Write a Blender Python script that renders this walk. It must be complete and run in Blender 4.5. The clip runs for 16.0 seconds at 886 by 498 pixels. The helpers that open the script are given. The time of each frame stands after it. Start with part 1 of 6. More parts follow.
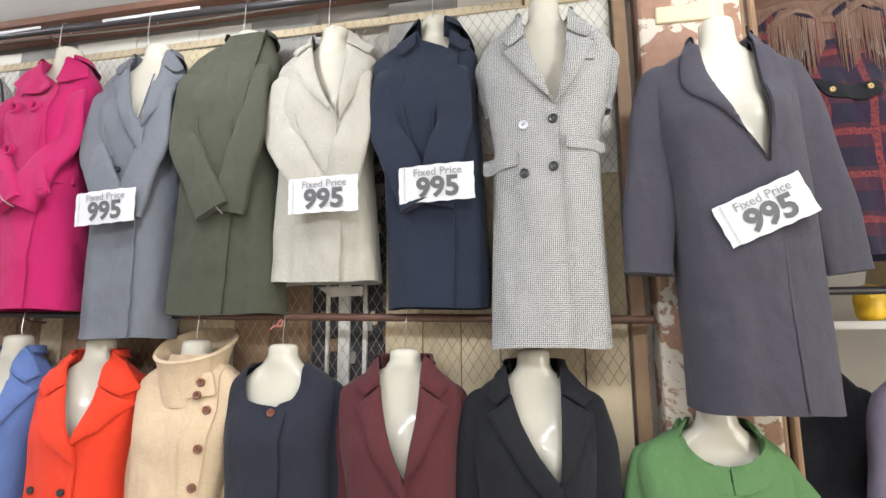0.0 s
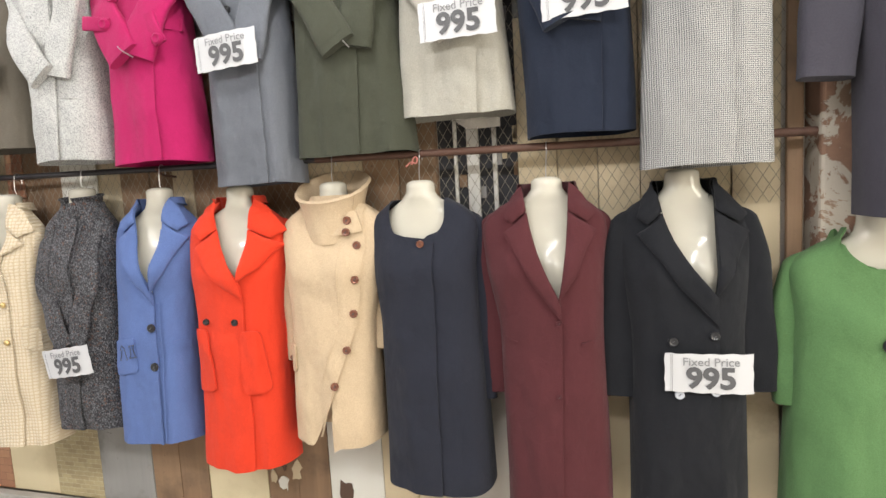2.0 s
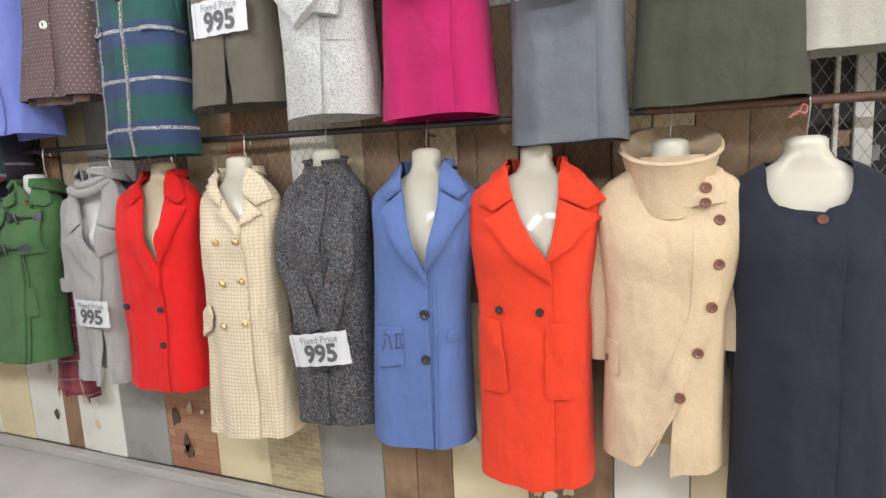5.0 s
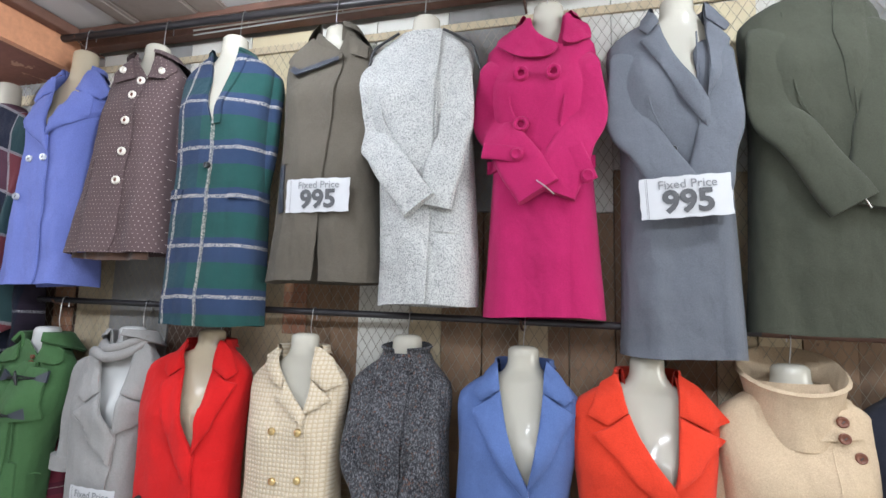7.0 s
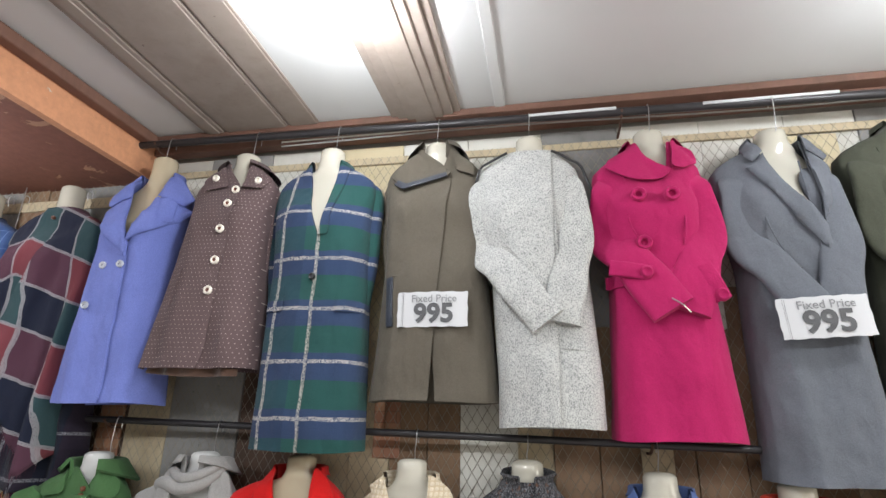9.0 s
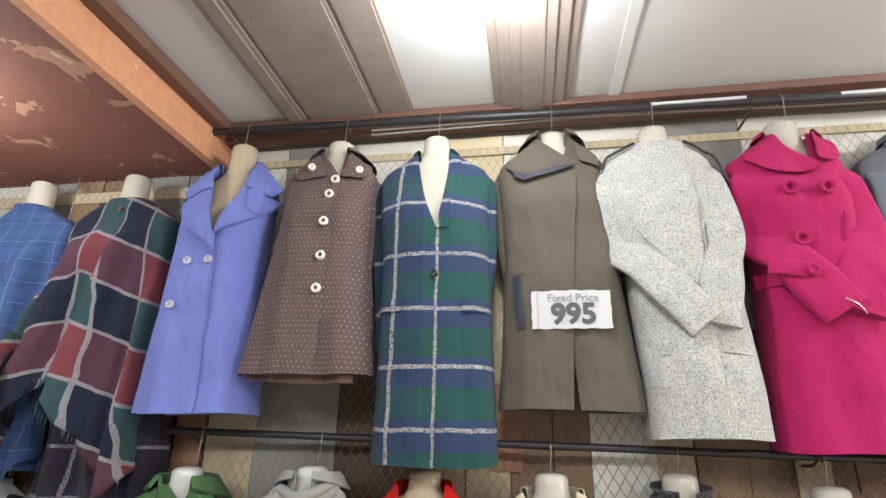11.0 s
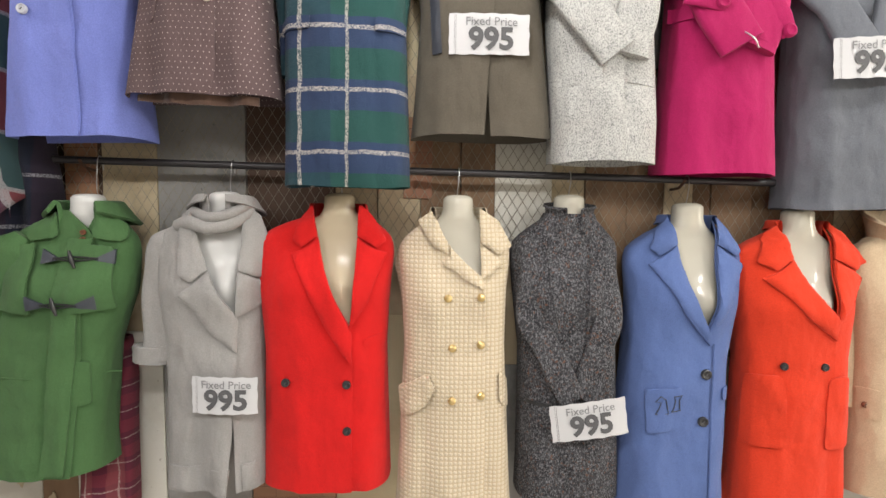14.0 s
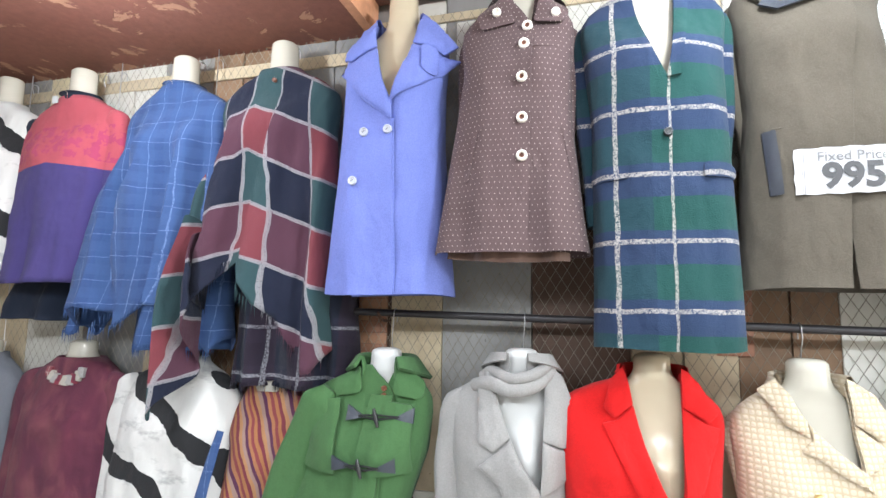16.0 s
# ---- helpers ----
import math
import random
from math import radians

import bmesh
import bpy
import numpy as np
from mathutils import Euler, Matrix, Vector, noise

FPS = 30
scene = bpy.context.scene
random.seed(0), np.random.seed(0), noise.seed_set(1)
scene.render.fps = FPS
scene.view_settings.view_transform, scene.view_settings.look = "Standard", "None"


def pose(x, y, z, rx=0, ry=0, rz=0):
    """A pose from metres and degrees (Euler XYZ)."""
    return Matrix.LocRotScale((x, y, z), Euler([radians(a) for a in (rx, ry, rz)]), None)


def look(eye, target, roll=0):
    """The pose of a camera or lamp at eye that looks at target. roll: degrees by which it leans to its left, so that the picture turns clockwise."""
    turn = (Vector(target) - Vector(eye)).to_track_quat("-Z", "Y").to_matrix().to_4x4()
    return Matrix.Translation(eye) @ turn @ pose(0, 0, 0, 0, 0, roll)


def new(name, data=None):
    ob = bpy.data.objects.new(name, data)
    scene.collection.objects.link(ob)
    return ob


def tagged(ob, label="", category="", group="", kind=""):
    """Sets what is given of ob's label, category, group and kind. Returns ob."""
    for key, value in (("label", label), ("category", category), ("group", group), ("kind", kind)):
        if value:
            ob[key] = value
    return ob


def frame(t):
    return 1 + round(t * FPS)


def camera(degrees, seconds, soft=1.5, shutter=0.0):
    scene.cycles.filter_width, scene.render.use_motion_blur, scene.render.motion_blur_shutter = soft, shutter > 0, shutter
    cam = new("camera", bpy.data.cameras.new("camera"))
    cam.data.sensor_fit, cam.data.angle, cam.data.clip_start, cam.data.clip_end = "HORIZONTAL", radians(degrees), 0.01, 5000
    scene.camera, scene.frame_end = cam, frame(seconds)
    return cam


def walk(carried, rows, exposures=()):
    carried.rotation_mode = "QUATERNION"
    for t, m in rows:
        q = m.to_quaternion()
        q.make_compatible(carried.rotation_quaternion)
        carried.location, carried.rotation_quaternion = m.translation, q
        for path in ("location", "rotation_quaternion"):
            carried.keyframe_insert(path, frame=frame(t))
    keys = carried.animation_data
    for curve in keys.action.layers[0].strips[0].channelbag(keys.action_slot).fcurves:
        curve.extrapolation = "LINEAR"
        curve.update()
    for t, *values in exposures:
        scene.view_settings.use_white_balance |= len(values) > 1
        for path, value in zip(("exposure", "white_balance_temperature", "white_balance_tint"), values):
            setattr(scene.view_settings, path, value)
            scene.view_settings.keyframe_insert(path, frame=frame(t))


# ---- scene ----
cam = camera(79.9, 16.0)
METRES, EYE, TILT, LEAN, TURN = 3.9, 1.49, 9.0, 0.4, 11.3
ROWS = [
    (0.0, 0.0, 0.0, 0.0, 0.0, 0.0, -0.0),
    (0.5, -0.0293, -0.0181, -0.013, -0.5, -5.43, 0.79),
    (1.0, -0.0455, -0.0241, -0.0192, -0.65, -10.42, 1.3),
    (1.5, -0.0572, -0.025, -0.0202, -0.13, -13.71, 2.0),
    (2.0, -0.0911, -0.0055, -0.0246, 3.07, -14.64, 3.34),
    (2.5, -0.1308, 0.0305, -0.0315, 8.24, -14.59, 5.02),
    (3.0, -0.1524, 0.0493, -0.0376, 11.92, -14.55, 6.16),
    (3.5, -0.1782, 0.0645, -0.043, 12.87, -15.39, 6.7),
    (4.0, -0.2253, 0.0715, -0.0435, 11.23, -16.61, 6.3),
    (6.5, -0.4357, 0.0553, -0.0059, 6.49, -9.36, -0.34),
    (7.0, -0.4532, 0.0808, 0.0071, 4.01, -1.68, -1.26),
    (7.5, -0.4737, 0.0945, 0.009, 1.74, 3.48, -1.83),
    (8.0, -0.5098, 0.0888, 0.0133, -0.48, 6.68, -1.82),
    (8.5, -0.5487, 0.0814, 0.0166, -1.27, 8.09, -1.75),
    (9.0, -0.5871, 0.0847, 0.0165, -0.09, 9.27, -1.58),
    (9.5, -0.627, 0.1209, 0.0159, 1.52, 10.94, -1.01),
    (12.0, -0.7248, 0.1207, -0.0015, -6.65, 6.04, -2.46),
    (12.5, -0.7205, 0.1287, -0.0146, -8.59, -0.3, -2.81),
    (13.0, -0.7192, 0.1268, -0.0208, -10.14, -5.33, -2.93),
    (13.5, -0.7192, 0.1271, -0.0263, -11.32, -9.79, -2.99),
    (14.0, -0.7174, 0.1265, -0.029, -12.27, -13.35, -2.99),
    (14.5, -0.7233, 0.1222, -0.0342, -10.64, -15.29, -2.97),
    (15.0, -0.762, 0.127, -0.0269, -1.75, -12.46, -0.87),
    (15.5, -0.8056, 0.1569, -0.0227, 3.42, -8.89, -0.03),
    (16.0, -0.8235, 0.18, -0.0008, 4.8, -2.33, -0.54),
]
walk(cam, [(t, pose(0, 0, EYE, TILT, LEAN, TURN) @ pose(METRES * x, METRES * y, METRES * z, 90 + pitch, roll, yaw)) for t, x, y, z, yaw, pitch, roll in ROWS],
     exposures=[(0.0, 0.23, 6000, 9), (1.5, 0.23, 6300, 9), (3.5, 0.21, 6350, 8), (6.5, 0.14, 5650, 8), (7.0, -0.01, 5600, 8), (9.0, -0.13, 6000, 8), (12.5, 0.19, 6300, 8), (14.5, 0.13, 6550, 9), (15.0, 0.31, 6200, 8), (15.5, 0.48, 5950, 7), (16.0, 0.76, 5750, 6)])

# ---- world and lamps ----
world = bpy.data.worlds.new("world")
scene.world = world
world.use_nodes = True
world.node_tree.nodes["Background"].inputs[0].default_value = (0.8, 0.85, 1.0, 1)
world.node_tree.nodes["Background"].inputs[1].default_value = 0.03
BULB_W, TUBE_W, EAST_W = 25.0, 44.0, 120.0
# the first and last bulbs are assumed, continuing the spacing of the middle two
BULBS = [(-4.75, 0.95, 2.60), (-2.86, 1.02, 2.76), (-1.10, 1.0, 2.76), (0.75, 0.95, 2.76)]
# unseen tube row behind the camera path, assumed from highlights on the torsos
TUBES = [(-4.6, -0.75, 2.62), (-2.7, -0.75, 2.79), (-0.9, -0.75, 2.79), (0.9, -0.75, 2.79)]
for x, y, z in BULBS:
    l = bpy.data.lights.new("bulb_light", "POINT")
    l.energy, l.shadow_soft_size, l.color = BULB_W, 0.06, (1.0, 0.98, 0.95)
    new("bulb_light", l).matrix_world = pose(x, y, z - 0.10)
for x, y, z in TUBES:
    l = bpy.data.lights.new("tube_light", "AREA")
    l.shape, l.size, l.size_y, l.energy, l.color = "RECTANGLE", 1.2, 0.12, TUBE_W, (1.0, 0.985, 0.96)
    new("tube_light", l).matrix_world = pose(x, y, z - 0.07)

# added warm light from the right, through an unseen opening at the east end
l = bpy.data.lights.new("east_light", "AREA")
l.shape, l.size, l.size_y, l.energy, l.color = "RECTANGLE", 2.2, 2.1, EAST_W, (1.0, 0.90, 0.74)
new("east_light", l).matrix_world = look((2.99, -0.4, 1.25), (0.0, -0.4, 1.25))

# ---- materials ----
class Nodes:
    """Short names for a material's node tree."""

    def __init__(self, name, rough=0.8, metal=0.0):
        self.mat = bpy.data.materials.new(name)
        self.mat.use_nodes = True
        self.tree = self.mat.node_tree
        self.bsdf = self.tree.nodes["Principled BSDF"]
        self.bsdf.inputs["Roughness"].default_value = rough
        self.bsdf.inputs["Metallic"].default_value = metal
        self.at = self.node("ShaderNodeTexCoord").outputs["Object"]

    def node(self, kind, **values):
        n = self.tree.nodes.new(kind)
        for k, v in values.items():
            setattr_node(n, k, v)
        return n

    def link(self, a, b):
        self.tree.links.new(a, b)

    def feed(self, socket, v):
        if isinstance(v, (int, float)):
            socket.default_value = v
        elif isinstance(v, (tuple, list)):
            socket.default_value = (*v, 1) if len(v) == 3 and socket.type == "RGBA" else v
        else:
            self.link(v, socket)

    def math(self, op, a, b=0.0, c=0.0):
        n = self.node("ShaderNodeMath")
        n.operation = op
        for i, v in enumerate((a, b, c)):
            self.feed(n.inputs[i], v)
        return n.outputs[0]

    def scaled(self, sx, sy, sz):
        n = self.node("ShaderNodeMapping")
        self.link(self.at, n.inputs[0])
        n.inputs["Scale"].default_value = (sx, sy, sz)
        return n.outputs[0]

    def noise(self, scale, detail=3.0, rough=0.55, at=None, warp=0.0):
        n = self.node("ShaderNodeTexNoise")
        self.link(at or self.at, n.inputs["Vector"])
        n.inputs["Scale"].default_value, n.inputs["Detail"].default_value = scale, detail
        n.inputs["Roughness"].default_value, n.inputs["Distortion"].default_value = rough, warp
        return n.outputs["Fac"]

    def ramp(self, fac, *stops, steps=False):
        n = self.node("ShaderNodeValToRGB")
        r = n.color_ramp
        r.interpolation = "CONSTANT" if steps else "LINEAR"
        while len(r.elements) < len(stops):
            r.elements.new(0.5)
        for e, (p, c) in zip(r.elements, stops):
            e.position, e.color = p, (*c, 1)
        self.feed(n.inputs[0], fac)
        return n.outputs[0]

    def mix(self, fac, a, b, how="MIX"):
        n = self.node("ShaderNodeMix")
        n.data_type, n.blend_type = "RGBA", how
        self.feed(n.inputs["Factor"], fac)
        self.feed(n.inputs[6], a)
        self.feed(n.inputs[7], b)
        return n.outputs[2]

    def axes(self):
        n = self.node("ShaderNodeSeparateXYZ")
        self.link(self.at, n.inputs[0])
        return n.outputs

    def bump(self, height, strength=0.3, distance=0.002, before=None):
        n = self.node("ShaderNodeBump")
        n.inputs["Strength"].default_value, n.inputs["Distance"].default_value = strength, distance
        self.feed(n.inputs["Height"], height)
        if before:
            self.link(before, n.inputs["Normal"])
        return n.outputs[0]

    def done(self, colour, normal=None, rough=None):
        self.feed(self.bsdf.inputs["Base Color"], colour)
        if normal:
            self.link(normal, self.bsdf.inputs["Normal"])
        if rough is not None:
            self.feed(self.bsdf.inputs["Roughness"], rough)
        return self.mat


def shade(c, k):
    return tuple(min(1.0, v * k) for v in c)


def cloth_finish(n, colour, nap=0.5, sheen=0.05):
    """Woven nap, soft creases and wool sheen on a colour."""
    n.bsdf.inputs["Sheen Weight"].default_value = sheen
    n.bsdf.inputs["Sheen Roughness"].default_value = 0.6
    n.bsdf.inputs["Specular IOR Level"].default_value = 0.2
    soft = n.bump(n.noise(9, 2, at=n.scaled(1, 1, 0.55)), 0.7, 0.03)
    crease = n.bump(n.noise(26, 3, warp=1.0, at=n.scaled(1, 1, 0.7)), 0.22, 0.012, soft)
    fine = n.bump(n.noise(300, 3, 0.6), nap, 0.002, crease)
    return n.done(colour, fine)


def wool(name, c, rough=0.9, nap=0.5, sheen=0.05):
    n = Nodes(name, rough)
    broad = n.noise(7, 3)
    col = n.mix(broad, shade(c, 0.88), shade(c, 1.24))
    col = n.mix(n.noise(260, 3, 0.65), shade(c, 0.48), col)
    col = n.mix(n.math("MULTIPLY", n.noise(75, 4, 0.7), 0.5), col, shade(c, 0.72))
    return cloth_finish(n, col, nap, sheen)


def tweed(name, dark, light, low=0.42, high=0.58, scale=260, tint=None):
    n = Nodes(name, 0.95)
    fleck = n.ramp(n.noise(scale, 4, 0.75, at=n.scaled(1, 1, 0.6)), (low, dark), (high, light))
    patch = n.ramp(n.noise(18, 3), (0.35, shade(dark, 1.6)), (0.7, light))
    col = n.mix(0.14, fleck, patch)
    if tint:
        col = n.mix(n.ramp(n.noise(90, 2), (0.60, (0, 0, 0)), (0.72, (1, 1, 1))), col, tint)
    return cloth_finish(n, col, 0.9, 0.03)


def cells(n, value, step, width, shift=0.0):
    """1 within a line of that width, repeated each step metres."""
    w = n.math("FRACT", n.math("DIVIDE", n.math("ADD", value, 50.0 + shift), step))
    return n.math("LESS_THAN", w, width / step)


def tartan(name, base, bands, line, stepx, stepz, shiftx, shiftz, width=0.009, slant=0.0, ground=0.55, second=0.0, checks=False):
    n = Nodes(name, 0.95)
    x, y, z = n.axes()
    wob = n.math("MULTIPLY", n.math("SUBTRACT", n.noise(14, 2), 0.5), 0.012)
    if slant:
        x, z = n.math("ADD", x, n.math("MULTIPLY", z, slant)), n.math("SUBTRACT", z, n.math("MULTIPLY", x, slant))
    x, z = n.math("ADD", x, wob), n.math("ADD", z, wob)
    bz = cells(n, z, stepz, stepz * ground, shiftz + stepz * 0.3)
    bx = cells(n, x, stepx, stepx * ground, shiftx + stepx * 0.3)
    col = n.mix(n.math("MULTIPLY", bz, 0.82), base, bands[0])
    col = n.mix(n.math("MULTIPLY", bx, 0.45), col, bands[1])
    if checks:
        both = n.math("MULTIPLY", bx, bz)
        col = n.mix(n.math("MULTIPLY", n.math("SUBTRACT", bz, both), 0.8), base, bands[1])
        col = n.mix(n.math("MULTIPLY", both, 0.9), col, bands[0])
    fuzz = n.ramp(n.noise(170, 3, 0.7), (0.36, (0, 0, 0)), (0.58, (1, 1, 1)))
    lines = n.math("MAXIMUM", cells(n, z, stepz, width, shiftz), cells(n, x, stepx, width, shiftx))
    if second:
        lines = n.math("MAXIMUM", lines, cells(n, x, stepx, width * 0.7, shiftx - second))
    col = n.mix(n.math("MULTIPLY", n.math("MULTIPLY", lines, fuzz), 0.78), col, line)
    col = n.mix(n.math("MULTIPLY", n.noise(500, 2), 0.35), col, (0.01, 0.015, 0.03))
    return cloth_finish(n, col, 0.9, 0.05)


def draped_check(name, navy, teal, red, wine, line, stepx, stepz, zshift, slope):
    """Large checks of a wrap draped over the shoulders: the rows sag outwards from the neck."""
    n = Nodes(name, 0.95)
    x, y, z = n.axes()
    ax = n.math("ABSOLUTE", x)
    wob = n.math("MULTIPLY", n.math("SUBTRACT", n.noise(5, 2), 0.5), 0.035)
    z = n.math("ADD", n.math("ADD", z, n.math("MULTIPLY", ax, slope)), wob)
    x = n.math("ADD", n.math("MULTIPLY", x, n.math("ADD", 0.75, n.math("MULTIPLY", z, 0.42))), wob)
    bz = cells(n, z, stepz * 2, stepz, zshift)
    bx = cells(n, x, stepx * 2, stepx, 0.02)
    dark = n.mix(n.math("MULTIPLY", bx, 0.9), navy, teal)
    warm = n.mix(n.math("MULTIPLY", bx, 0.9), wine, red)
    col = n.mix(n.math("MULTIPLY", bz, 0.92), dark, warm)
    fuzz = n.math("GREATER_THAN", n.noise(300, 3, 0.7), 0.40)
    lines = n.math("MAXIMUM", cells(n, z, stepz, 0.013, zshift + 0.006), cells(n, x, stepx, 0.008, 0.024))
    col = n.mix(n.math("MULTIPLY", n.math("MULTIPLY", lines, fuzz), 0.75), col, line)
    col = n.mix(n.math("MULTIPLY", n.noise(500, 2), 0.3), col, (0.01, 0.012, 0.03))
    return cloth_finish(n, col, 0.9, 0.05)


def dotted(name, base, dot, step=0.0150, r=0.0014):
    n = Nodes(name, 0.9)
    x, y, z = n.axes()
    u, v = n.math("DIVIDE", n.math("ADD", x, 50), step), n.math("DIVIDE", n.math("ADD", z, 50), step * 1.1)
    odd = n.math("MULTIPLY", n.math("FLOORED_MODULO", n.math("FLOOR", v), 2.0), 0.5)
    du = n.math("SUBTRACT", n.math("FRACT", n.math("ADD", u, odd)), 0.5)
    dv = n.math("SUBTRACT", n.math("FRACT", v), 0.5)
    d = n.math("SQRT", n.math("ADD", n.math("MULTIPLY", du, du), n.math("MULTIPLY", n.math("MULTIPLY", dv, dv), 0.55)))
    on = n.math("LESS_THAN", d, r / step)
    col = n.mix(n.noise(300, 3), shade(base, 0.75), shade(base, 1.2))
    return cloth_finish(n, n.mix(on, col, dot), 0.6, 0.04)


def striped(name, dark, light, step=0.0056):
    """A fine dogtooth check: dark and light threads crossing, with broken teeth at the corners."""
    n = Nodes(name, 0.9)
    x, y, z = n.axes()
    wob = n.math("MULTIPLY", n.noise(4, 1), 0.012)
    x, z = n.math("ADD", x, wob), n.math("ADD", z, n.math("MULTIPLY", wob, 0.5))
    sx, sz = cells(n, x, step, step * 0.52), cells(n, z, step, step * 0.52)
    tooth = cells(n, n.math("ADD", x, z), step * 0.5, step * 0.25)
    odd = n.math("ABSOLUTE", n.math("SUBTRACT", sx, sz))
    col = n.mix(n.math("MULTIPLY", n.math("MULTIPLY", sx, sz), 0.88), light, dark)
    col = n.mix(n.math("MULTIPLY", n.math("MULTIPLY", odd, tooth), 0.80), col, dark)
    return cloth_finish(n, col, 0.5, 0.03)


def boucle(name, light, dark, step=0.016):
    n = Nodes(name, 0.95)
    x, y, z = n.axes()
    wob = n.math("MULTIPLY", n.noise(60, 2), 0.006)
    sx = n.math("SINE", n.math("MULTIPLY", n.math("ADD", x, wob), 2 * math.pi / step))
    sz = n.math("SINE", n.math("MULTIPLY", n.math("ADD", z, wob), 2 * math.pi / step))
    h = n.math("MULTIPLY", n.math("ADD", sx, 1), n.math("ADD", sz, 1))
    low = n.ramp(h, (0.05, (0, 0, 0)), (0.9, (1, 1, 1)))
    col = n.mix(low, dark, light)
    col = n.mix(n.math("MULTIPLY", n.noise(350, 3, 0.7), 0.4), col, shade(light, 0.75))
    n.bsdf.inputs["Sheen Weight"].default_value = 0.1
    b = n.bump(h, 0.3, 0.002)
    return n.done(col, n.bump(n.noise(400, 3), 0.6, 0.002, b))


def blotched(name, a, b, c, scale=5.0, sharp=0.02, stretch=(1, 1, 1), edge=0.5):
    n = Nodes(name, 0.9)
    f = n.noise(scale, 3, 0.5, at=n.scaled(*stretch), warp=1.2)
    g = n.noise(scale * 2.3, 3, 0.5, at=n.scaled(*stretch), warp=0.8)
    col = n.mix(n.ramp(f, (edge - sharp, (0, 0, 0)), (edge + sharp, (1, 1, 1))), a, b)
    col = n.mix(n.ramp(g, (0.6 - sharp, (0, 0, 0)), (0.6 + sharp, (1, 1, 1))), col, c)
    return cloth_finish(n, col, 0.6, 0.04)


def brushed(name, ground, ink, wash):
    """Broad slanting brush strokes with dry, ragged edges on a pale ground."""
    n = Nodes(name, 0.9)
    x, y, z = n.axes()
    w = n.math("ADD", n.math("MULTIPLY", x, 0.95), n.math("MULTIPLY", z, 1.25))
    w = n.math("ADD", w, n.math("MULTIPLY", n.noise(3.2, 2), 0.34))
    f = n.math("ABSOLUTE", n.math("SUBTRACT", n.math("FRACT", n.math("DIVIDE", n.math("ADD", w, 50.0), 0.40)), 0.5))
    dry = n.math("MULTIPLY", n.noise(60, 3, 0.6, at=n.scaled(1, 1, 0.25)), 0.06)
    stroke = n.math("LESS_THAN", n.math("ADD", f, dry), n.math("ADD", 0.085, n.math("MULTIPLY", n.noise(2.4, 1), 0.17)))
    smear = n.ramp(n.noise(7, 5, 0.7, at=n.scaled(0.6, 1, 1.6)), (0.56, (0, 0, 0)), (0.66, (1, 1, 1)))
    col = n.mix(n.math("MULTIPLY", smear, 0.55), ground, wash)
    return cloth_finish(n, n.mix(stroke, col, ink), 0.6, 0.04)


def banded(name, colours, step):
    n = Nodes(name, 0.9)
    x, y, z = n.axes()
    w = n.math("ADD", n.math("MULTIPLY", x, 0.95), n.math("ADD", n.math("MULTIPLY", z, 0.42), n.math("MULTIPLY", n.noise(6, 2), 0.05)))
    f = n.math("FRACT", n.math("DIVIDE", n.math("ADD", w, 50), step))
    stops = [(i / len(colours), c) for i, c in enumerate(colours)]
    col = n.ramp(f, *stops, steps=True)
    return cloth_finish(n, n.mix(n.math("MULTIPLY", n.noise(300, 2), 0.3), col, (0.05, 0.03, 0.03)), 0.6, 0.04)


def two_tone(name, top, bottom, split, mark):
    """Red yoke above a navy hem with a faded print on the chest."""
    n = Nodes(name, 0.9)
    x, y, z = n.axes()
    lim = n.math("SUBTRACT", split, n.math("MULTIPLY", n.math("ABSOLUTE", x), 0.12))
    col = n.mix(n.math("GREATER_THAN", z, lim), bottom, top)
    band = n.math("MULTIPLY", n.math("GREATER_THAN", z, n.math("ADD", lim, 0.03)), n.math("LESS_THAN", z, split + 0.16))
    prt = n.math("MULTIPLY", band, n.ramp(n.noise(30, 3, 0.6), (0.47, (0, 0, 0)), (0.53, (1, 1, 1))))
    return cloth_finish(n, n.mix(n.math("MULTIPLY", prt, 0.7), col, mark), 0.6, 0.04)


def setattr_node(n, k, v):
    n.inputs[k].default_value = v


def plain(name, c, rough=0.5, metal=0.0, vary=0.12, scale=30, bump=0.1):
    n = Nodes(name, rough, metal)
    col = n.mix(n.noise(scale, 4), shade(c, 1 - vary), shade(c, 1 + vary))
    return n.done(col, n.bump(n.noise(scale * 6, 3), bump, 0.002))


def board(name, light, dark, stain=(0.05, 0.035, 0.025), grain=22.0, amount=0.5):
    """Old timber or ply: grain along z, stains and scuffs; pieces differ."""
    n = Nodes(name, 0.7)
    info = n.node("ShaderNodeObjectInfo").outputs["Random"]
    off = n.node("ShaderNodeVectorMath")
    off.operation = "ADD"
    n.link(n.at, off.inputs[0])
    comb = n.node("ShaderNodeCombineXYZ")
    n.feed(comb.inputs[0], n.math("MULTIPLY", info, 31.0))
    n.feed(comb.inputs[2], n.math("MULTIPLY", info, 17.0))
    n.link(comb.outputs[0], off.inputs[1])
    n.at = off.outputs[0]
    streak = n.noise(grain, 5, 0.6, at=n.scaled(1, 1, 0.06), warp=0.6)
    col = n.mix(streak, dark, light)
    col = n.mix(n.math("MULTIPLY", info, 0.4), col, shade(light, 1.1))
    blot = n.ramp(n.noise(5, 5, 0.65), (0.52, (0, 0, 0)), (0.72, (1, 1, 1)))
    col = n.mix(n.math("MULTIPLY", blot, amount), col, stain)
    nick = n.ramp(n.noise(45, 3, 0.6), (0.70, (0, 0, 0)), (0.74, (1, 1, 1)))
    col = n.mix(n.math("MULTIPLY", nick, 0.6), col, stain)
    return n.done(col, n.bump(streak, 0.25, 0.004))


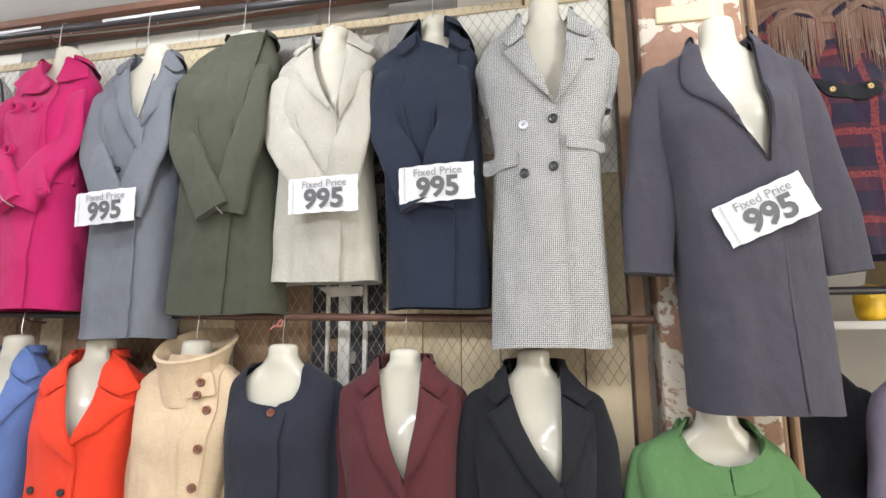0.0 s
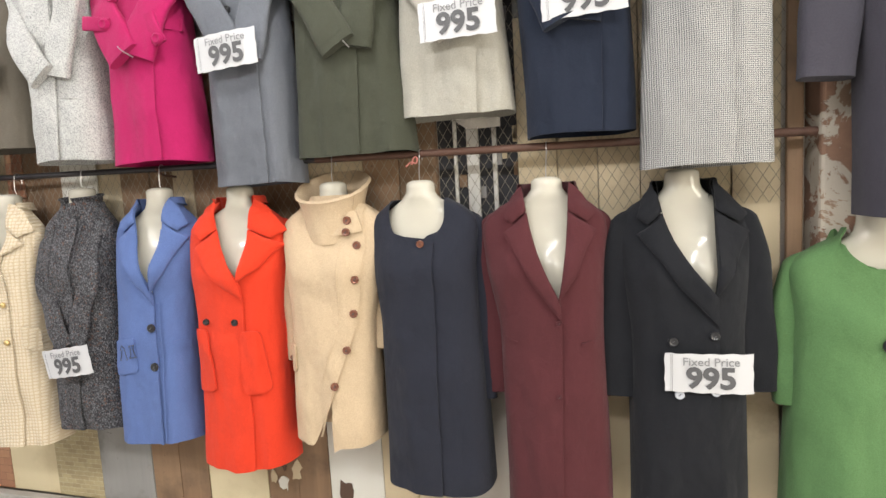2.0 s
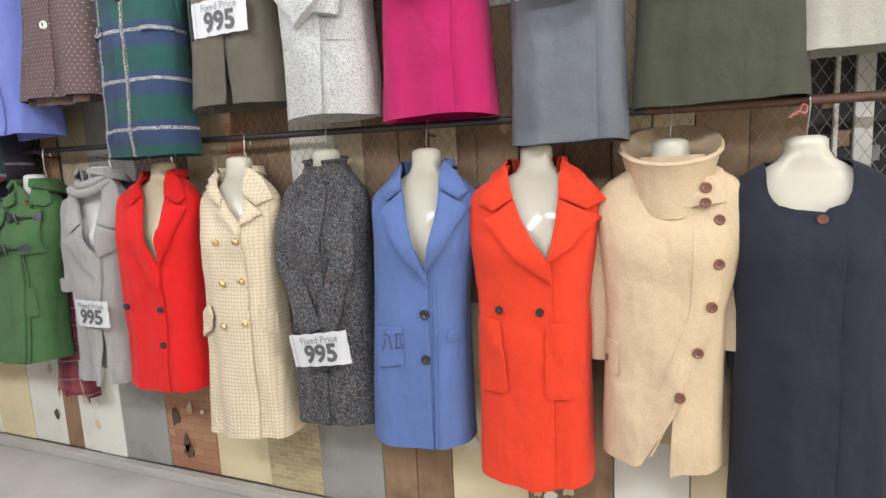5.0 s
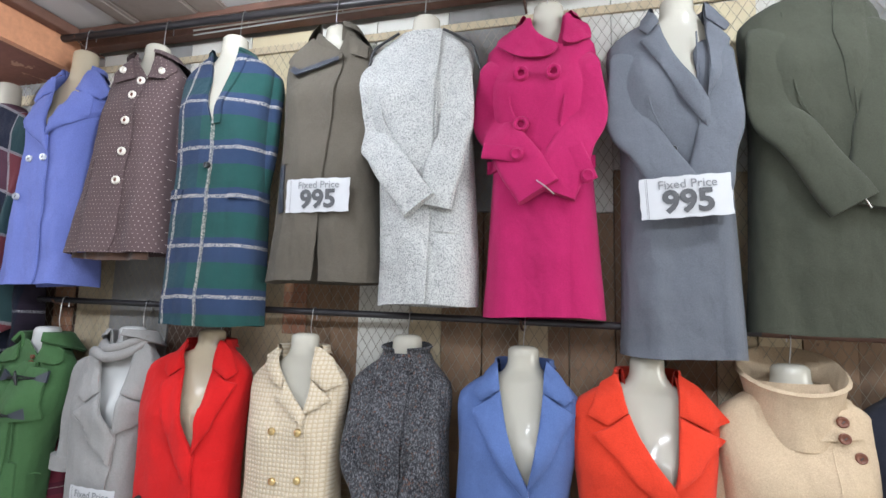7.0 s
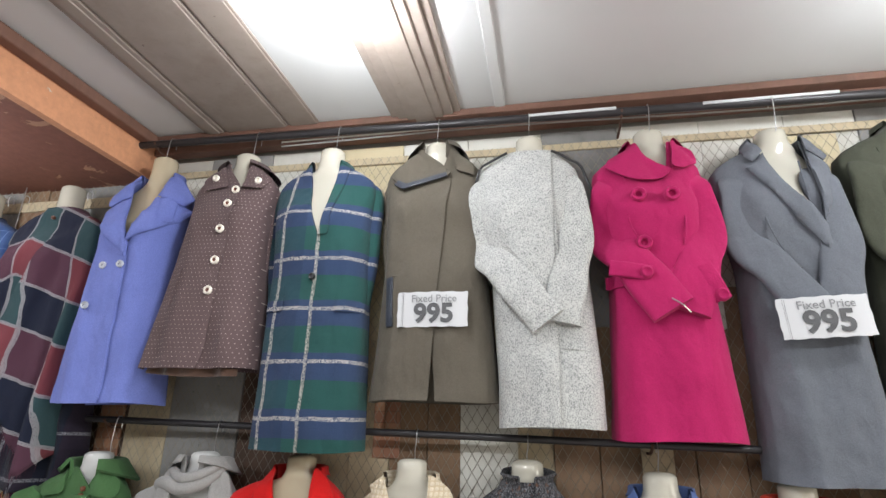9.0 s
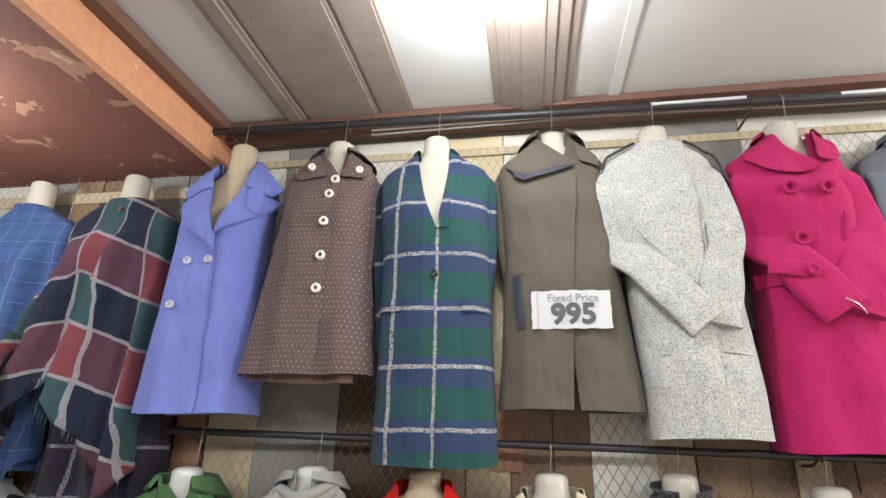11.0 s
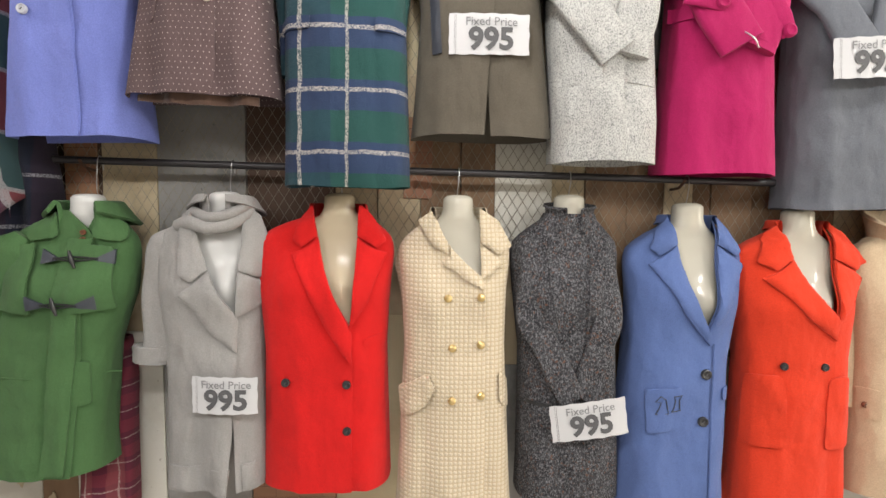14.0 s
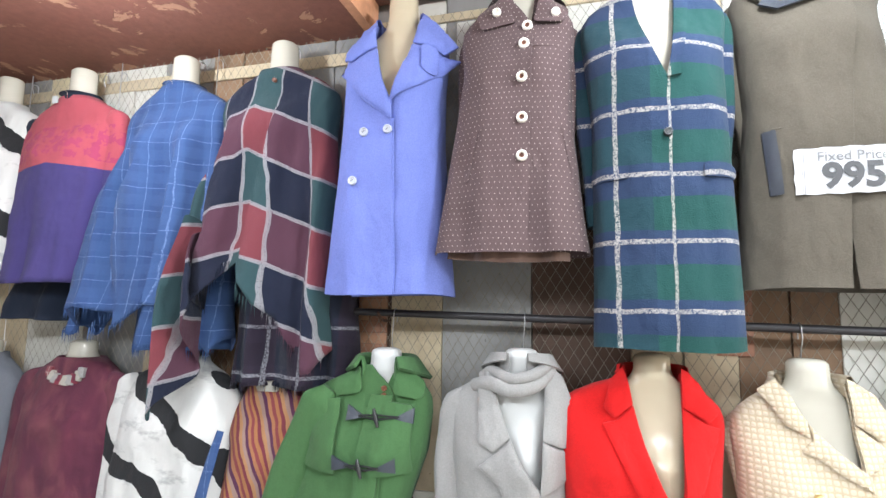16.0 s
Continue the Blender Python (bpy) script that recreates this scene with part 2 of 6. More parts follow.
M = {}
M["mannequin"] = plain("mannequin", (0.47, 0.445, 0.375), 0.13, 0, 0.05, 6, 0.02)
# a yellower cream than the plain torsos
M["mannequin_yellowish"] = plain("mannequin_yellowish", (0.47, 0.40, 0.285), 0.2, 0, 0.08, 6, 0.02)
M["mannequin_grey"] = plain("mannequin_grey", (0.50, 0.50, 0.49), 0.3, 0, 0.06, 8, 0.03)
M["steel"] = plain("steel", (0.55, 0.55, 0.56), 0.3, 1.0)
M["dark_pipe"] = plain("dark_pipe", (0.035, 0.032, 0.035), 0.4, 0.3, 0.3)
M["rust_pipe"] = plain("rust_pipe", (0.10, 0.05, 0.035), 0.6, 0.2, 0.4)
M["brass"] = plain("brass", (0.75, 0.58, 0.28), 0.3, 1.0)
M["black_plastic"] = plain("black_plastic", (0.02, 0.02, 0.022), 0.3)
M["brown_horn"] = plain("brown_horn", (0.16, 0.06, 0.035), 0.3, 0, 0.4, 80)
M["pearl"] = plain("pearl", (0.75, 0.70, 0.62), 0.3)
M["clear_grey"] = plain("clear_grey", (0.45, 0.47, 0.52), 0.2)
M["paper"] = plain("paper", (0.50, 0.50, 0.515), 0.6, 0, 0.03, 12, 0.03)
M["pale_ink"] = plain("pale_ink", (0.20, 0.20, 0.21), 0.7, 0, 0.2, 60)
M["ink"] = plain("ink", (0.075, 0.075, 0.08), 0.7, 0, 0.25, 60)
M["leather"] = plain("leather", (0.035, 0.04, 0.055), 0.35, 0, 0.2, 90, 0.4)


# ---- mesh helpers ----
BASE = {}


def thing(name, base, label, category, group="", kind=""):
    ob = new(name)
    ob.empty_display_size = 0.05
    ob.location = base
    BASE[ob.name] = Vector(base)
    return tagged(ob, label, category, group, kind)


def link_mesh(name, bm, mat, base, smooth=True):
    me = bpy.data.meshes.new(name)
    for v in bm.verts:
        v.co -= base
    if smooth:
        for fc in bm.faces:
            fc.smooth = True
        for e in bm.edges:
            if len(e.link_faces) == 2 and e.calc_face_angle(0.0) > 1.0:
                e.smooth = False
    bm.to_mesh(me)
    bm.free()
    me.materials.append(mat)
    return me


def part(name, bm, mat, parent, label="", smooth=True):
    """Links a bmesh in world places as one mesh under a thing or a part."""
    base = BASE[parent.name]
    ob = new(name, link_mesh(name, bm, mat, base, smooth))
    ob.parent = parent
    BASE[ob.name] = base
    if label:
        ob["label"] = label
    return ob


def solid(name, bm, mat, base, label, category, group="", kind="", smooth=True):
    base = Vector(base)
    ob = new(name, link_mesh(name, bm, mat, base, smooth))
    ob.location = base
    BASE[ob.name] = base
    return tagged(ob, label, category, group, kind)


def box(x0, x1, y0, y1, z0, z1, bev=0.0):
    bm = bmesh.new()
    bmesh.ops.create_cube(bm, size=1.0)
    for v in bm.verts:
        v.co = Vector((x0 if v.co.x < 0 else x1, y0 if v.co.y < 0 else y1, z0 if v.co.z < 0 else z1))
    if bev:
        bmesh.ops.bevel(bm, geom=bm.edges[:], offset=bev, segments=2, affect="EDGES", profile=0.5)
    return bm


def thicken(ob, t=0.006, offset=0.0, crisp=True):
    m = ob.modifiers.new("thickness", "SOLIDIFY")
    m.thickness, m.offset = t, offset
    if crisp:
        m = ob.modifiers.new("crisp_rim", "EDGE_SPLIT")
        m.split_angle = 1.1
    return ob


def spline(points, n):
    """Catmull-Rom through the points (any number of values each)."""
    p = np.array(points, float)
    p = np.vstack([2 * p[0] - p[1], p, 2 * p[-1] - p[-2]])
    out = []
    for i in range(1, len(p) - 2):
        last = i == len(p) - 3
        for t in np.linspace(0, 1, n, endpoint=False).tolist() + ([1.0] if last else []):
            a, b, c, d = p[i - 1:i + 3]
            out.append(0.5 * (2 * b + (c - a) * t + (2 * a - 5 * b + 4 * c - d) * t * t + (3 * b - a - 3 * c + d) * t ** 3))
    return np.array(out)


def tube(path, width, depth=None, seg=12, close=True, flat=None, square=1.0):
    """A tube along path; width and depth are radii, one value or one a point. flat: the direction of depth."""
    path = np.array(path, float)
    n = len(path)
    width = np.broadcast_to(np.array(width, float), n)
    depth = width if depth is None else np.broadcast_to(np.array(depth, float), n)
    bm, rings = bmesh.new(), []
    for i in range(n):
        d = Vector(path[min(i + 1, n - 1)] - path[max(i - 1, 0)]).normalized()
        f = Vector(flat) if flat else (Vector((0, -1, 0)) if abs(d.y) < 0.9 else Vector((0, 0, 1)))
        s = d.cross(f).normalized()
        f = s.cross(d).normalized()
        rings.append([bm.verts.new(Vector(path[i]) + s * (width[i] * math.copysign(abs(math.cos(a)) ** square, math.cos(a))) + f * (depth[i] * math.copysign(abs(math.sin(a)) ** square, math.sin(a))))
                      for a in [2 * math.pi * k / seg for k in range(seg)]])
    for a, b in zip(rings, rings[1:]):
        for k in range(seg):
            bm.faces.new((a[k], a[(k + 1) % seg], b[(k + 1) % seg], b[k]))
    if close:
        bm.faces.new(rings[0])
        bm.faces.new(rings[-1][::-1])
    bmesh.ops.recalc_face_normals(bm, faces=bm.faces[:])
    return bm


def lathe(profile, centre, seg=20, axis="z", rot=None):
    """Turns (radius, height) rows round an axis; axis y faces the aisle."""
    bm, rings = bmesh.new(), []
    for r, h in profile:
        ring = []
        for k in range(seg):
            a = 2 * math.pi * k / seg
            v = Vector((r * math.cos(a), r * math.sin(a), h)) if axis == "z" else Vector((r * math.cos(a), -h, r * math.sin(a)))
            ring.append(bm.verts.new((rot @ v if rot else v) + Vector(centre)))
        rings.append(ring)
    for a, b in zip(rings, rings[1:]):
        for k in range(seg):
            bm.faces.new((a[k], a[(k + 1) % seg], b[(k + 1) % seg], b[k]))
    bm.faces.new(rings[0][::-1])
    bm.faces.new(rings[-1])
    bmesh.ops.recalc_face_normals(bm, faces=bm.faces[:])
    return bm


def rounded(poly, r=0.012, skip=()):
    out = []
    for i, p in enumerate(poly):
        p = Vector(p)
        if i in skip:
            out.append(p)
            continue
        a, b = Vector(poly[i - 1]), Vector(poly[(i + 1) % len(poly)])
        u, v = (a - p), (b - p)
        k = min(r, u.length * 0.45, v.length * 0.45)
        s, e = p + u.normalized() * k, p + v.normalized() * k
        for t in (0, 0.33, 0.67, 1):
            out.append(s * (1 - t) ** 2 + p * 2 * t * (1 - t) + e * t * t)
    return out


def rounded_line(points, inset):
    """A line through points (x, z), drawn in a little towards their middle."""
    mx, mz = sum(p[0] for p in points) / len(points), sum(p[1] for p in points) / len(points)
    out = []
    for x, z in points:
        d = math.hypot(mx - x, mz - z) or 1.0
        out.append((x + (mx - x) / d * inset, z + (mz - z) / d * inset))
    return out


# ---- the form of a dressed torso ----
class Form:
    """The outer surface of a garment on a torso: widths, depths and soft folds by height."""
    N = 3.0

    def __init__(self, neck, sh, hem, zt, zh, yc, waist=0.92, bust=0.118, hemd=0.105, fold=0.006, seed=0, slope=0.062, back=0.05, bump=0.022, crease=0.0016, fexp=1.3):
        self.crease, self.fexp = crease, fexp
        self.neck, self.zt, self.zh, self.yc, self.seed, self.foldk, self.back, self.bump = neck, zt, zh, yc, seed, fold, back, bump
        hemd = hemd + 0.036
        s, h = (sh[1] - sh[0]) / 2, (hem[1] - hem[0]) / 2
        sm, hm = (sh[0] + sh[1]) / 2, (hem[0] + hem[1]) / 2
        L = zt - zh
        zw = zt - min(0.42, L * 0.5)
        w = waist * 0.955 * (s * 0.55 + h * 0.45)
        self.s = s
        zk = [zh - 0.05, zh, zh + 0.25 * (zw - zh), zw, zt - 0.24, zt - slope - 0.06, zt - slope - 0.012, zt - slope * 0.45, zt - 0.005, zt + 0.05]
        wk = [h, h, h * 0.7 + w * 0.3, w, s * 0.94, s, s * 0.975, s * 0.70, 0.088, 0.07]
        dk = [hemd, hemd, hemd * 0.7 + (bust + 0.01) * 0.3, bust + 0.008, bust - 0.006, 0.078, 0.064, 0.060, 0.056, 0.054]
        ck = [hm, hm, hm, hm * 0.6 + sm * 0.4, sm, sm, sm, sm * 0.6 + neck * 0.4, neck, neck]
        z = np.linspace(zh - 0.05, zt + 0.05, 140)
        ker = np.array([1, 2, 3, 2, 1]) / 9

        def smooth(v):
            f = np.interp(z, zk, v)
            return np.convolve(np.pad(f, 2, mode="edge"), ker, "valid")
        self.z, self.wv, self.dv, self.cv = z, smooth(wk), smooth(dk), smooth(ck)

    def w(self, z):
        return float(np.interp(z, self.z, self.wv))

    def d(self, z):
        return float(np.interp(z, self.z, self.dv))

    def c(self, z):
        return float(np.interp(z, self.z, self.cv))

    def relief(self, x, z):
        """Folds, more towards the hem, and the bust."""
        low = max(0.0, min(1.0, (self.zt - 0.15 - z) / max(0.1, self.zt - self.zh - 0.15)))
        u = x - self.c(z)
        f = 1.5 * self.foldk * low ** self.fexp * (math.sin(u * 34 + self.seed * 2.1 + z * 2.5) + 0.6 * math.sin(u * 61 + self.seed + z * 4))
        f += 0.012 * noise.noise(Vector((x * 4 + self.seed, z * 3.2, self.seed + 9))) * (0.4 + low) + 0.008 * noise.noise(Vector((x * 9 + self.seed * 3.7, z * 6, self.seed))) + 0.006 * noise.noise(Vector((x * 20, z * 14, self.seed + 4.2)))
        f += self.crease * low * math.sin(z * 75 + 9 * u + 3 * math.sin(u * 17 + self.seed)) * (0.5 + noise.noise(Vector((x * 5, z * 5, self.seed))))
        f -= 0.0035 * min(1.0, low * 4) * (math.exp(-((u - 0.1) / 0.011) ** 2) + math.exp(-((u + 0.1) / 0.011) ** 2))
        zb = self.zt - 0.235
        f += self.bump * (math.exp(-((u - 0.075) / 0.06) ** 2) + math.exp(-((u + 0.075) / 0.06) ** 2)) * math.exp(-((z - zb) / 0.075) ** 2)
        return f

    def front(self, x, z, off=0.0):
        z = max(self.zh - 0.04, min(self.zt + 0.045, z))
        r = min(0.985, abs(x - self.c(z)) / self.w(z))
        return self.yc - self.d(z) * (1 - r ** self.N) ** (1 / self.N) - self.relief(x, z) * (1 - r ** 6) - off

    def around(self, a, z, off=0.0):
        """The place at an angle a from the front (right is plus)."""
        s, c = math.sin(a), math.cos(a)
        e = 2 / self.N
        x = self.c(z) + (self.w(z) + off) * math.copysign(abs(s) ** e, s)
        if c >= 0:
            d = (self.d(z) + off) * c ** e
            r = min(1.0, abs(s) ** e)
            return Vector((x, self.yc - d - self.relief(x, z) * (1 - r ** 6), z))
        return Vector((x, self.yc + (self.back + off) * abs(c) ** e, z))

    def angle(self, x, z):
        r = max(-0.985, min(0.985, (x - self.c(z)) / self.w(z)))
        return math.asin(abs(r) ** (self.N / 2)) * (1 if r >= 0 else -1)


def interp_edges(edges, z):
    e = sorted(edges)
    zs = [p[0] for p in e]
    return float(np.interp(z, zs, [p[1] for p in e])), float(np.interp(z, zs, [p[2] for p in e]))


def shell(form, edges, top=0.02, rows=40, cols=54, hem=None, over=0.007):
    """The body of a garment. edges: (height, front edge of the upper panel, front edge of the under panel)."""
    bm, grid = bmesh.new(), []
    z0 = form.zt + top
    for i in range(rows + 1):
        v = i / rows
        row = []
        for j in range(cols + 1):
            u = j / cols
            z = z0 + (form.zh - z0) * v
            a0, a1 = math.pi, -math.pi
            if edges:
                xl, xr = interp_edges(edges, z)
                a0, a1 = form.angle(xl, z), form.angle(xr, z) - 2 * math.pi
            a = a0 + (a1 - a0) * u
            off = over * max(0.0, 1 - u * 9) - 0.003 * max(0.0, 1 - (1 - u) * 9) if edges else 0.0
            p = form.around(a, z, off)
            drop = (hem(p.x) if hem else 0.0) + 0.003 * math.sin(a * 3 + form.seed)
            p.z += drop * v ** 3
            row.append(bm.verts.new(p))
        grid.append(row)
    for a, b in zip(grid, grid[1:]):
        for j in range(cols):
            bm.faces.new((a[j], a[j + 1], b[j + 1], b[j]))
    return bm


def patch(form, poly, off=0.006, base=None, res=0.013, soft=0.3, puff=0.0):
    """A flat piece laid on the garment's surface, with turned-down edges."""
    base = (off - 0.008 if off > 0.012 else -0.004) if base is None else base
    bm = bmesh.new()
    pts = [Vector((p[0], 0, p[1])) for p in poly]
    bm.faces.new([bm.verts.new(p) for p in pts])
    xs, zs = [p.x for p in pts], [p.z for p in pts]
    for lo, hi, no in ((min(xs), max(xs), (1, 0, 0)), (min(zs), max(zs), (0, 0, 1))):
        k = max(1, int((hi - lo) / res))
        for i in range(1, k):
            c = lo + (hi - lo) * i / k
            bmesh.ops.bisect_plane(bm, geom=bm.verts[:] + bm.edges[:] + bm.faces[:], plane_co=(c if no[0] else 0, 0, c if no[2] else 0), plane_no=no)
    edge = [e for e in bm.edges if e.is_boundary]
    rim = {v for e in edge for v in e.verts}
    side = {}
    for v in list(bm.verts):
        x, z = v.co.x, v.co.z
        y0 = form.front(x, z, 0)
        v.co.y = y0 - off - (0.0 if v in rim else 0.0012 + puff)
        if v in rim:
            side[v] = (bm.verts.new(v.co), bm.verts.new((x, y0 - base, z)))
    for e in edge:
        a, b = e.verts
        bm.faces.new((side[a][0], side[b][0], side[b][1], side[a][1]))
    bmesh.ops.recalc_face_normals(bm, faces=bm.faces[:])
    return bm


def band(form, h, flare=0.05, drop=-0.02, r=0.06, gap=0.5, lean=0.0, ry=None, z=None, wide=0.0, turn=0.0):
    """A collar that stands round the neck and folds outwards; gap: half the open angle in front."""
    bm, grid = bmesh.new(), []
    z = form.zt if z is None else z
    ry = ry or r * 0.95
    prof = [(0.0, -0.02), (0.002, h * 0.5), (0.006, h * 0.92), (0.014, h)]
    if flare:
        prof += [(0.022, h * 0.9), (0.012 + flare * 0.6, h * 0.9 + (drop - h * 0.9) * 0.55), (0.012 + flare, drop)]
    for j in range(29):
        a = turn + gap + (2 * math.pi - 2 * gap) * j / 28
        fr = 0.5 + 0.5 * math.cos(a)
        row = []
        soft_front = 1 - 0.75 * max(0.0, fr - 0.25) / 0.75
        for o, dz in prof:
            if o > 0.014:
                o, dz = 0.014 + (o - 0.014) * soft_front, h * 0.9 + (dz - h * 0.9) * soft_front
            k = r + o + 0.003 * math.sin(a * 5 + form.seed) + wide * max(0.0, dz)
            row.append(bm.verts.new((form.neck + k * math.sin(a) * 1.05, form.yc - 0.005 - (ry + o + wide * max(0.0, dz) * 0.7) * math.cos(a), z + dz - lean * fr)))
        grid.append(row)
    for a, b in zip(grid, grid[1:]):
        for k in range(len(prof) - 1):
            bm.faces.new((a[k], a[k + 1], b[k + 1], b[k]))
    return bm


def roll_collar(form, rx, ry, zf, zb, wide, gap=0.0):
    """A wide collar that stands away from the neck, low in front and high behind, rolled over onto the shoulders."""
    bm, grid = bmesh.new(), []
    for j in range(49):
        a = gap + (2 * math.pi - 2 * gap) * j / 48
        fr = (0.5 + 0.5 * math.cos(a)) ** 1.3
        zi = zb + (zf - zb) * fr
        row = []
        for k, dz in ((-0.10, -0.035), (0.0, 0.0), (0.12, 0.010), (0.3, 0.008), (0.6, -0.016), (1.0, -0.052)):
            o = wide * k
            x = form.neck + (rx + o) * math.sin(a)
            z = zi + dz
            y = form.yc - (ry + o * 0.8) * math.cos(a)
            if math.cos(a) > 0:
                y = min(y, form.front(x, z, 0.012 - 0.018 * k if k > 0 else 0.002))
            row.append(bm.verts.new((x, y, z)))
        grid.append(row)
    for a, b in zip(grid, grid[1:]):
        for k in range(5):
            bm.faces.new((a[k], a[k + 1], b[k + 1], b[k]))
    return bm


def torso(form, zn, mat, label):
    """A headless shop torso: capped neck, shoulders and bust in one mesh."""
    bm, rings = bmesh.new(), []
    zt = form.zt
    zn = zn + (0.02 if zn > 2 else 0.006)
    hn = zn - zt - 0.004
    rows = [(zn, 0.006, 0.006), (zn - 0.0015, 0.030, 0.030), (zn - 0.006, 0.042, 0.041), (zn - 0.014, 0.0495, 0.047), (zn - 0.014 - hn * 0.25, 0.0505, 0.048),
            (zn - 0.014 - hn * 0.5, 0.0515, 0.048), (zt + 0.012, 0.057, 0.050), (zt - 0.002, 0.068, 0.052)]
    for k in range(26):
        z = zt - 0.02 - k * 0.021
        w = max(0.05, form.w(z) - 0.014 - (0.008 if k < 3 else 0))
        rows.append((z, min(w, form.s - 0.02 - 0.0022 * k if k > 4 else w), form.d(z) - 0.013 - 2.2 * max(0.0, form.foldk - 0.010)))
    for z, w, d in rows:
        ring = []
        for k in range(36):
            a = 2 * math.pi * k / 36
            s, c = math.sin(a), math.cos(a)
            cx = form.neck if z > zt - 0.02 else form.c(z)
            x = cx + w * math.copysign(abs(s) ** 0.9, s)
            y = form.yc - d * c if c > 0 else form.yc - min(d, 0.045) * c
            if c > 0 and z < zt:
                u = x - form.c(z)
                y -= 0.047 * (math.exp(-((u - 0.066) / 0.040) ** 2) + math.exp(-((u + 0.066) / 0.040) ** 2)) * math.exp(-((z - zt + 0.235) / 0.06) ** 2) - 0.003 - 0.018 * math.exp(-((z - zt + 0.235) / 0.075) ** 2)
            ring.append(bm.verts.new((x, y, z)))
        rings.append(ring)
    for a, b in zip(rings, rings[1:]):
        for k in range(36):
            bm.faces.new((a[k], a[(k + 1) % 36], b[(k + 1) % 36], b[k]))
    bm.faces.new(rings[0])
    bm.faces.new(rings[-1][::-1])
    bmesh.ops.recalc_face_normals(bm, faces=bm.faces[:])
    return solid("mannequin_torso", bm, mat, (form.neck, form.yc, rows[-1][0]), label, "mannequin", "torsos on the wall")


def hook(x, z0, rod, name="hanging_hook"):
    """A bent wire from a torso's neck up over the rod (x, y, z, radius)."""
    ry, rz, rr = rod
    y0 = ry - rr - 0.004
    pts = [(x, y0 + 0.01, z0 - 0.01), (x, y0, z0 + 0.02), (x + 0.004, y0 - 0.002, rz - 0.02)]
    for k in range(7):
        a = math.pi * k / 6
        pts.append((x + 0.004, ry - (rr + 0.003) * math.cos(a), rz + (rr + 0.003) * math.sin(a)))
    pts.append((x + 0.004, ry + rr + 0.004, rz - 0.02))
    return solid(name, tube(spline(pts, 4), 0.0018, seg=6), M["steel"], (x, y0, z0), "thin bent steel wire hook hung over the rod", "hook", "wire hooks")


def sleeve(form, thing_, mat, side, pts, r0=0.072, r1=0.055, lift=0.012, cuff=0.0, label="", flat=0.55):
    """A sleeve through (x, z, out) points from the shoulder; out: metres in front of the coat."""
    path = spline([(x, form.front(x, z, lift + o) if o > -0.5 else form.yc + (o + 1.0), z) for x, z, o in pts], 8)
    n = len(path)
    k = np.linspace(0, 1, n)
    wid = r0 + (r1 - r0) * k
    wid = wid * np.clip(0.42 + k * 3.2, 0, 1) * (1 + 0.04 * np.sin(k * 17 + form.seed)) + cuff * (k > 0.86)
    inner = path[-1] + (path[-2] - path[-1]) * 0.9
    path = np.vstack([path, path[-1] + (path[-1] - path[-2]) * 0.02, inner])
    wid = np.append(wid, [wid[-1] * 0.86, wid[-1] * 0.80])
    arm = part("sleeve", tube(path, wid, wid * flat, 24, square=0.62), mat, thing_, label)
    ring = path[-6:-4]
    part("cuff_seam", tube(ring, wid[-6:-4] + 0.0005, wid[-6:-4] * flat + 0.0006, 24, square=0.62), mat, arm)
    return arm


def button(form, thing_, x, z, mat, r=0.011, h=0.005, ring=False, lift=0.012):
    y = form.front(x, z, lift)
    if ring:
        prof = [(r * 0.45, 0.0), (r * 0.45, h * 0.7), (r * 0.6, h * 1.2), (r * 0.85, h * 1.2), (r, h * 0.6), (r, -0.004)]
    else:
        prof = [(r, -0.004), (r, h * 0.6), (r * 0.9, h), (r * 0.72, h), (r * 0.62, h * 0.6), (r * 0.2, h * 0.6)]
    disc = part("button", lathe(prof, (x, y, z), 16, "y"), mat, thing_)
    if not ring:
        k = r * 0.22
        part("thread", tube([(x - k, y - h * 0.75, z - k), (x + k, y - h * 0.75, z + k)], r * 0.1, seg=6), M["ink"], disc)
    return disc


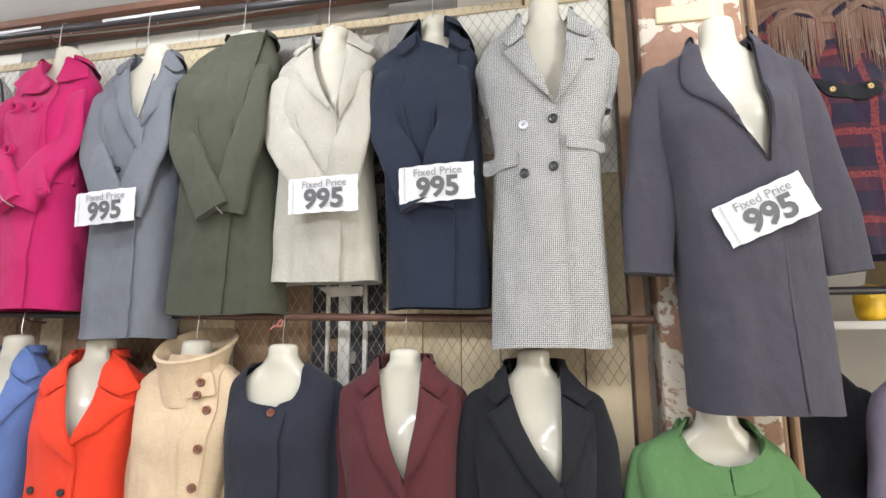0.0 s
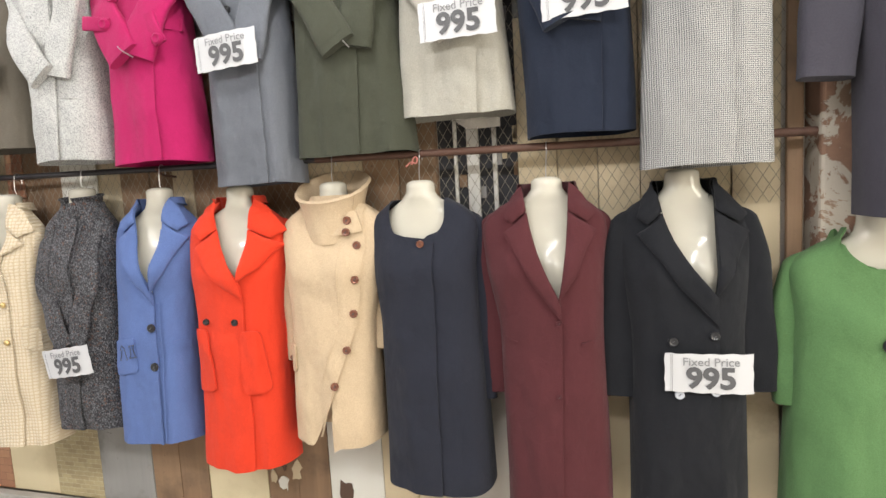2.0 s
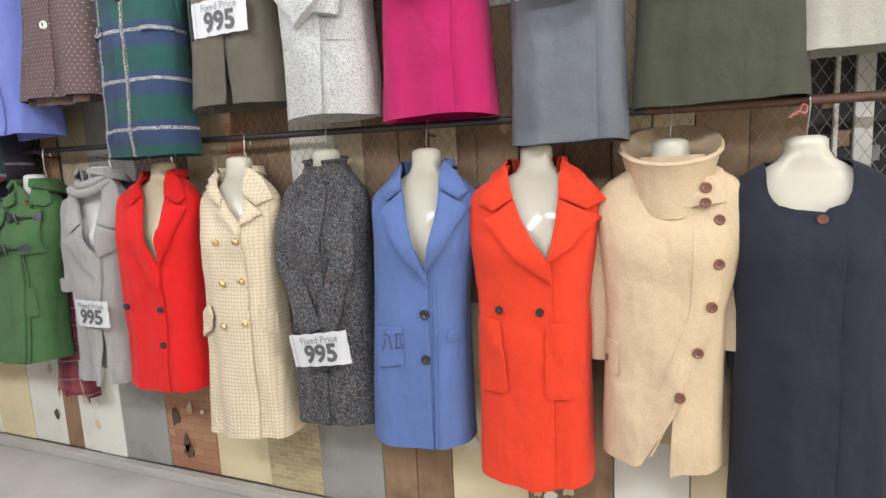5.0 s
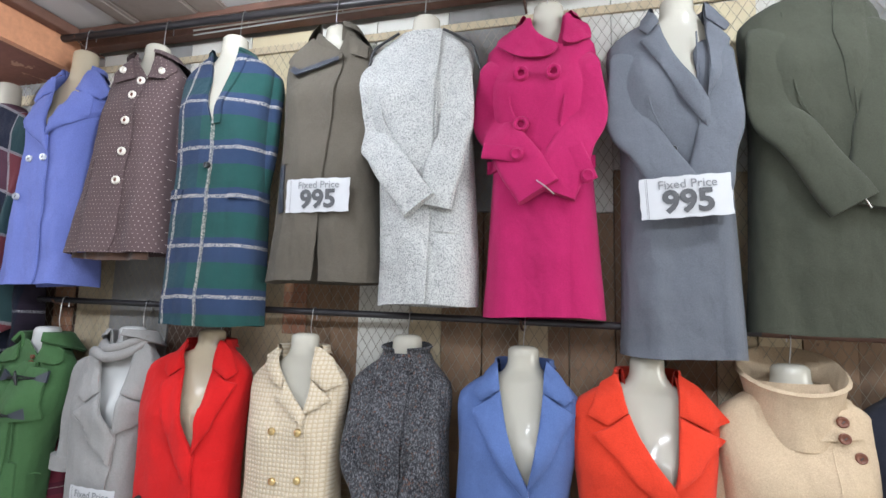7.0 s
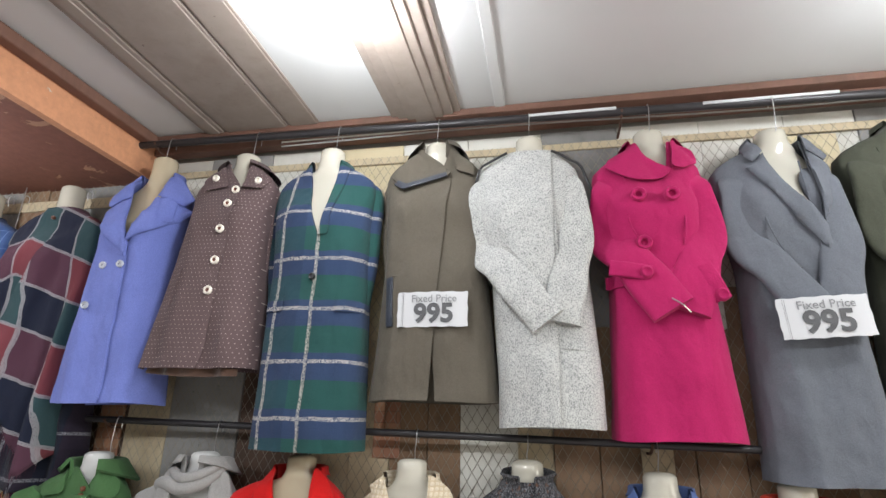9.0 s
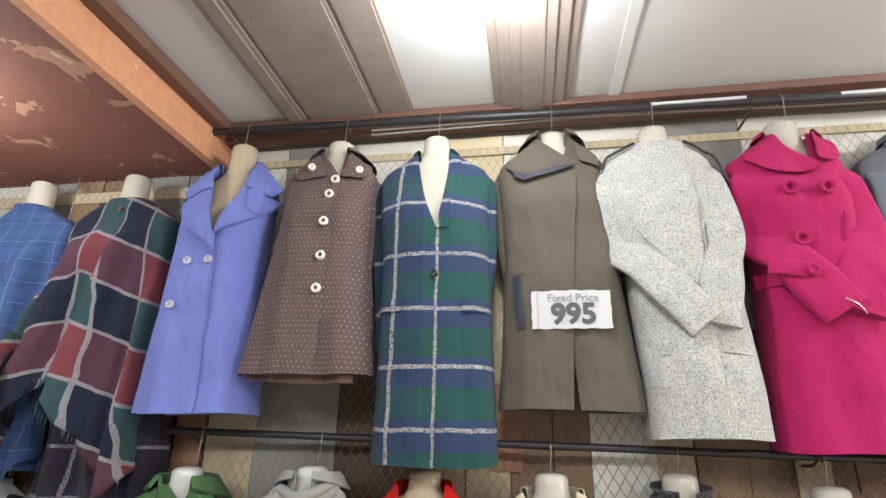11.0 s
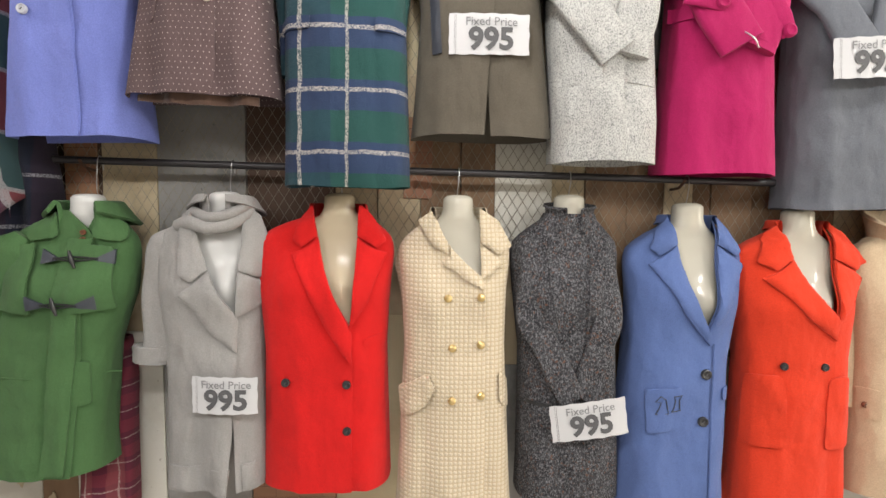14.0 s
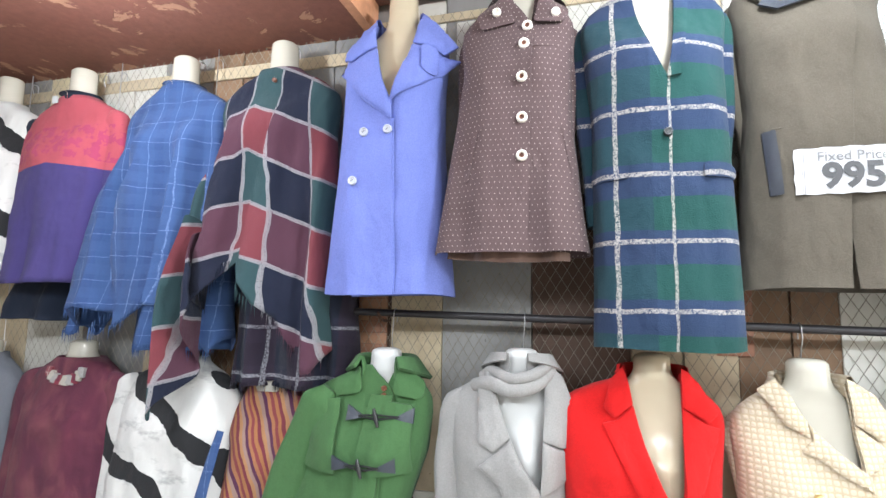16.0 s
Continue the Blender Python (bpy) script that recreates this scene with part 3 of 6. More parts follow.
def lapels(form, thing_, mat, edges, zv, zn, lw=0.07, cw=0.05, up=0.02, style="notch", off=0.016, zc=None, zl=None):
    """A lapel and a collar leaf on each side of the opening. zn: height of the notch; the gorge seam slopes down to it from the neck."""
    zc = form.zt + 0.036 if zc is None else zc
    for side, k in ((-1, 0), (1, 1)):
        def e(z):
            return interp_edges(edges, z)[k]
        xn = e(zn)
        zg = min(zn + 0.062, form.zt - 0.02)
        shoulder = [(form.neck + side * 0.086, zc - 0.008), (form.neck + side * (0.092 + cw * 0.45), form.zt - 0.004)]
        if style == "shawl":
            inner = [(e(z) - side * 0.002, z) for z in np.linspace(zv, zc, 11)]
            out = shoulder + [(form.neck + side * (0.098 + cw * 0.75), form.zt - 0.07), (xn + side * lw * 1.1, zn), (e(zv) + side * lw * 0.55, zv + (zn - zv) * 0.35)]
            part("lapel", patch(form, rounded(inner + out, 0.03, range(11)), off, puff=0.005), mat, thing_)
            continue
        inner = [(e(z) - side * 0.002, z) for z in np.linspace(zl if zl and side < 0 else zv, zg, 9)]
        notch = (xn + side * lw * 0.74, zn + 0.022)
        tip = (xn + side * lw * 1.2, zn + up)
        zb = zl if zl and side < 0 else zv
        mid = [(xn + (e(zb) - xn) * q + side * lw * (1.05 - 0.72 * q), zn + (zb - zn) * q) for q in (0.3, 0.62)]
        lap = part("lapel", patch(form, rounded(inner + [notch, tip] + mid, 0.005, range(9)), off, puff=0.005), mat, thing_)
        edge = [inner[0], *mid[::-1], tip, notch, inner[-1]]
        part("edge_stitching", tube([(x, form.front(x, z, off + 0.0035), z) for x, z in rounded_line(edge, 0.006)], 0.0011, seg=5), mat, lap)
        leaf = [(e(z) - side * 0.002, z) for z in np.linspace(zg + 0.004, zc, 6)]
        leaf += shoulder + [(xn + side * (lw * 0.74 + cw * 0.62), zn + 0.052), (notch[0] + side * 0.006, notch[1] + 0.006)]
        part("collar_leaf", patch(form, rounded(leaf, 0.006, range(6)), off + 0.004, puff=0.005), mat, thing_)


def placket_seam(form, thing_, mat, pts, w=0.004, name="seam"):
    """A raised stitched line down the front."""
    zs = np.linspace(pts[0][1], pts[-1][1], 26)
    ps = sorted(pts, key=lambda p: p[1])
    xs = np.interp(zs, [p[1] for p in ps], [p[0] for p in ps])
    return part(name, tube([(x, form.front(x, z, 0.006), z) for x, z in zip(xs, zs)], w, w * 0.6, 6), mat, thing_)


def flap(form, thing_, mat, x0, x1, z0, z1, tilt=0.0, off=0.012, name="pocket_flap", r=0.012, label=""):
    poly = [(x0, z0 + tilt), (x1, z0), (x1, z1), (x0, z1 + tilt)]
    return part(name, patch(form, rounded(poly, r), off), mat, thing_, label)


_letters = {}


def letters(body, size, bold):
    """Flat outlines of a word as (points, faces), centred, from the built-in font."""
    if body not in _letters:
        cu = bpy.data.curves.new("word", "FONT")
        cu.body, cu.size, cu.align_x, cu.align_y, cu.offset, cu.resolution_u = body, size, "CENTER", "CENTER", bold, 3
        ob = new("word", cu)
        me = bpy.data.meshes.new_from_object(ob.evaluated_get(bpy.context.evaluated_depsgraph_get()))
        _letters[body] = ([v.co.copy() for v in me.vertices], [tuple(p.vertices) for p in me.polygons])
        bpy.data.objects.remove(ob)
        bpy.data.curves.remove(cu)
        bpy.data.meshes.remove(me)
    return _letters[body]


def price_card(form, x, z, turn=0.0, on="coat", w=0.235, h=0.116, out=0.014, tilt=0.0, bend=0.5):
    """A printed paper card pinned to a garment."""
    y0 = form.front(x, z, out)
    c, s = math.cos(math.radians(turn)), math.sin(math.radians(turn))

    def at(u, v, up=0.0):
        y = y0 + bend * u * u + 0.004 * math.sin(u * 22 + x * 5) * (v / h) - up + tilt * v
        return Vector((x + u * c - v * s, y, z + u * s + v * c))
    card = thing("price_card", (x, y0, z - h / 2), "white price card reading Fixed Price 995 on " + on, "price card", "price cards")
    bm = bmesh.new()
    rows = []
    for side in (0.0, -0.0012):
        rows.append([[bm.verts.new(at(w * (i / 14 - 0.5) + 0.0015 * math.sin(j * 2.3 + i), h * (j / 6 - 0.5) + 0.0015 * math.sin(i * 1.9), side)) for i in range(15)] for j in range(7)])
    for g in rows:
        for j in range(6):
            for i in range(14):
                bm.faces.new((g[j][i], g[j][i + 1], g[j + 1][i + 1], g[j + 1][i]))
    bmesh.ops.recalc_face_normals(bm, faces=bm.faces[:])
    sheet = part("paper", bm, M["paper"], card)
    for name, body, size, bold, v0, stretch in (("heading", "Fixed Price", 0.034, 0.0003, 0.034, 1.0), ("number", "995", 0.086, 0.0031, -0.016, 1.04)):
        bm = bmesh.new()
        pts, faces = letters(body, size, bold)
        vs = [bm.verts.new(at(p.x * stretch + 0.006, p.y + v0, 0.0026)) for p in pts]
        for f in faces:
            try:
                bm.faces.new([vs[i] for i in f])
            except ValueError:
                pass
        part(name, bm, M["ink" if name == "number" else "pale_ink"], sheet, smooth=False)
    bm = bmesh.new()
    for a, b in ((-0.098, -0.097), (-0.102, -0.1014)):
        k = [[bm.verts.new(at(u * w / 0.235, h * (j / 6 - 0.5) * 0.97, 0.0024)) for j in range(7)] for u in (a, b)]
        for j in range(6):
            bm.faces.new((k[0][j], k[1][j], k[1][j + 1], k[0][j + 1]))
    part("margin_line", bm, M["ink"], sheet, smooth=False)
    return card


def coat(name, form, mat, edges, label, category="coat", group="", top=0.02, hem=None, thick=0.005, over=0.007, rows=40):
    t = thing(name, (form.c(form.zh), form.yc, form.zh), label, category, group)
    thicken(part("body", shell(form, edges, top, rows, hem=hem, over=over), mat, t), thick, 0.0, bool(edges))
    return t


def vee(form, xv, zv, nx, under=0.035, bottom=None, curve=0.0, xb=None):
    """Front edges that close below a V and part above it, up to the neck."""
    xb = xv if xb is None else xb
    nx *= 0.92
    e = [(form.zh - 0.1, xb, xb - under), (zv - 0.02, xv, xv - under), (zv, xv, xv - 0.004)]
    for k in (0.25, 0.5, 0.75, 1.0, 1.15):
        z = zv + (form.zt - zv) * k
        q = k + (curve + 0.17) * math.sin(min(k, 1) * math.pi)
        e.append((z, xv + (form.neck - nx - xv) * q, xv + (form.neck + nx - xv) * q))
    return e


def closed(x_top, x_low, under=0.035, form=None):
    return [(form.zh - 0.1, x_low, x_low - under), (form.zt + 0.1, x_top, x_top - under)]


def scoop(form, x, zlow, nx, under=0.035):
    """Front edges that meet under a wide, flat-bottomed round neck."""
    n = form.neck
    e = [(form.zh - 0.1, x, x - under), (zlow - 0.16, x, x - under), (zlow - 0.014, x, x - under), (zlow - 0.003, n - 0.03, n + 0.03)]
    for k in (0.06, 0.15, 0.3, 0.5, 1.4):
        q = math.sqrt(max(0.0, 1 - (1 - min(k / 0.5, 1)) ** 2))
        e.append((zlow + (form.zt + 0.012 - zlow) * k, n - nx * (0.5 + 0.5 * q), n + nx * (0.5 + 0.5 * q)))
    return e


# ---- more materials: the room ----
M["wood_brown"] = board("wood_brown", (0.30, 0.19, 0.11), (0.12, 0.07, 0.04))
M["wood_cream"] = board("wood_cream", (0.58, 0.49, 0.34), (0.44, 0.35, 0.22), (0.16, 0.10, 0.06), 12, 0.35)
M["wood_grey"] = board("wood_grey", (0.30, 0.29, 0.28), (0.20, 0.195, 0.19), (0.07, 0.065, 0.06), 14, 0.5)
M["wood_dark"] = board("wood_dark", (0.10, 0.055, 0.035), (0.045, 0.028, 0.02))
M["white_board"] = board("white_board", (0.66, 0.65, 0.60), (0.58, 0.56, 0.50), (0.26, 0.22, 0.17), 5, 0.25)
M["yellow_board"] = board("yellow_board", (0.62, 0.54, 0.36), (0.54, 0.45, 0.28), (0.3, 0.22, 0.12), 6, 0.25)


def laminate(name, a, b, mortar, sx, sz, rough=0.5):
    """Printed sheet with a small block pattern."""
    n = Nodes(name, rough)
    x, y, z = n.axes()
    comb = n.node("ShaderNodeCombineXYZ")
    n.feed(comb.inputs[0], x)
    n.feed(comb.inputs[1], z)
    bt = n.node("ShaderNodeTexBrick")
    n.link(comb.outputs[0], bt.inputs["Vector"])
    for k, v in (("Color1", (*a, 1)), ("Color2", (*b, 1)), ("Mortar", (*mortar, 1)), ("Scale", 1.0), ("Brick Width", sx), ("Row Height", sz), ("Mortar Size", 0.001), ("Bias", 0.0)):
        setattr_node(bt, k, v)
    col = n.mix(n.math("MULTIPLY", n.noise(60, 4), 0.6), bt.outputs["Color"], shade(b, 0.55))
    return n.done(col, n.bump(n.noise(80, 3), 0.1, 0.002))


M["parquet_print"] = laminate("parquet_print", (0.30, 0.13, 0.08), (0.44, 0.24, 0.13), (0.12, 0.06, 0.04), 0.085, 0.04)
M["stone_print"] = laminate("stone_print", (0.50, 0.42, 0.24), (0.34, 0.27, 0.15), (0.62, 0.56, 0.40), 0.055, 0.022)
M["ceiling_white"] = plain("ceiling_white", (0.56, 0.555, 0.55), 0.6, 0, 0.05, 3, 0.05)
M["moulding"] = board("moulding", (0.20, 0.10, 0.07), (0.10, 0.05, 0.035))
M["beam_wood"] = board("beam_wood", (0.31, 0.255, 0.22), (0.21, 0.17, 0.145), (0.12, 0.08, 0.06), 16, 0.3)


def peeling(name, coat_c, under, bare, scale=7.0, edge=0.56, edge2=0.66):
    """Flaking paint: a top coat, an older coat beneath and bare plaster."""
    n = Nodes(name, 0.8)
    f = n.noise(scale, 6, 0.62, warp=0.5)
    a = n.ramp(f, (edge - 0.01, (0, 0, 0)), (edge + 0.01, (1, 1, 1)))
    b = n.ramp(f, (edge2 - 0.01, (0, 0, 0)), (edge2 + 0.01, (1, 1, 1)))
    col = n.mix(n.noise(40, 4), shade(coat_c, 0.75), shade(coat_c, 1.2))
    col = n.mix(a, col, under)
    col = n.mix(b, col, bare)
    h = n.math("ADD", n.math("MULTIPLY", a, -1.0), n.math("MULTIPLY", n.noise(60, 4), 0.5))
    return n.done(col, n.bump(h, 0.6, 0.004))


M["soffit_peach"] = peeling("soffit_peach", (0.62, 0.30, 0.16), (0.72, 0.62, 0.50), (0.5, 0.4, 0.3), 11, 0.68, 0.8)
M["soffit_under"] = peeling("soffit_under", (0.21, 0.082, 0.055), (0.40, 0.21, 0.13), (0.55, 0.42, 0.30), 4.5, 0.60, 0.70)
M["pillar"] = peeling("pillar", (0.27, 0.155, 0.105), (0.50, 0.45, 0.38), (0.30, 0.20, 0.14), 7, 0.56, 0.66)
M["floor"] = plain("floor", (0.40, 0.38, 0.35), 0.6, 0, 0.2, 5, 0.2)
M["plaster"] = plain("plaster", (0.45, 0.42, 0.38), 0.8, 0, 0.15, 4, 0.2)
M["galvanised"] = plain("galvanised", (0.30, 0.27, 0.215), 0.5, 0.3, 0.3)
# near-black colour for the shade inside the netted opening
M["void_shade"] = plain("void_shade", (0.03, 0.03, 0.035), 0.8, 0, 0.5, 20)
M["white_paint"] = plain("white_paint", (0.62, 0.60, 0.56), 0.5, 0, 0.1, 20)
M["yellow_plastic"] = plain("yellow_plastic", (0.80, 0.50, 0.02), 0.4)
M["cable_grey"] = plain("cable_grey", (0.30, 0.29, 0.28), 0.5)


def glowing(name, c, k):
    n = Nodes(name, 0.4)
    n.bsdf.inputs["Emission Color"].default_value = (*c, 1)
    n.bsdf.inputs["Emission Strength"].default_value = k
    return n.done((0.9, 0.9, 0.9))


M["glow"] = glowing("glow", (1.0, 0.98, 0.95), 22.0)

# ---- the room ----
WALL, CEIL, SLAB, XL, XR, YB = 1.81, 2.84, 2.66, -8.2, 3.0, -3.0


def structure(name, bm, mat, label, smooth=False):
    return solid(name, bm, mat, (0, 0, 0), label, name.split("_")[0], "", "structure", smooth)


structure("floor", box(XL, XR, YB, 3.4, -0.1, 0.0), M["floor"], "worn grey cement floor of the stall")
wall_north = structure("wall_north", box(XL, 0.33, 1.86, 2.0, 0.0, CEIL), M["plaster"], "back wall patched with old boards and printed sheets")
# south and west walls are never in view, added to close the room
structure("wall_south", box(XL, XR, YB - 0.12, YB, 0.0, CEIL), M["plaster"], "plain unseen plaster wall closing the room behind the aisle")
structure("wall_west", box(XL - 0.12, XL, YB - 0.12, 3.4, 0.0, CEIL), M["plaster"], "plain unseen plaster end wall closing the room")
# unseen east walls and lintel, added round the opening for the warm light
structure("wall_east", box(XR, XR + 0.12, 0.75, 3.4, 0.0, CEIL), M["plaster"], "plain unseen plaster end wall beside an added opening")
structure("wall_east_far", box(XR, XR + 0.12, YB - 0.12, -1.55, 0.0, CEIL), M["plaster"], "plain unseen plaster end wall beside an added opening")
structure("wall_east_lintel", box(XR, XR + 0.12, -1.55, 0.75, 2.35, CEIL), M["plaster"], "unseen plaster lintel above an added opening")
structure("wall_recess", box(0.63, XR, 3.0, 3.12, 0.0, CEIL), M["plaster"], "dim plaster wall behind the side recess")
structure("wall_return", box(0.40, 0.52, 1.99, 3.12, 0.0, CEIL), M["plaster"], "plaster return wall of the side recess")
structure("pillar", box(0.33, 0.65, 1.74, 2.0, 0.0, CEIL, 0.012), M["pillar"], "pillar with flaking brown paint and bare plaster")
structure("ceiling", box(-4.08, XR, YB, 3.4, CEIL, CEIL + 0.08), M["ceiling_white"], "white ceiling sheets between timber beams")
structure("ceiling_slab", box(XL, -4.10, YB, 3.4, SLAB, CEIL + 0.08), M["soffit_under"], "low slab soffit with flaking dark brown paint")
structure("slab_edge", box(-4.098, -4.062, YB, 1.81, SLAB - 0.004, CEIL - 0.004), M["soffit_peach"], "slab edge painted peach with chipped spots")


def stepped(x0, x1, y0, y1, z, steps):
    """A moulded timber beam under the ceiling: stacked, narrowing strips."""
    bm = bmesh.new()
    for inset, drop in steps:
        b = box(x0 + inset, x1 - inset, y0, y1, z - drop, z, 0.003)
        me = bpy.data.meshes.new("tmp")
        b.to_mesh(me)
        b.free()
        bm.from_mesh(me)
        bpy.data.meshes.remove(me)
    return bm


structure("ceiling_beam", stepped(-2.905, -2.615, YB, 1.74, CEIL - 0.001, [(0, 0.012), (0.03, 0.022), (0.07, 0.03), (0.105, 0.036)]), M["beam_wood"], "moulded timber beam across the ceiling")
structure("ceiling_board", stepped(-3.672, -3.37, YB, 1.74, CEIL - 0.001, [(0, 0.008), (0.012, 0.012)]), M["beam_wood"], "flat faded timber board across the ceiling")
structure("ceiling_board", stepped(-3.366, -3.225, YB, 1.74, CEIL - 0.001, [(0, 0.006), (0.01, 0.010)]), M["beam_wood"], "narrow faded timber board across the ceiling")
structure("ceiling_strip", stepped(-3.765, -3.675, YB, 1.74, CEIL - 0.001, [(0, 0.012), (0.02, 0.016)]), M["beam_wood"], "grained brown timber strip across the ceiling")
structure("ceiling_batten", stepped(-2.475, -2.435, YB, 1.74, CEIL - 0.001, [(0, 0.008)]), M["ceiling_white"], "thin cover batten between ceiling sheets")
for xb in (-1.05, 0.5):
    structure("ceiling_batten", stepped(xb, xb + 0.16, YB, 1.74, CEIL - 0.001, [(0, 0.01), (0.03, 0.018)]), M["beam_wood"], "timber batten between ceiling sheets")
structure("moulding", stepped(-4.061, 0.33, 1.70, 1.81, CEIL - 0.002, [(0, 0.03)]), M["moulding"], "red-brown timber moulding along the ceiling")
structure("moulding_lower", box(-4.061, 0.33, 1.752, 1.81, 2.772, 2.808, 0.006), M["moulding"], "lower red-brown timber moulding along the wall")
structure("moulding_side", box(-4.061, -4.005, YB, 1.70, 2.79, 2.838, 0.008), M["moulding"], "red-brown timber moulding along the slab edge")
structure("lath", box(-4.061, 0.33, 1.801, 1.812, 2.668, 2.70, 0.003), M["wood_cream"], "pale timber lath holding the wire netting")
structure("lath", box(XL, -4.10, 1.801, 1.812, 2.55, 2.60, 0.003), M["wood_cream"], "pale timber lath holding the wire netting under the slab")
structure("skirting", box(XL, 0.33, 1.765, 1.81, 0.0, 0.045, 0.006), M["floor"], "rough cement skirting at the wall's foot")
structure("lath_upright", box(0.255, 0.30, 1.78, 1.80, 0.0, 2.76, 0.004), M["wood_brown"], "brown upright lath at the end of the boards")

# boards and sheets nailed over the wall, column by column
COLUMNS = [(-8.2, -7.4), (-7.4, -6.6), (-6.6, -6.1), (-6.1, -5.7), (-5.7, -5.38), (-5.38, -5.05), (-5.05, -4.8), (-4.8, -4.51), (-4.51, -4.24), (-4.24, -4.11), (-4.11, -3.98), (-3.98, -3.79),
           (-3.79, -3.485), (-3.485, -3.18), (-3.18, -2.88), (-2.88, -2.60), (-2.60, -2.30), (-2.30, -2.0), (-2.0, -1.70), (-1.70, -1.40), (-1.40, -1.16),
           (-1.16, -0.87), (-0.57, -0.30), (-0.30, -0.03), (-0.03, 0.25)]
LOW = ["wood_grey", "white_board", "wood_brown", "white_board", "wood_cream", "wood_brown", "white_board", "yellow_board", "white_board", "wood_brown", "white_board", "white_board",
       "wood_grey", "parquet_print", "yellow_board", "stone_print", "wood_grey", "wood_brown", "yellow_board", "wood_brown", "white_board",
       "wood_cream", "wood_cream", "wood_cream", "wood_cream"]
MID = ["wood_grey", "wood_brown", "wood_grey", "wood_cream", "white_board", "wood_grey", "wood_cream", "wood_brown", "wood_brown", "wood_dark", "wood_dark", "wood_cream",
       "wood_grey", "wood_dark", "wood_cream", "wood_brown", "wood_cream", "wood_brown", "wood_brown", "wood_brown", "wood_cream",
       "wood_brown", "wood_cream", "wood_cream", "wood_cream"]
TOP = ["wood_grey", "white_board", "wood_grey", "wood_grey", "yellow_board", "white_board", "wood_grey", "wood_brown", "wood_grey", "wood_grey", "wood_grey", "white_board",
       "wood_grey", "white_board", "yellow_board", "white_board", "white_board", "wood_grey", "white_board", "white_board", "white_board",
       "wood_grey", "wood_grey", "white_board", "white_board"]
for i, (a, b) in enumerate(COLUMNS):
    cut1, cut2 = 1.0 + 0.12 * math.sin(i * 2.3), 2.02 + 0.1 * math.sin(i * 1.7)
    for z0, z1, kind in ((0.045, cut1, LOW[i]), (cut1, cut2, MID[i]), (cut2, 2.76, TOP[i])):
        split = 2 if kind in ("wood_cream", "wood_brown") and b - a > 0.2 else 1
        for k in range(split):
            x0, x1 = a + (b - a) * k / split, a + (b - a) * (k + 1) / split
            o = 0.004 * math.sin(i * 5 + k * 3 + z0)
            ob = new("board", link_mesh("board", box(x0 + 0.0015, x1 - 0.0015, 1.815 + o, 1.864, z0 + 0.001, z1 - 0.001, 0.002), M[kind], Vector((x0, 1.84, z0)), False))
            ob.parent, ob.location = wall_north, (x0, 1.84, z0)
# small parquet sheets and pale patches between the rows
for x0, x1, z0, z1, kind in ((-2.94, -2.84, 1.50, 1.78, "parquet_print"), (-4.1, -3.99, 1.42, 1.80, "parquet_print"), (-2.62, -2.42, 1.3, 1.72, "white_board"), (-2.02, -1.92, 1.32, 1.6, "wood_cream"),
                             (-2.6, -2.38, 2.42, 2.65, "white_board"), (-1.5, -1.24, 2.3, 2.66, "yellow_board"), (-0.95, -0.75, 2.35, 2.65, "wood_grey"), (-3.75, -3.6, 2.5, 2.66, "white_board"), (-5.5, -5.2, 2.25, 2.55, "white_board")):
    ob = new("board", link_mesh("board", box(x0, x1, 1.804, 1.812, z0, z1, 0.002), M[kind], Vector((x0, 1.81, z0)), False))
    ob.parent, ob.location = wall_north, (x0, 1.81, z0)
# torn scraps of old paper and flaked paint left on the lower boards
scraps = random.Random(7)
for k in range(34):
    x = scraps.choice((-4.3, -3.9, -3.4, -1.75, -1.45, -0.9, -0.1)) + scraps.uniform(-0.17, 0.17)
    z, r = scraps.uniform(0.12, 0.72), scraps.uniform(0.010, 0.034)
    if -0.88 < x < -0.56:
        continue
    ring = [(x + r * scraps.uniform(0.5, 1.2) * math.cos(a), z + r * scraps.uniform(0.7, 2.3) * math.sin(a)) for a in [2 * math.pi * q / 11 for q in range(11)]]
    bm = bmesh.new()
    front = bm.faces.new([bm.verts.new((px, 1.8085, pz)) for px, pz in ring])
    side = bmesh.ops.extrude_face_region(bm, geom=[front])["geom"]
    bmesh.ops.translate(bm, verts=[v for v in side if isinstance(v, bmesh.types.BMVert)], vec=(0, 0.004, 0))
    bmesh.ops.recalc_face_normals(bm, faces=bm.faces[:])
    ob = new("paper_scrap", link_mesh("paper_scrap", bm, M[("white_board", "wood_cream", "wood_dark")[k % 3]], Vector((x, 1.81, z)), False))
    ob.parent, ob.location = wall_north, (x, 1.81, z)
# the netted opening: a near-black sheet painted as its shade, with pale bars
structure("window_1", box(-0.868, -0.572, 1.856, 1.862, 0.8, 2.3), M["void_shade"], "near-black sheet painted as a shaded opening behind wire netting")
w1 = bpy.data.objects["window_1"]
for x, k in ((-0.735, 0.022), (-0.655, 0.008), (-0.80, 0.006)):
    part("window_bar", box(x - k, x + k, 1.835, 1.852, 0.8, 2.3, 0.003), M["white_paint"], w1, smooth=False)
# pale and brown chips stand in for bright reflections in the opening
for k in range(26):
    x, z, s = -0.86 + 0.28 * random.random(), 1.1 + 1.0 * random.random(), 0.012 + 0.02 * random.random()
    part("scrap", box(x, min(-0.574, x + s), 1.846, 1.855, z, z + s * 1.6, 0.002), M[random.choice(["wood_brown", "wood_cream", "wood_grey"])], w1, smooth=False)


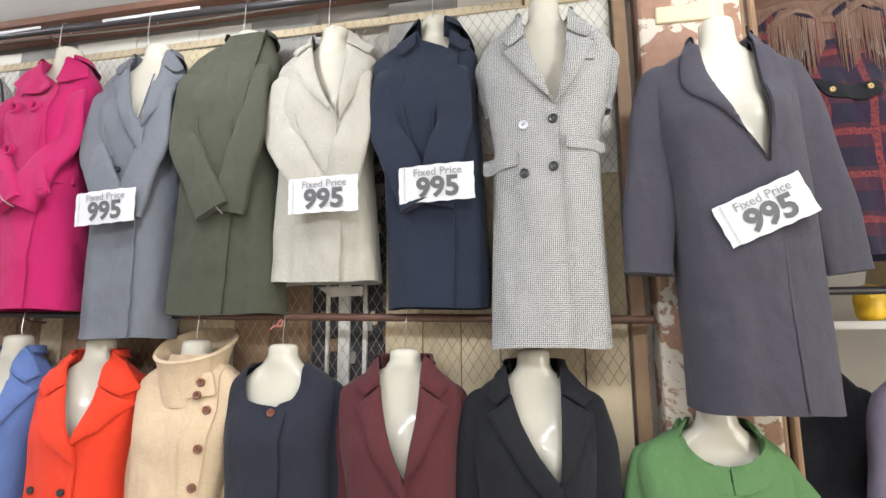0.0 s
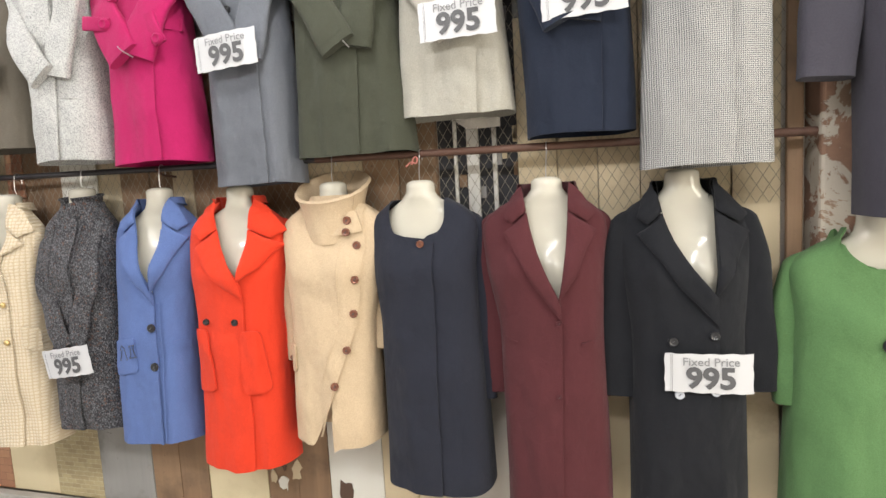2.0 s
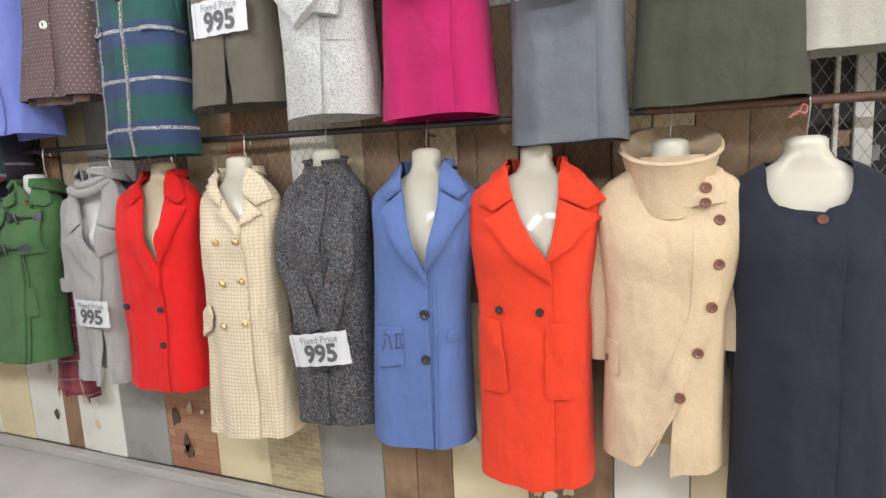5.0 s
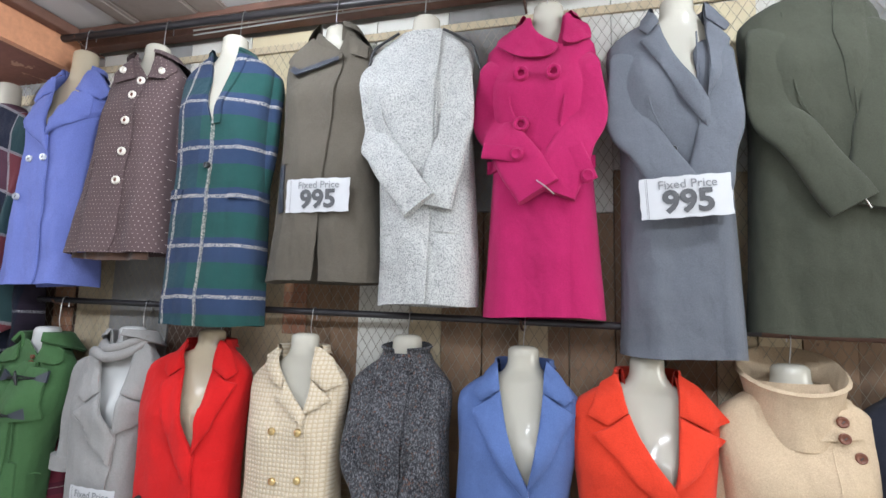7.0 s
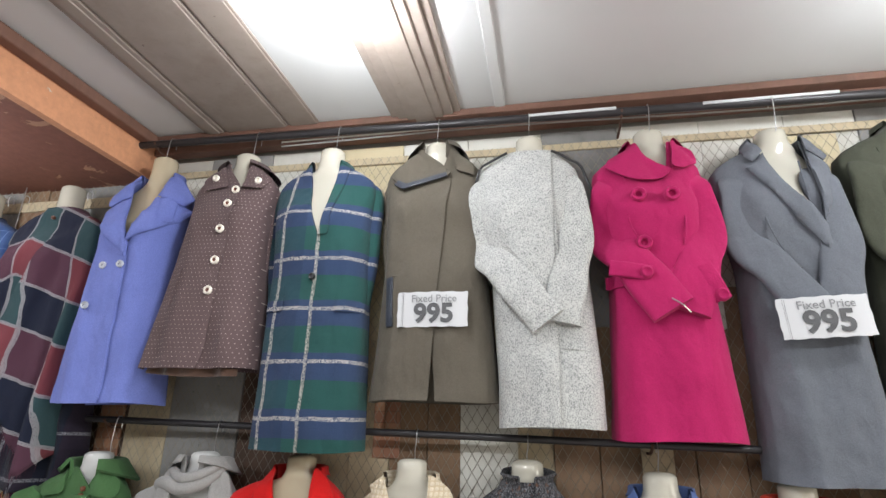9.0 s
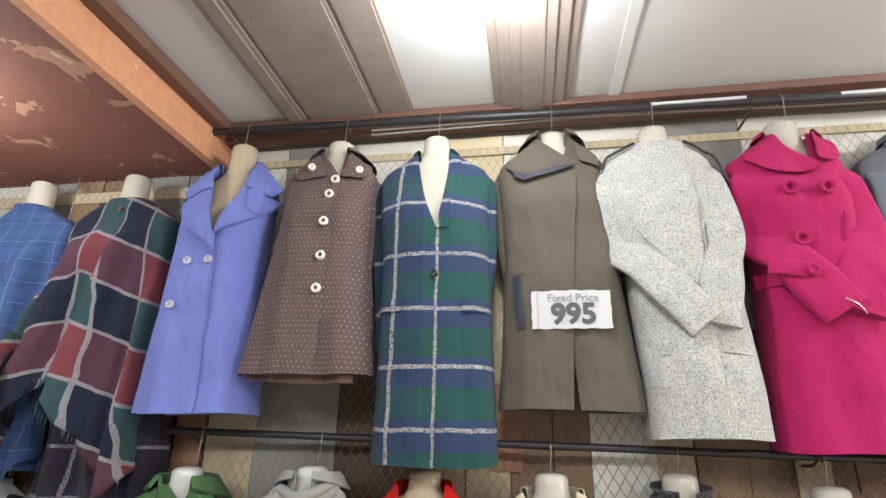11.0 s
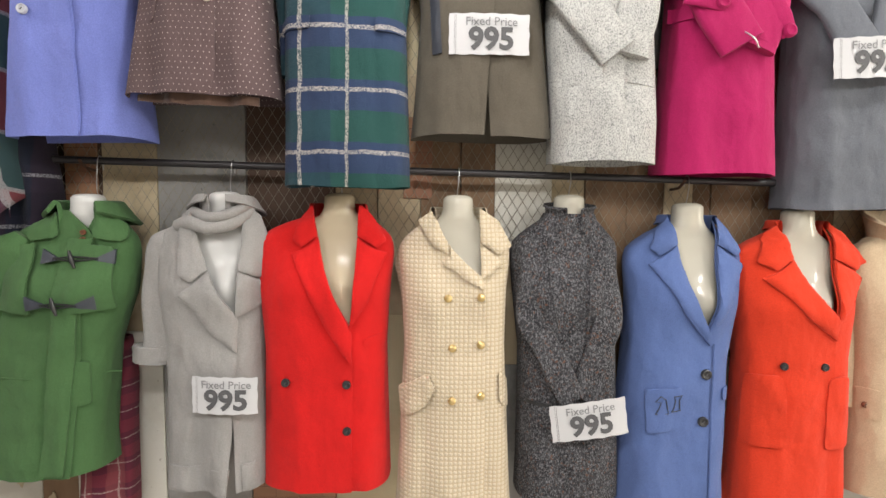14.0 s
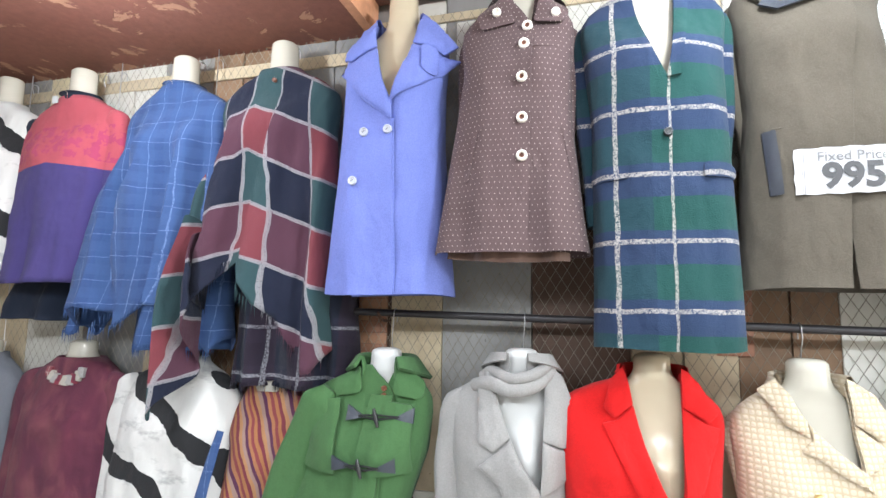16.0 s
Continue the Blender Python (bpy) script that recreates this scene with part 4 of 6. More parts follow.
def netting(x0, x1, z0, z1, y, pitch, r):
    """Diamond wire netting: two sets of crossing wires, clipped to a rectangle."""
    verts, faces = [], []
    h = z1 - z0
    k = 0.62
    for sgn in (1, -1):
        c = x0 - h * k
        while c < x1 + h * k:
            xa, za, xb = c, z0, c + sgn * h * k
            lo, hi = 0.0, 1.0
            dx = xb - xa
            for lim, s in ((x0, 1), (x1, -1)):
                if s * (xa - lim) < 0 and s * (xb - lim) < 0:
                    lo, hi = 1.0, 0.0
                elif s * (xa - lim) < 0:
                    lo = max(lo, (lim - xa) / dx)
                elif s * (xb - lim) < 0:
                    hi = min(hi, (lim - xa) / dx)
            if hi > lo:
                p = Vector((xa + dx * lo, 0, za + h * lo))
                q = Vector((xa + dx * hi, 0, za + h * hi))
                d = (q - p).normalized()
                n1 = Vector((-d.z, 0, d.x))
                b = len(verts)
                yy = y - (0.001 if sgn > 0 else -0.001)
                for e in (p, q):
                    for o in (n1 * r, Vector((0, -r, 0)), n1 * -r, Vector((0, r, 0))):
                        verts.append((e.x + o.x, yy + o.y, e.z + o.z))
                for s in range(4):
                    faces.append((b + s, b + (s + 1) % 4, b + 4 + (s + 1) % 4, b + 4 + s))
            c += pitch
    me = bpy.data.meshes.new("wire_netting")
    me.from_pydata(verts, [], faces)
    me.materials.append(M["galvanised"])
    return tagged(new("wire_netting", me), "rusty diamond wire netting nailed over the boards", "netting", "", "stuff")


netting(-6.6, 0.31, 1.32, 2.70, 1.797, 0.036, 0.0009)

# rods
UP_Y, LOW_Y = 1.672, 1.715


def up_z(x):
    return 2.70 + (x - 0.3) * -0.0185


def low_z(x):
    return 1.525 + (x - 0.3) * -0.020


solid("hanging_rod", tube([(x, UP_Y, up_z(x)) for x in (-4.09, -2.6, -1.2, 0.31)], 0.016, seg=14), M["dark_pipe"], (-2, UP_Y, 2.7), "long black steel pipe under the ceiling holding torsos", "rod")
solid("hanging_rod", tube([(x, LOW_Y, low_z(x)) for x in (-4.10, -3.0, -2.0, -1.3)], 0.012, seg=12), M["dark_pipe"], (-2, LOW_Y, 1.55), "dark steel rod along the wall holding the lower torsos", "rod")
solid("hanging_rod", tube([(x, LOW_Y, low_z(x)) for x in (-1.3, -0.8, -0.2, 0.31)], 0.013, seg=12), M["rust_pipe"], (-0.5, LOW_Y, 1.53), "rusty brown steel rod along the wall", "rod")
for x0, x1 in ((-2.34, -2.02), (-1.72, -1.28)):
    solid("paper_strip", box(x0, x1, UP_Y - 0.019, UP_Y - 0.0155, up_z(x0) - 0.004, up_z(x0) + 0.008, 0.001), M["paper"], (x0, UP_Y - 0.02, up_z(x0)), "white paper strip stuck along the black pipe", "strip")
for x in (-3.98, -2.0, -0.05):
    for y0, z, n_ in ((UP_Y, up_z(x), "rod_bracket"), (LOW_Y, low_z(x), "rod_bracket")):
        solid(n_, tube(spline([(x, 1.812, z - 0.03), (x, y0 + 0.03, z - 0.026), (x, y0, z - 0.012), (x, y0 - 0.018, z)], 4), 0.005, seg=6), M["rust_pipe"], (x, 1.81, z), "short bent iron bracket under a hanging rod", "bracket")
# a pink string tied round the lower rod
solid("string_knot", tube(spline([(-0.925, 1.70, 1.512), (-0.917, 1.696, 1.532), (-0.910, 1.700, 1.538), (-0.903, 1.696, 1.530), (-0.908, 1.692, 1.516), (-0.925, 1.690, 1.520), (-0.944, 1.692, 1.506)], 4), 0.003, seg=6), plain("pink_string", (0.50, 0.18, 0.15), 0.8), (-0.92, 1.70, 1.5), "faded red string knotted round the rusty rod", "string")
# cables along the moulding
for k, (zz, yy) in enumerate(((2.765, 1.71), (2.752, 1.725))):
    pts = [(x, yy - 0.012 * math.sin(x * 2 + k), zz - 0.008 * math.sin(x * 1.7 + k) ** 2) for x in np.linspace(-3.4, 0.3, 14)]
    solid("cable", tube(spline(pts, 3), 0.004, seg=6), M["cable_grey"] if k else M["white_paint"], (-1.5, yy, zz), "thin electric cable run along the ceiling moulding", "cable")

# lamps
for x, y, z in BULBS:
    t = thing("ceiling_bulb", (x, y, z + 0.08), "white glowing bulb in a ceiling holder", "lamp", "ceiling bulbs")
    part("holder", lathe([(0.045, 0.10), (0.045, 0.07), (0.02, 0.06), (0.02, 0.02)], (x, y, z - 0.02 if z < 2.7 else z - 0.02), 18), M["white_paint"], t)
    part("bulb", lathe([(0.018, 0.02), (0.03, 0.0), (0.034, -0.02), (0.028, -0.04), (0.012, -0.05)], (x, y, z), 18), M["glow"], t, "glowing white bulb")
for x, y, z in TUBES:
    t = thing("tube_lamp", (x, y, z), "unseen white batten tube lamp assumed under the ceiling", "lamp", "tube lamps")
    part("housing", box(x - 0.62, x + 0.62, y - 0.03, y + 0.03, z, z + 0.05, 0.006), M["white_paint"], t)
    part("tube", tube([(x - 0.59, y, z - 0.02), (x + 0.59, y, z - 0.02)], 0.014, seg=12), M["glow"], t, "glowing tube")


# ---- garments ----
UPY, LOY = 1.675, 1.705
C = {
    "charcoal": wool("charcoal_wool", (0.0575, 0.054, 0.0713)), "navy": wool("navy_wool", (0.015, 0.021, 0.040)), "cream": wool("cream_linen", (0.43, 0.41, 0.355), 0.8, 0.35, 0.1),
    "olive": wool("olive_wool", (0.062, 0.066, 0.046)), "grey": wool("grey_wool", (0.150, 0.160, 0.186)), "magenta": wool("magenta_wool", (0.45, 0.012, 0.115)),
    "brown": wool("brown_wool", (0.126, 0.109, 0.085)), "peri": wool("periwinkle_wool", (0.19, 0.235, 0.62)), "green": wool("green_wool", (0.11, 0.22, 0.085)),
    "black": wool("black_wool", (0.011, 0.012, 0.016)), "maroon": wool("maroon_wool", (0.090, 0.022, 0.027)), "ink_blue": wool("ink_wool", (0.0198, 0.022, 0.0352)),
    "beige": wool("beige_wool", (0.63, 0.485, 0.325)), "orange": wool("orange_wool", (0.74, 0.048, 0.016)), "blue": wool("blue_wool", (0.110, 0.170, 0.395)),
    "red": wool("red_wool", (0.66, 0.010, 0.010)), "lgrey": wool("light_grey_cotton", (0.34, 0.33, 0.322), 0.85, 0.3, 0.1), "duffle": wool("duffle_wool", (0.068, 0.15, 0.055)),
    "white_tweed": tweed("white_tweed", (0.10, 0.104, 0.108), (0.54, 0.54, 0.52), 0.36, 0.55, 330), "dark_tweed": tweed("dark_tweed", (0.014, 0.014, 0.017), (0.20, 0.20, 0.215), 0.47, 0.66, 210, (0.12, 0.06, 0.04)),
    "boucle": boucle("cream_boucle", (0.60, 0.515, 0.385), (0.47, 0.375, 0.25), 0.0145), "dots": dotted("dotted_wool", (0.098, 0.066, 0.068), (0.36, 0.30, 0.27)),
    "hound": striped("dogtooth_weave", (0.035, 0.038, 0.048), (0.43, 0.425, 0.41)),
    "plaid": tartan("green_tartan", (0.019, 0.074, 0.064), ((0.032, 0.044, 0.120), (0.018, 0.030, 0.075)), (0.54, 0.50, 0.455), 0.50, 0.185, 0.135, 0.040, 0.013, 0.0, 0.5, 0.145),
    "poncho": draped_check("dark_tartan", (0.010, 0.013, 0.028), (0.034, 0.072, 0.076), (0.19, 0.038, 0.046), (0.085, 0.032, 0.050), (0.33, 0.32, 0.34), 0.125, 0.175, 0.205, 0.42),
    "poncho_shade": tartan("shaded_tartan", (0.010, 0.012, 0.022), ((0.016, 0.016, 0.03), (0.03, 0.012, 0.02)), (0.30, 0.30, 0.33), 0.16, 0.16, 0.0, 0.05, 0.012),
    "bluep": tartan("blue_check", (0.045, 0.085, 0.215), ((0.036, 0.070, 0.19), (0.05, 0.10, 0.24)), (0.17, 0.24, 0.45), 0.075, 0.085, 0.0, 0.02, 0.003),
    "sweater": two_tone("red_navy_knit", (0.33, 0.065, 0.085), (0.045, 0.035, 0.13), 0.47, (0.26, 0.03, 0.10)),
    "stripes": banded("warm_stripes", [(0.34, 0.15, 0.06), (0.16, 0.03, 0.045), (0.38, 0.20, 0.09), (0.30, 0.20, 0.17), (0.08, 0.022, 0.06), (0.34, 0.15, 0.07), (0.20, 0.045, 0.05)], 0.09),
    "bw": brushed("black_white_print", (0.54, 0.535, 0.52), (0.018, 0.018, 0.02), (0.20, 0.20, 0.205)),
    "tie": blotched("wine_print", (0.105, 0.024, 0.045), (0.060, 0.016, 0.032), (0.150, 0.050, 0.060), 4.5, 0.16, (1, 1, 0.6)),
    "red_tartan": tartan("red_tartan", (0.018, 0.015, 0.03), ((0.06, 0.015, 0.025), (0.03, 0.01, 0.03)), (0.26, 0.045, 0.03), 0.14, 0.15, 0.0, 0.0, 0.022),
    "lining": wool("brown_lining", (0.11, 0.055, 0.035), 0.6, 0.2, 0.3), "purple": wool("purple_grey_wool", (0.16, 0.136, 0.192)), "shawl": tartan("wine_shawl", (0.20, 0.03, 0.05), ((0.12, 0.02, 0.04), (0.28, 0.08, 0.08)), (0.5, 0.42, 0.38), 0.09, 0.09, 0, 0, 0.005),
    "taupe": wool("taupe_lining", (0.17, 0.15, 0.125)), "fur": wool("brown_fur", (0.16, 0.08, 0.045), 0.9, 1.0, 0.3),
}


def dressed(form, zn, rod, mat="mannequin", label="glossy cream headless mannequin torso hung on the rod", hx=None):
    torso(form, zn, M[mat], label)
    y, fz, r = rod
    x = form.neck if hx is None else hx
    hook(x, zn, (y, fz(x), r))


UP, LO = (UP_Y, up_z, 0.016), (LOW_Y, low_z, 0.012)


def crossed(f, t, mat, wx, wz, zs, label="", r0=0.054, r1=0.062, elbow=0.048):
    """Both sleeves bent at the elbow, folded flat over the front and pinned at (wx, wz)."""
    for side, lift in ((1, 0.0), (-1, 0.014)):
        sx = f.c(zs) + side * (f.s - 0.05)
        ex, ez = f.c(zs) + side * (f.s - elbow), zs - 0.60 * (zs - wz) + 0.06
        fore = [(ex + (wx - ex) * q + side * 0.020 * q, ez + (wz - 0.012 - ez) * q, 0.008 + lift * q) for q in (0.34, 0.68, 1.0)]
        arm = sleeve(f, t, mat, side, [(sx, zs + 0.006, -0.045), (ex - side * 0.012, zs - 0.075, -0.014), (ex, ez, 0.004)] + fore, r0, r1, 0.009, 0.0, label, 0.27)
        seam = [(sx - side * 0.052, zs + 0.012), (ex - side * 0.066, ez + 0.04), (ex + (wx - ex) * 0.4 - side * 0.03, ez + (wz - ez) * 0.4 + 0.052)]
        part("armhole_seam", tube(spline([(x, f.front(x, z, 0.004 + 0.004 * i), z) for i, (x, z) in enumerate(seam)], 6), 0.0028, seg=6), mat, arm)


def hanging(f, t, mat, side, zs, length, out=0.03, r0=0.075, r1=0.062, back=0.0, flare=0.0):
    """A sleeve that hangs straight down beside the body, set in at the shoulder."""
    sx = f.c(zs) + side * (f.s - 0.052)
    y = -1.0 + back - 0.018
    sleeve(f, t, mat, side, [(sx - side * 0.028, zs + 0.024, y + 0.004), (sx + side * 0.012, zs - 0.045, y), (sx + side * (0.03 + out * 0.3), zs - length * 0.34, y - 0.006), (sx + side * (0.035 + out * 0.7), zs - length * 0.68, y - 0.014), (sx + side * (0.035 + out), zs - length, y - 0.024)],
           r0 * 0.92, r1 + flare, 0.0, 0.0, "", 0.5)


_count = [len(scene.collection.objects)]


def settle(dx=0.0, dy=0.0, dz=0.0, size=1.0, zp=2.05):
    """Moves and sizes the garment just built, with its torso and card, about its neck line at height zp; the hook keeps to the rod."""
    for ob in list(scene.collection.objects)[_count[0]:]:
        if ob.parent is not None:
            continue
        p, d = Vector((f.neck, f.yc, zp)), Vector((dx, dy, dz))
        if ob.name.startswith("hanging_hook"):
            top = ob.location.z + max(v.co.z for v in ob.data.vertices)
            low = zp + (ob.location.z - zp) * size + dz
            ob.scale.z = (top - low) / (top - ob.location.z)
            ob.location.x += dx
            ob.location.z = low
        else:
            ob.location = p + (ob.location - p) * size + d
            ob.scale = (size, size, size)
    _count[0] = len(scene.collection.objects)


# upper row ------------------------------------------------------------------
# charcoal coat
f = Form(0.524, (0.31, 0.72), (0.363, 0.722), 2.325, 1.275, 1.635, 0.98, 0.125, 0.12, 0.004, 1)
dressed(f, 2.405, (UP_Y, up_z, 0.016), "mannequin")
e = vee(f, 0.588, 1.91, 0.085, curve=0.05)
t = coat("overcoat", f, C["charcoal"], e, "long charcoal wool overcoat open at the chest on a torso", group="coats in the upper row")
lapels(f, t, C["charcoal"], e, 1.93, 2.17, 0.075, 0.045, 0.0, "shawl")
part("collar", band(f, 0.04, 0.02, 0.004, 0.070, 1.2), C["charcoal"], t)
hanging(f, t, C["charcoal"], -1, 2.245, 0.60, 0.055, 0.085, 0.068)
hanging(f, t, C["charcoal"], 1, 2.235, 0.60, 0.075, 0.085, 0.062)
placket_seam(f, t, C["charcoal"], [(0.59, 1.88), (0.60, 1.29)])
price_card(f, 0.553, 1.795, 23, "the charcoal coat", out=0.02)

settle(0.010, 0.0, 0.006)

# striped double-breasted coat
f = Form(0.02, (-0.19, 0.225), (-0.171, 0.176), 2.49, 1.45, UPY - 0.03, 0.86, 0.108, 0.085, 0.005, 2)
dressed(f, 2.56, UP)
e = vee(f, 0.044, 2.155, 0.08, xb=0.062)
t = coat("dogtooth_coat", f, C["hound"], e, "long black and cream dogtooth double-breasted sleeveless coat", group="coats in the upper row")
lapels(f, t, C["hound"], e, 2.165, 2.36, 0.075, 0.045, 0.02)
part("collar", band(f, 0.04, 0.02, 0.004, 0.070, 1.2), C["hound"], t)
for x, z, m in ((-0.055, 2.104, "clear_grey"), (0.033, 2.118, "black_plastic"), (-0.056, 1.958, "black_plastic"), (0.029, 1.973, "black_plastic")):
    button(f, t, x, z, M[m], 0.0145)
flap(f, t, C["hound"], -0.185, -0.075, 2.035, 1.985, -0.012)
flap(f, t, C["hound"], 0.068, 0.185, 2.062, 2.025, -0.0)
flap(f, t, C["hound"], 0.085, 0.165, 2.345, 2.31, 0.0, name="chest_pocket")
for side in (-1, 1):
    hanging(f, t, C["hound"], side, 2.40, 0.22, -0.045, 0.07, 0.05, 0.03)

settle(0.0, 0.044, 0.010, 1.028)

# navy coat
f = Form(-0.35, (-0.575, -0.205), (-0.505, -0.182), 2.495, 1.57, UPY, 0.98, 0.09, 0.062, 0.003, 3, bump=0.01)
dressed(f, 2.562, UP)
e = [(f.zh - 0.1, -0.285, -0.32), (2.40, -0.27, -0.305), (2.435, -0.30, -0.30), (2.47, -0.39, -0.29), (2.6, -0.42, -0.28)]
t = coat("overcoat", f, C["navy"], e, "dark navy wool overcoat buttoned to the neck", group="coats in the upper row")
part("collar", band(f, 0.05, 0.055, -0.035, 0.068, 0.55), C["navy"], t)
for s in (-1, 1):
    part("collar_leaf", patch(f, rounded([(f.neck + s * 0.06, 2.50), (f.neck + s * 0.125, 2.46), (f.neck + s * 0.11, 2.41), (f.neck + s * 0.055, 2.45)], 0.012), 0.02), C["navy"], t)
crossed(f, t, C["navy"], -0.36, 1.90, 2.41, elbow=0.068)
placket_seam(f, t, C["navy"], [(-0.272, 2.37), (-0.285, 1.58)], 0.003)
price_card(f, -0.325, 1.947, 2, "the navy coat", out=0.05)

settle(-0.010, 0.045, 0.012, 1.03)

# cream jacket
f = Form(-0.734, (-0.945, -0.57), (-0.94, -0.555), 2.515, 1.66, UPY, 0.88, 0.098, 0.068, 0.004, 4)
dressed(f, 2.57, UP)
e = vee(f, -0.665, 2.185, 0.075)
t = coat("jacket", f, C["cream"], e, "cream linen-look long jacket with wide lapels and folded sleeves", group="coats in the upper row")
lapels(f, t, C["cream"], e, 2.195, 2.43, 0.08, 0.045, 0.0)
part("collar", band(f, 0.04, 0.02, 0.004, 0.070, 1.2), C["cream"], t)
crossed(f, t, C["cream"], -0.69, 1.915, 2.43)
button(f, t, -0.662, 2.112, M["pearl"], 0.008)
placket_seam(f, t, C["cream"], [(-0.665, 2.17), (-0.66, 1.67)], 0.003)
part("lining", patch(f, [(-0.75, 1.645), (-0.60, 1.645), (-0.60, 1.615), (-0.70, 1.61)], -0.03, -0.034), C["taupe"], t)
price_card(f, -0.70, 1.928, 1, "the cream jacket", out=0.05)

settle(-0.010, 0.05, 0.012, 1.03)

# olive coat
f = Form(-1.06, (-1.300, -0.935), (-1.31, -0.88), 2.555, 1.55, UPY, 0.93, 0.098, 0.068, 0.004, 5)
dressed(f, 2.585, UP)
e = [(f.zh - 0.1, -1.05, -1.085), (2.03, -1.035, -1.07), (2.30, -1.01, -1.03), (2.5, -0.99, -0.985), (2.65, -0.985, -0.97)]
t = coat("overcoat", f, C["olive"], e, "dark olive wool coat with sleeves folded and pinned in front", group="coats in the upper row")
part("lapel", patch(f, rounded([(-1.035, 2.05), (-1.01, 2.30), (-0.99, 2.53), (-1.06, 2.54), (-1.085, 2.40), (-1.06, 2.2)], 0.01), 0.010), C["olive"], t)
part("collar", band(f, 0.04, 0.02, 0.004, 0.070, 1.2), C["olive"], t)
crossed(f, t, C["olive"], -1.062, 1.90, 2.47)
part("pin", tube(spline([(-1.085, f.front(-1.08, 1.92, 0.040), 1.925), (-1.065, f.front(-1.06, 1.90, 0.047), 1.905), (-1.045, f.front(-1.04, 1.88, 0.040), 1.88)], 4), 0.0022, seg=6), M["steel"], t, "bright steel safety pin")

settle(-0.023, 0.03, 0.016, 1.02)

# grey coat
f = Form(-1.515, (-1.73, -1.37), (-1.70, -1.365), 2.535, 1.487, UPY, 0.90, 0.104, 0.085, 0.006, 6, crease=0.006)
dressed(f, 2.592, UP)
e = vee(f, -1.455, 2.225, 0.08, xb=-1.445)
t = coat("overcoat", f, C["grey"], e, "mid-grey wool overcoat with notched lapels and folded sleeves", group="coats in the upper row")
lapels(f, t, C["grey"], e, 2.225, 2.435, 0.060, 0.045, 0.010, zl=2.125)
part("collar", band(f, 0.04, 0.02, 0.004, 0.070, 1.2), C["grey"], t)
crossed(f, t, C["grey"], -1.50, 1.92, 2.45)
for x in (-1.554, -1.474):
    button(f, t, x, 2.083, M["black_plastic"], 0.012)
placket_seam(f, t, C["grey"], [(-1.45, 1.86), (-1.448, 1.50)])
price_card(f, -1.535, 1.93, 3, "the grey coat", out=0.064)

settle(0.016, 0.045, 0.008, 1.03)

# magenta belted coat
f = Form(-1.908, (-2.115, -1.755), (-2.11, -1.735), 2.545, 1.575, UPY, 0.86, 0.12, 0.11, 0.005, 7)
dressed(f, 2.615, UP)
e = [(f.zh - 0.1, -1.835, -1.87), (2.42, -1.845, -1.88), (2.45, -1.87, -1.875), (2.50, -1.945, -1.865), (2.65, -1.975, -1.845)]
t = coat("belted_coat", f, C["magenta"], e, "bright magenta wool coat with ring buttons and a tied belt", group="coats in the upper row")
part("collar_leaf", patch(f, rounded([(-1.965, 2.565), (-2.06, 2.51), (-2.075, 2.465), (-1.985, 2.40), (-1.895, 2.40), (-1.865, 2.43), (-1.945, 2.50)], 0.02), 0.024), C["magenta"], t)
part("collar_leaf", patch(f, rounded([(-1.85, 2.57), (-1.775, 2.53), (-1.765, 2.475), (-1.825, 2.44), (-1.86, 2.45), (-1.85, 2.51)], 0.02), 0.022), C["magenta"], t)
part("collar", band(f, 0.035, 0.03, -0.005, 0.072, 1.0), C["magenta"], t)
for x, z in ((-1.983, 2.335), (-1.883, 2.328), (-1.982, 2.167)):
    button(f, t, x, z, C["magenta"], 0.025, 0.011, True)
part("belt", patch(f, [(-2.10, 2.035), (-2.0, 2.03), (-1.90, 2.035), (-1.76, 2.04), (-1.76, 2.082), (-1.9, 2.077), (-2.0, 2.072), (-2.10, 2.077)], 0.016), C["magenta"], t)
crossed(f, t, C["magenta"], -1.905, 1.955, 2.44, r1=0.071, elbow=0.030)
for x, z, dx, dz in ((-2.035, 2.07, 0.06, -0.012), (-1.80, 2.03, 0.022, -0.055)):
    y = f.front(x, z, 0.054)
    strap = part("cuff_strap", tube([(x - dx, y + 0.006, z - dz), (x, y - 0.004, z), (x + dx, y, z + dz)], 0.025, 0.006, 12, square=0.5), C["magenta"], t)
    part("button", lathe([(0.020, -0.004), (0.020, 0.007), (0.014, 0.011), (0.005, 0.006)], (x + dx * 0.75, y - 0.007, z + dz * 0.75), 16, "y"), C["magenta"], strap)
part("pin", tube(spline([(-1.93, f.front(-1.93, 1.97, 0.050), 1.975), (-1.905, f.front(-1.905, 1.955, 0.060), 1.955), (-1.88, f.front(-1.88, 1.94, 0.042), 1.935)], 4), 0.0022, seg=6), M["steel"], t, "bright steel safety pin")
placket_seam(f, t, C["magenta"], [(-1.843, 2.40), (-1.838, 1.585)])
part("waist_seam", tube([(x, f.front(x, 2.125, 0.001), 2.125) for x in np.linspace(-2.07, -1.79, 14)], 0.003, seg=6), C["magenta"], t)

settle(-0.004, 0.03, 0.018, 1.02)

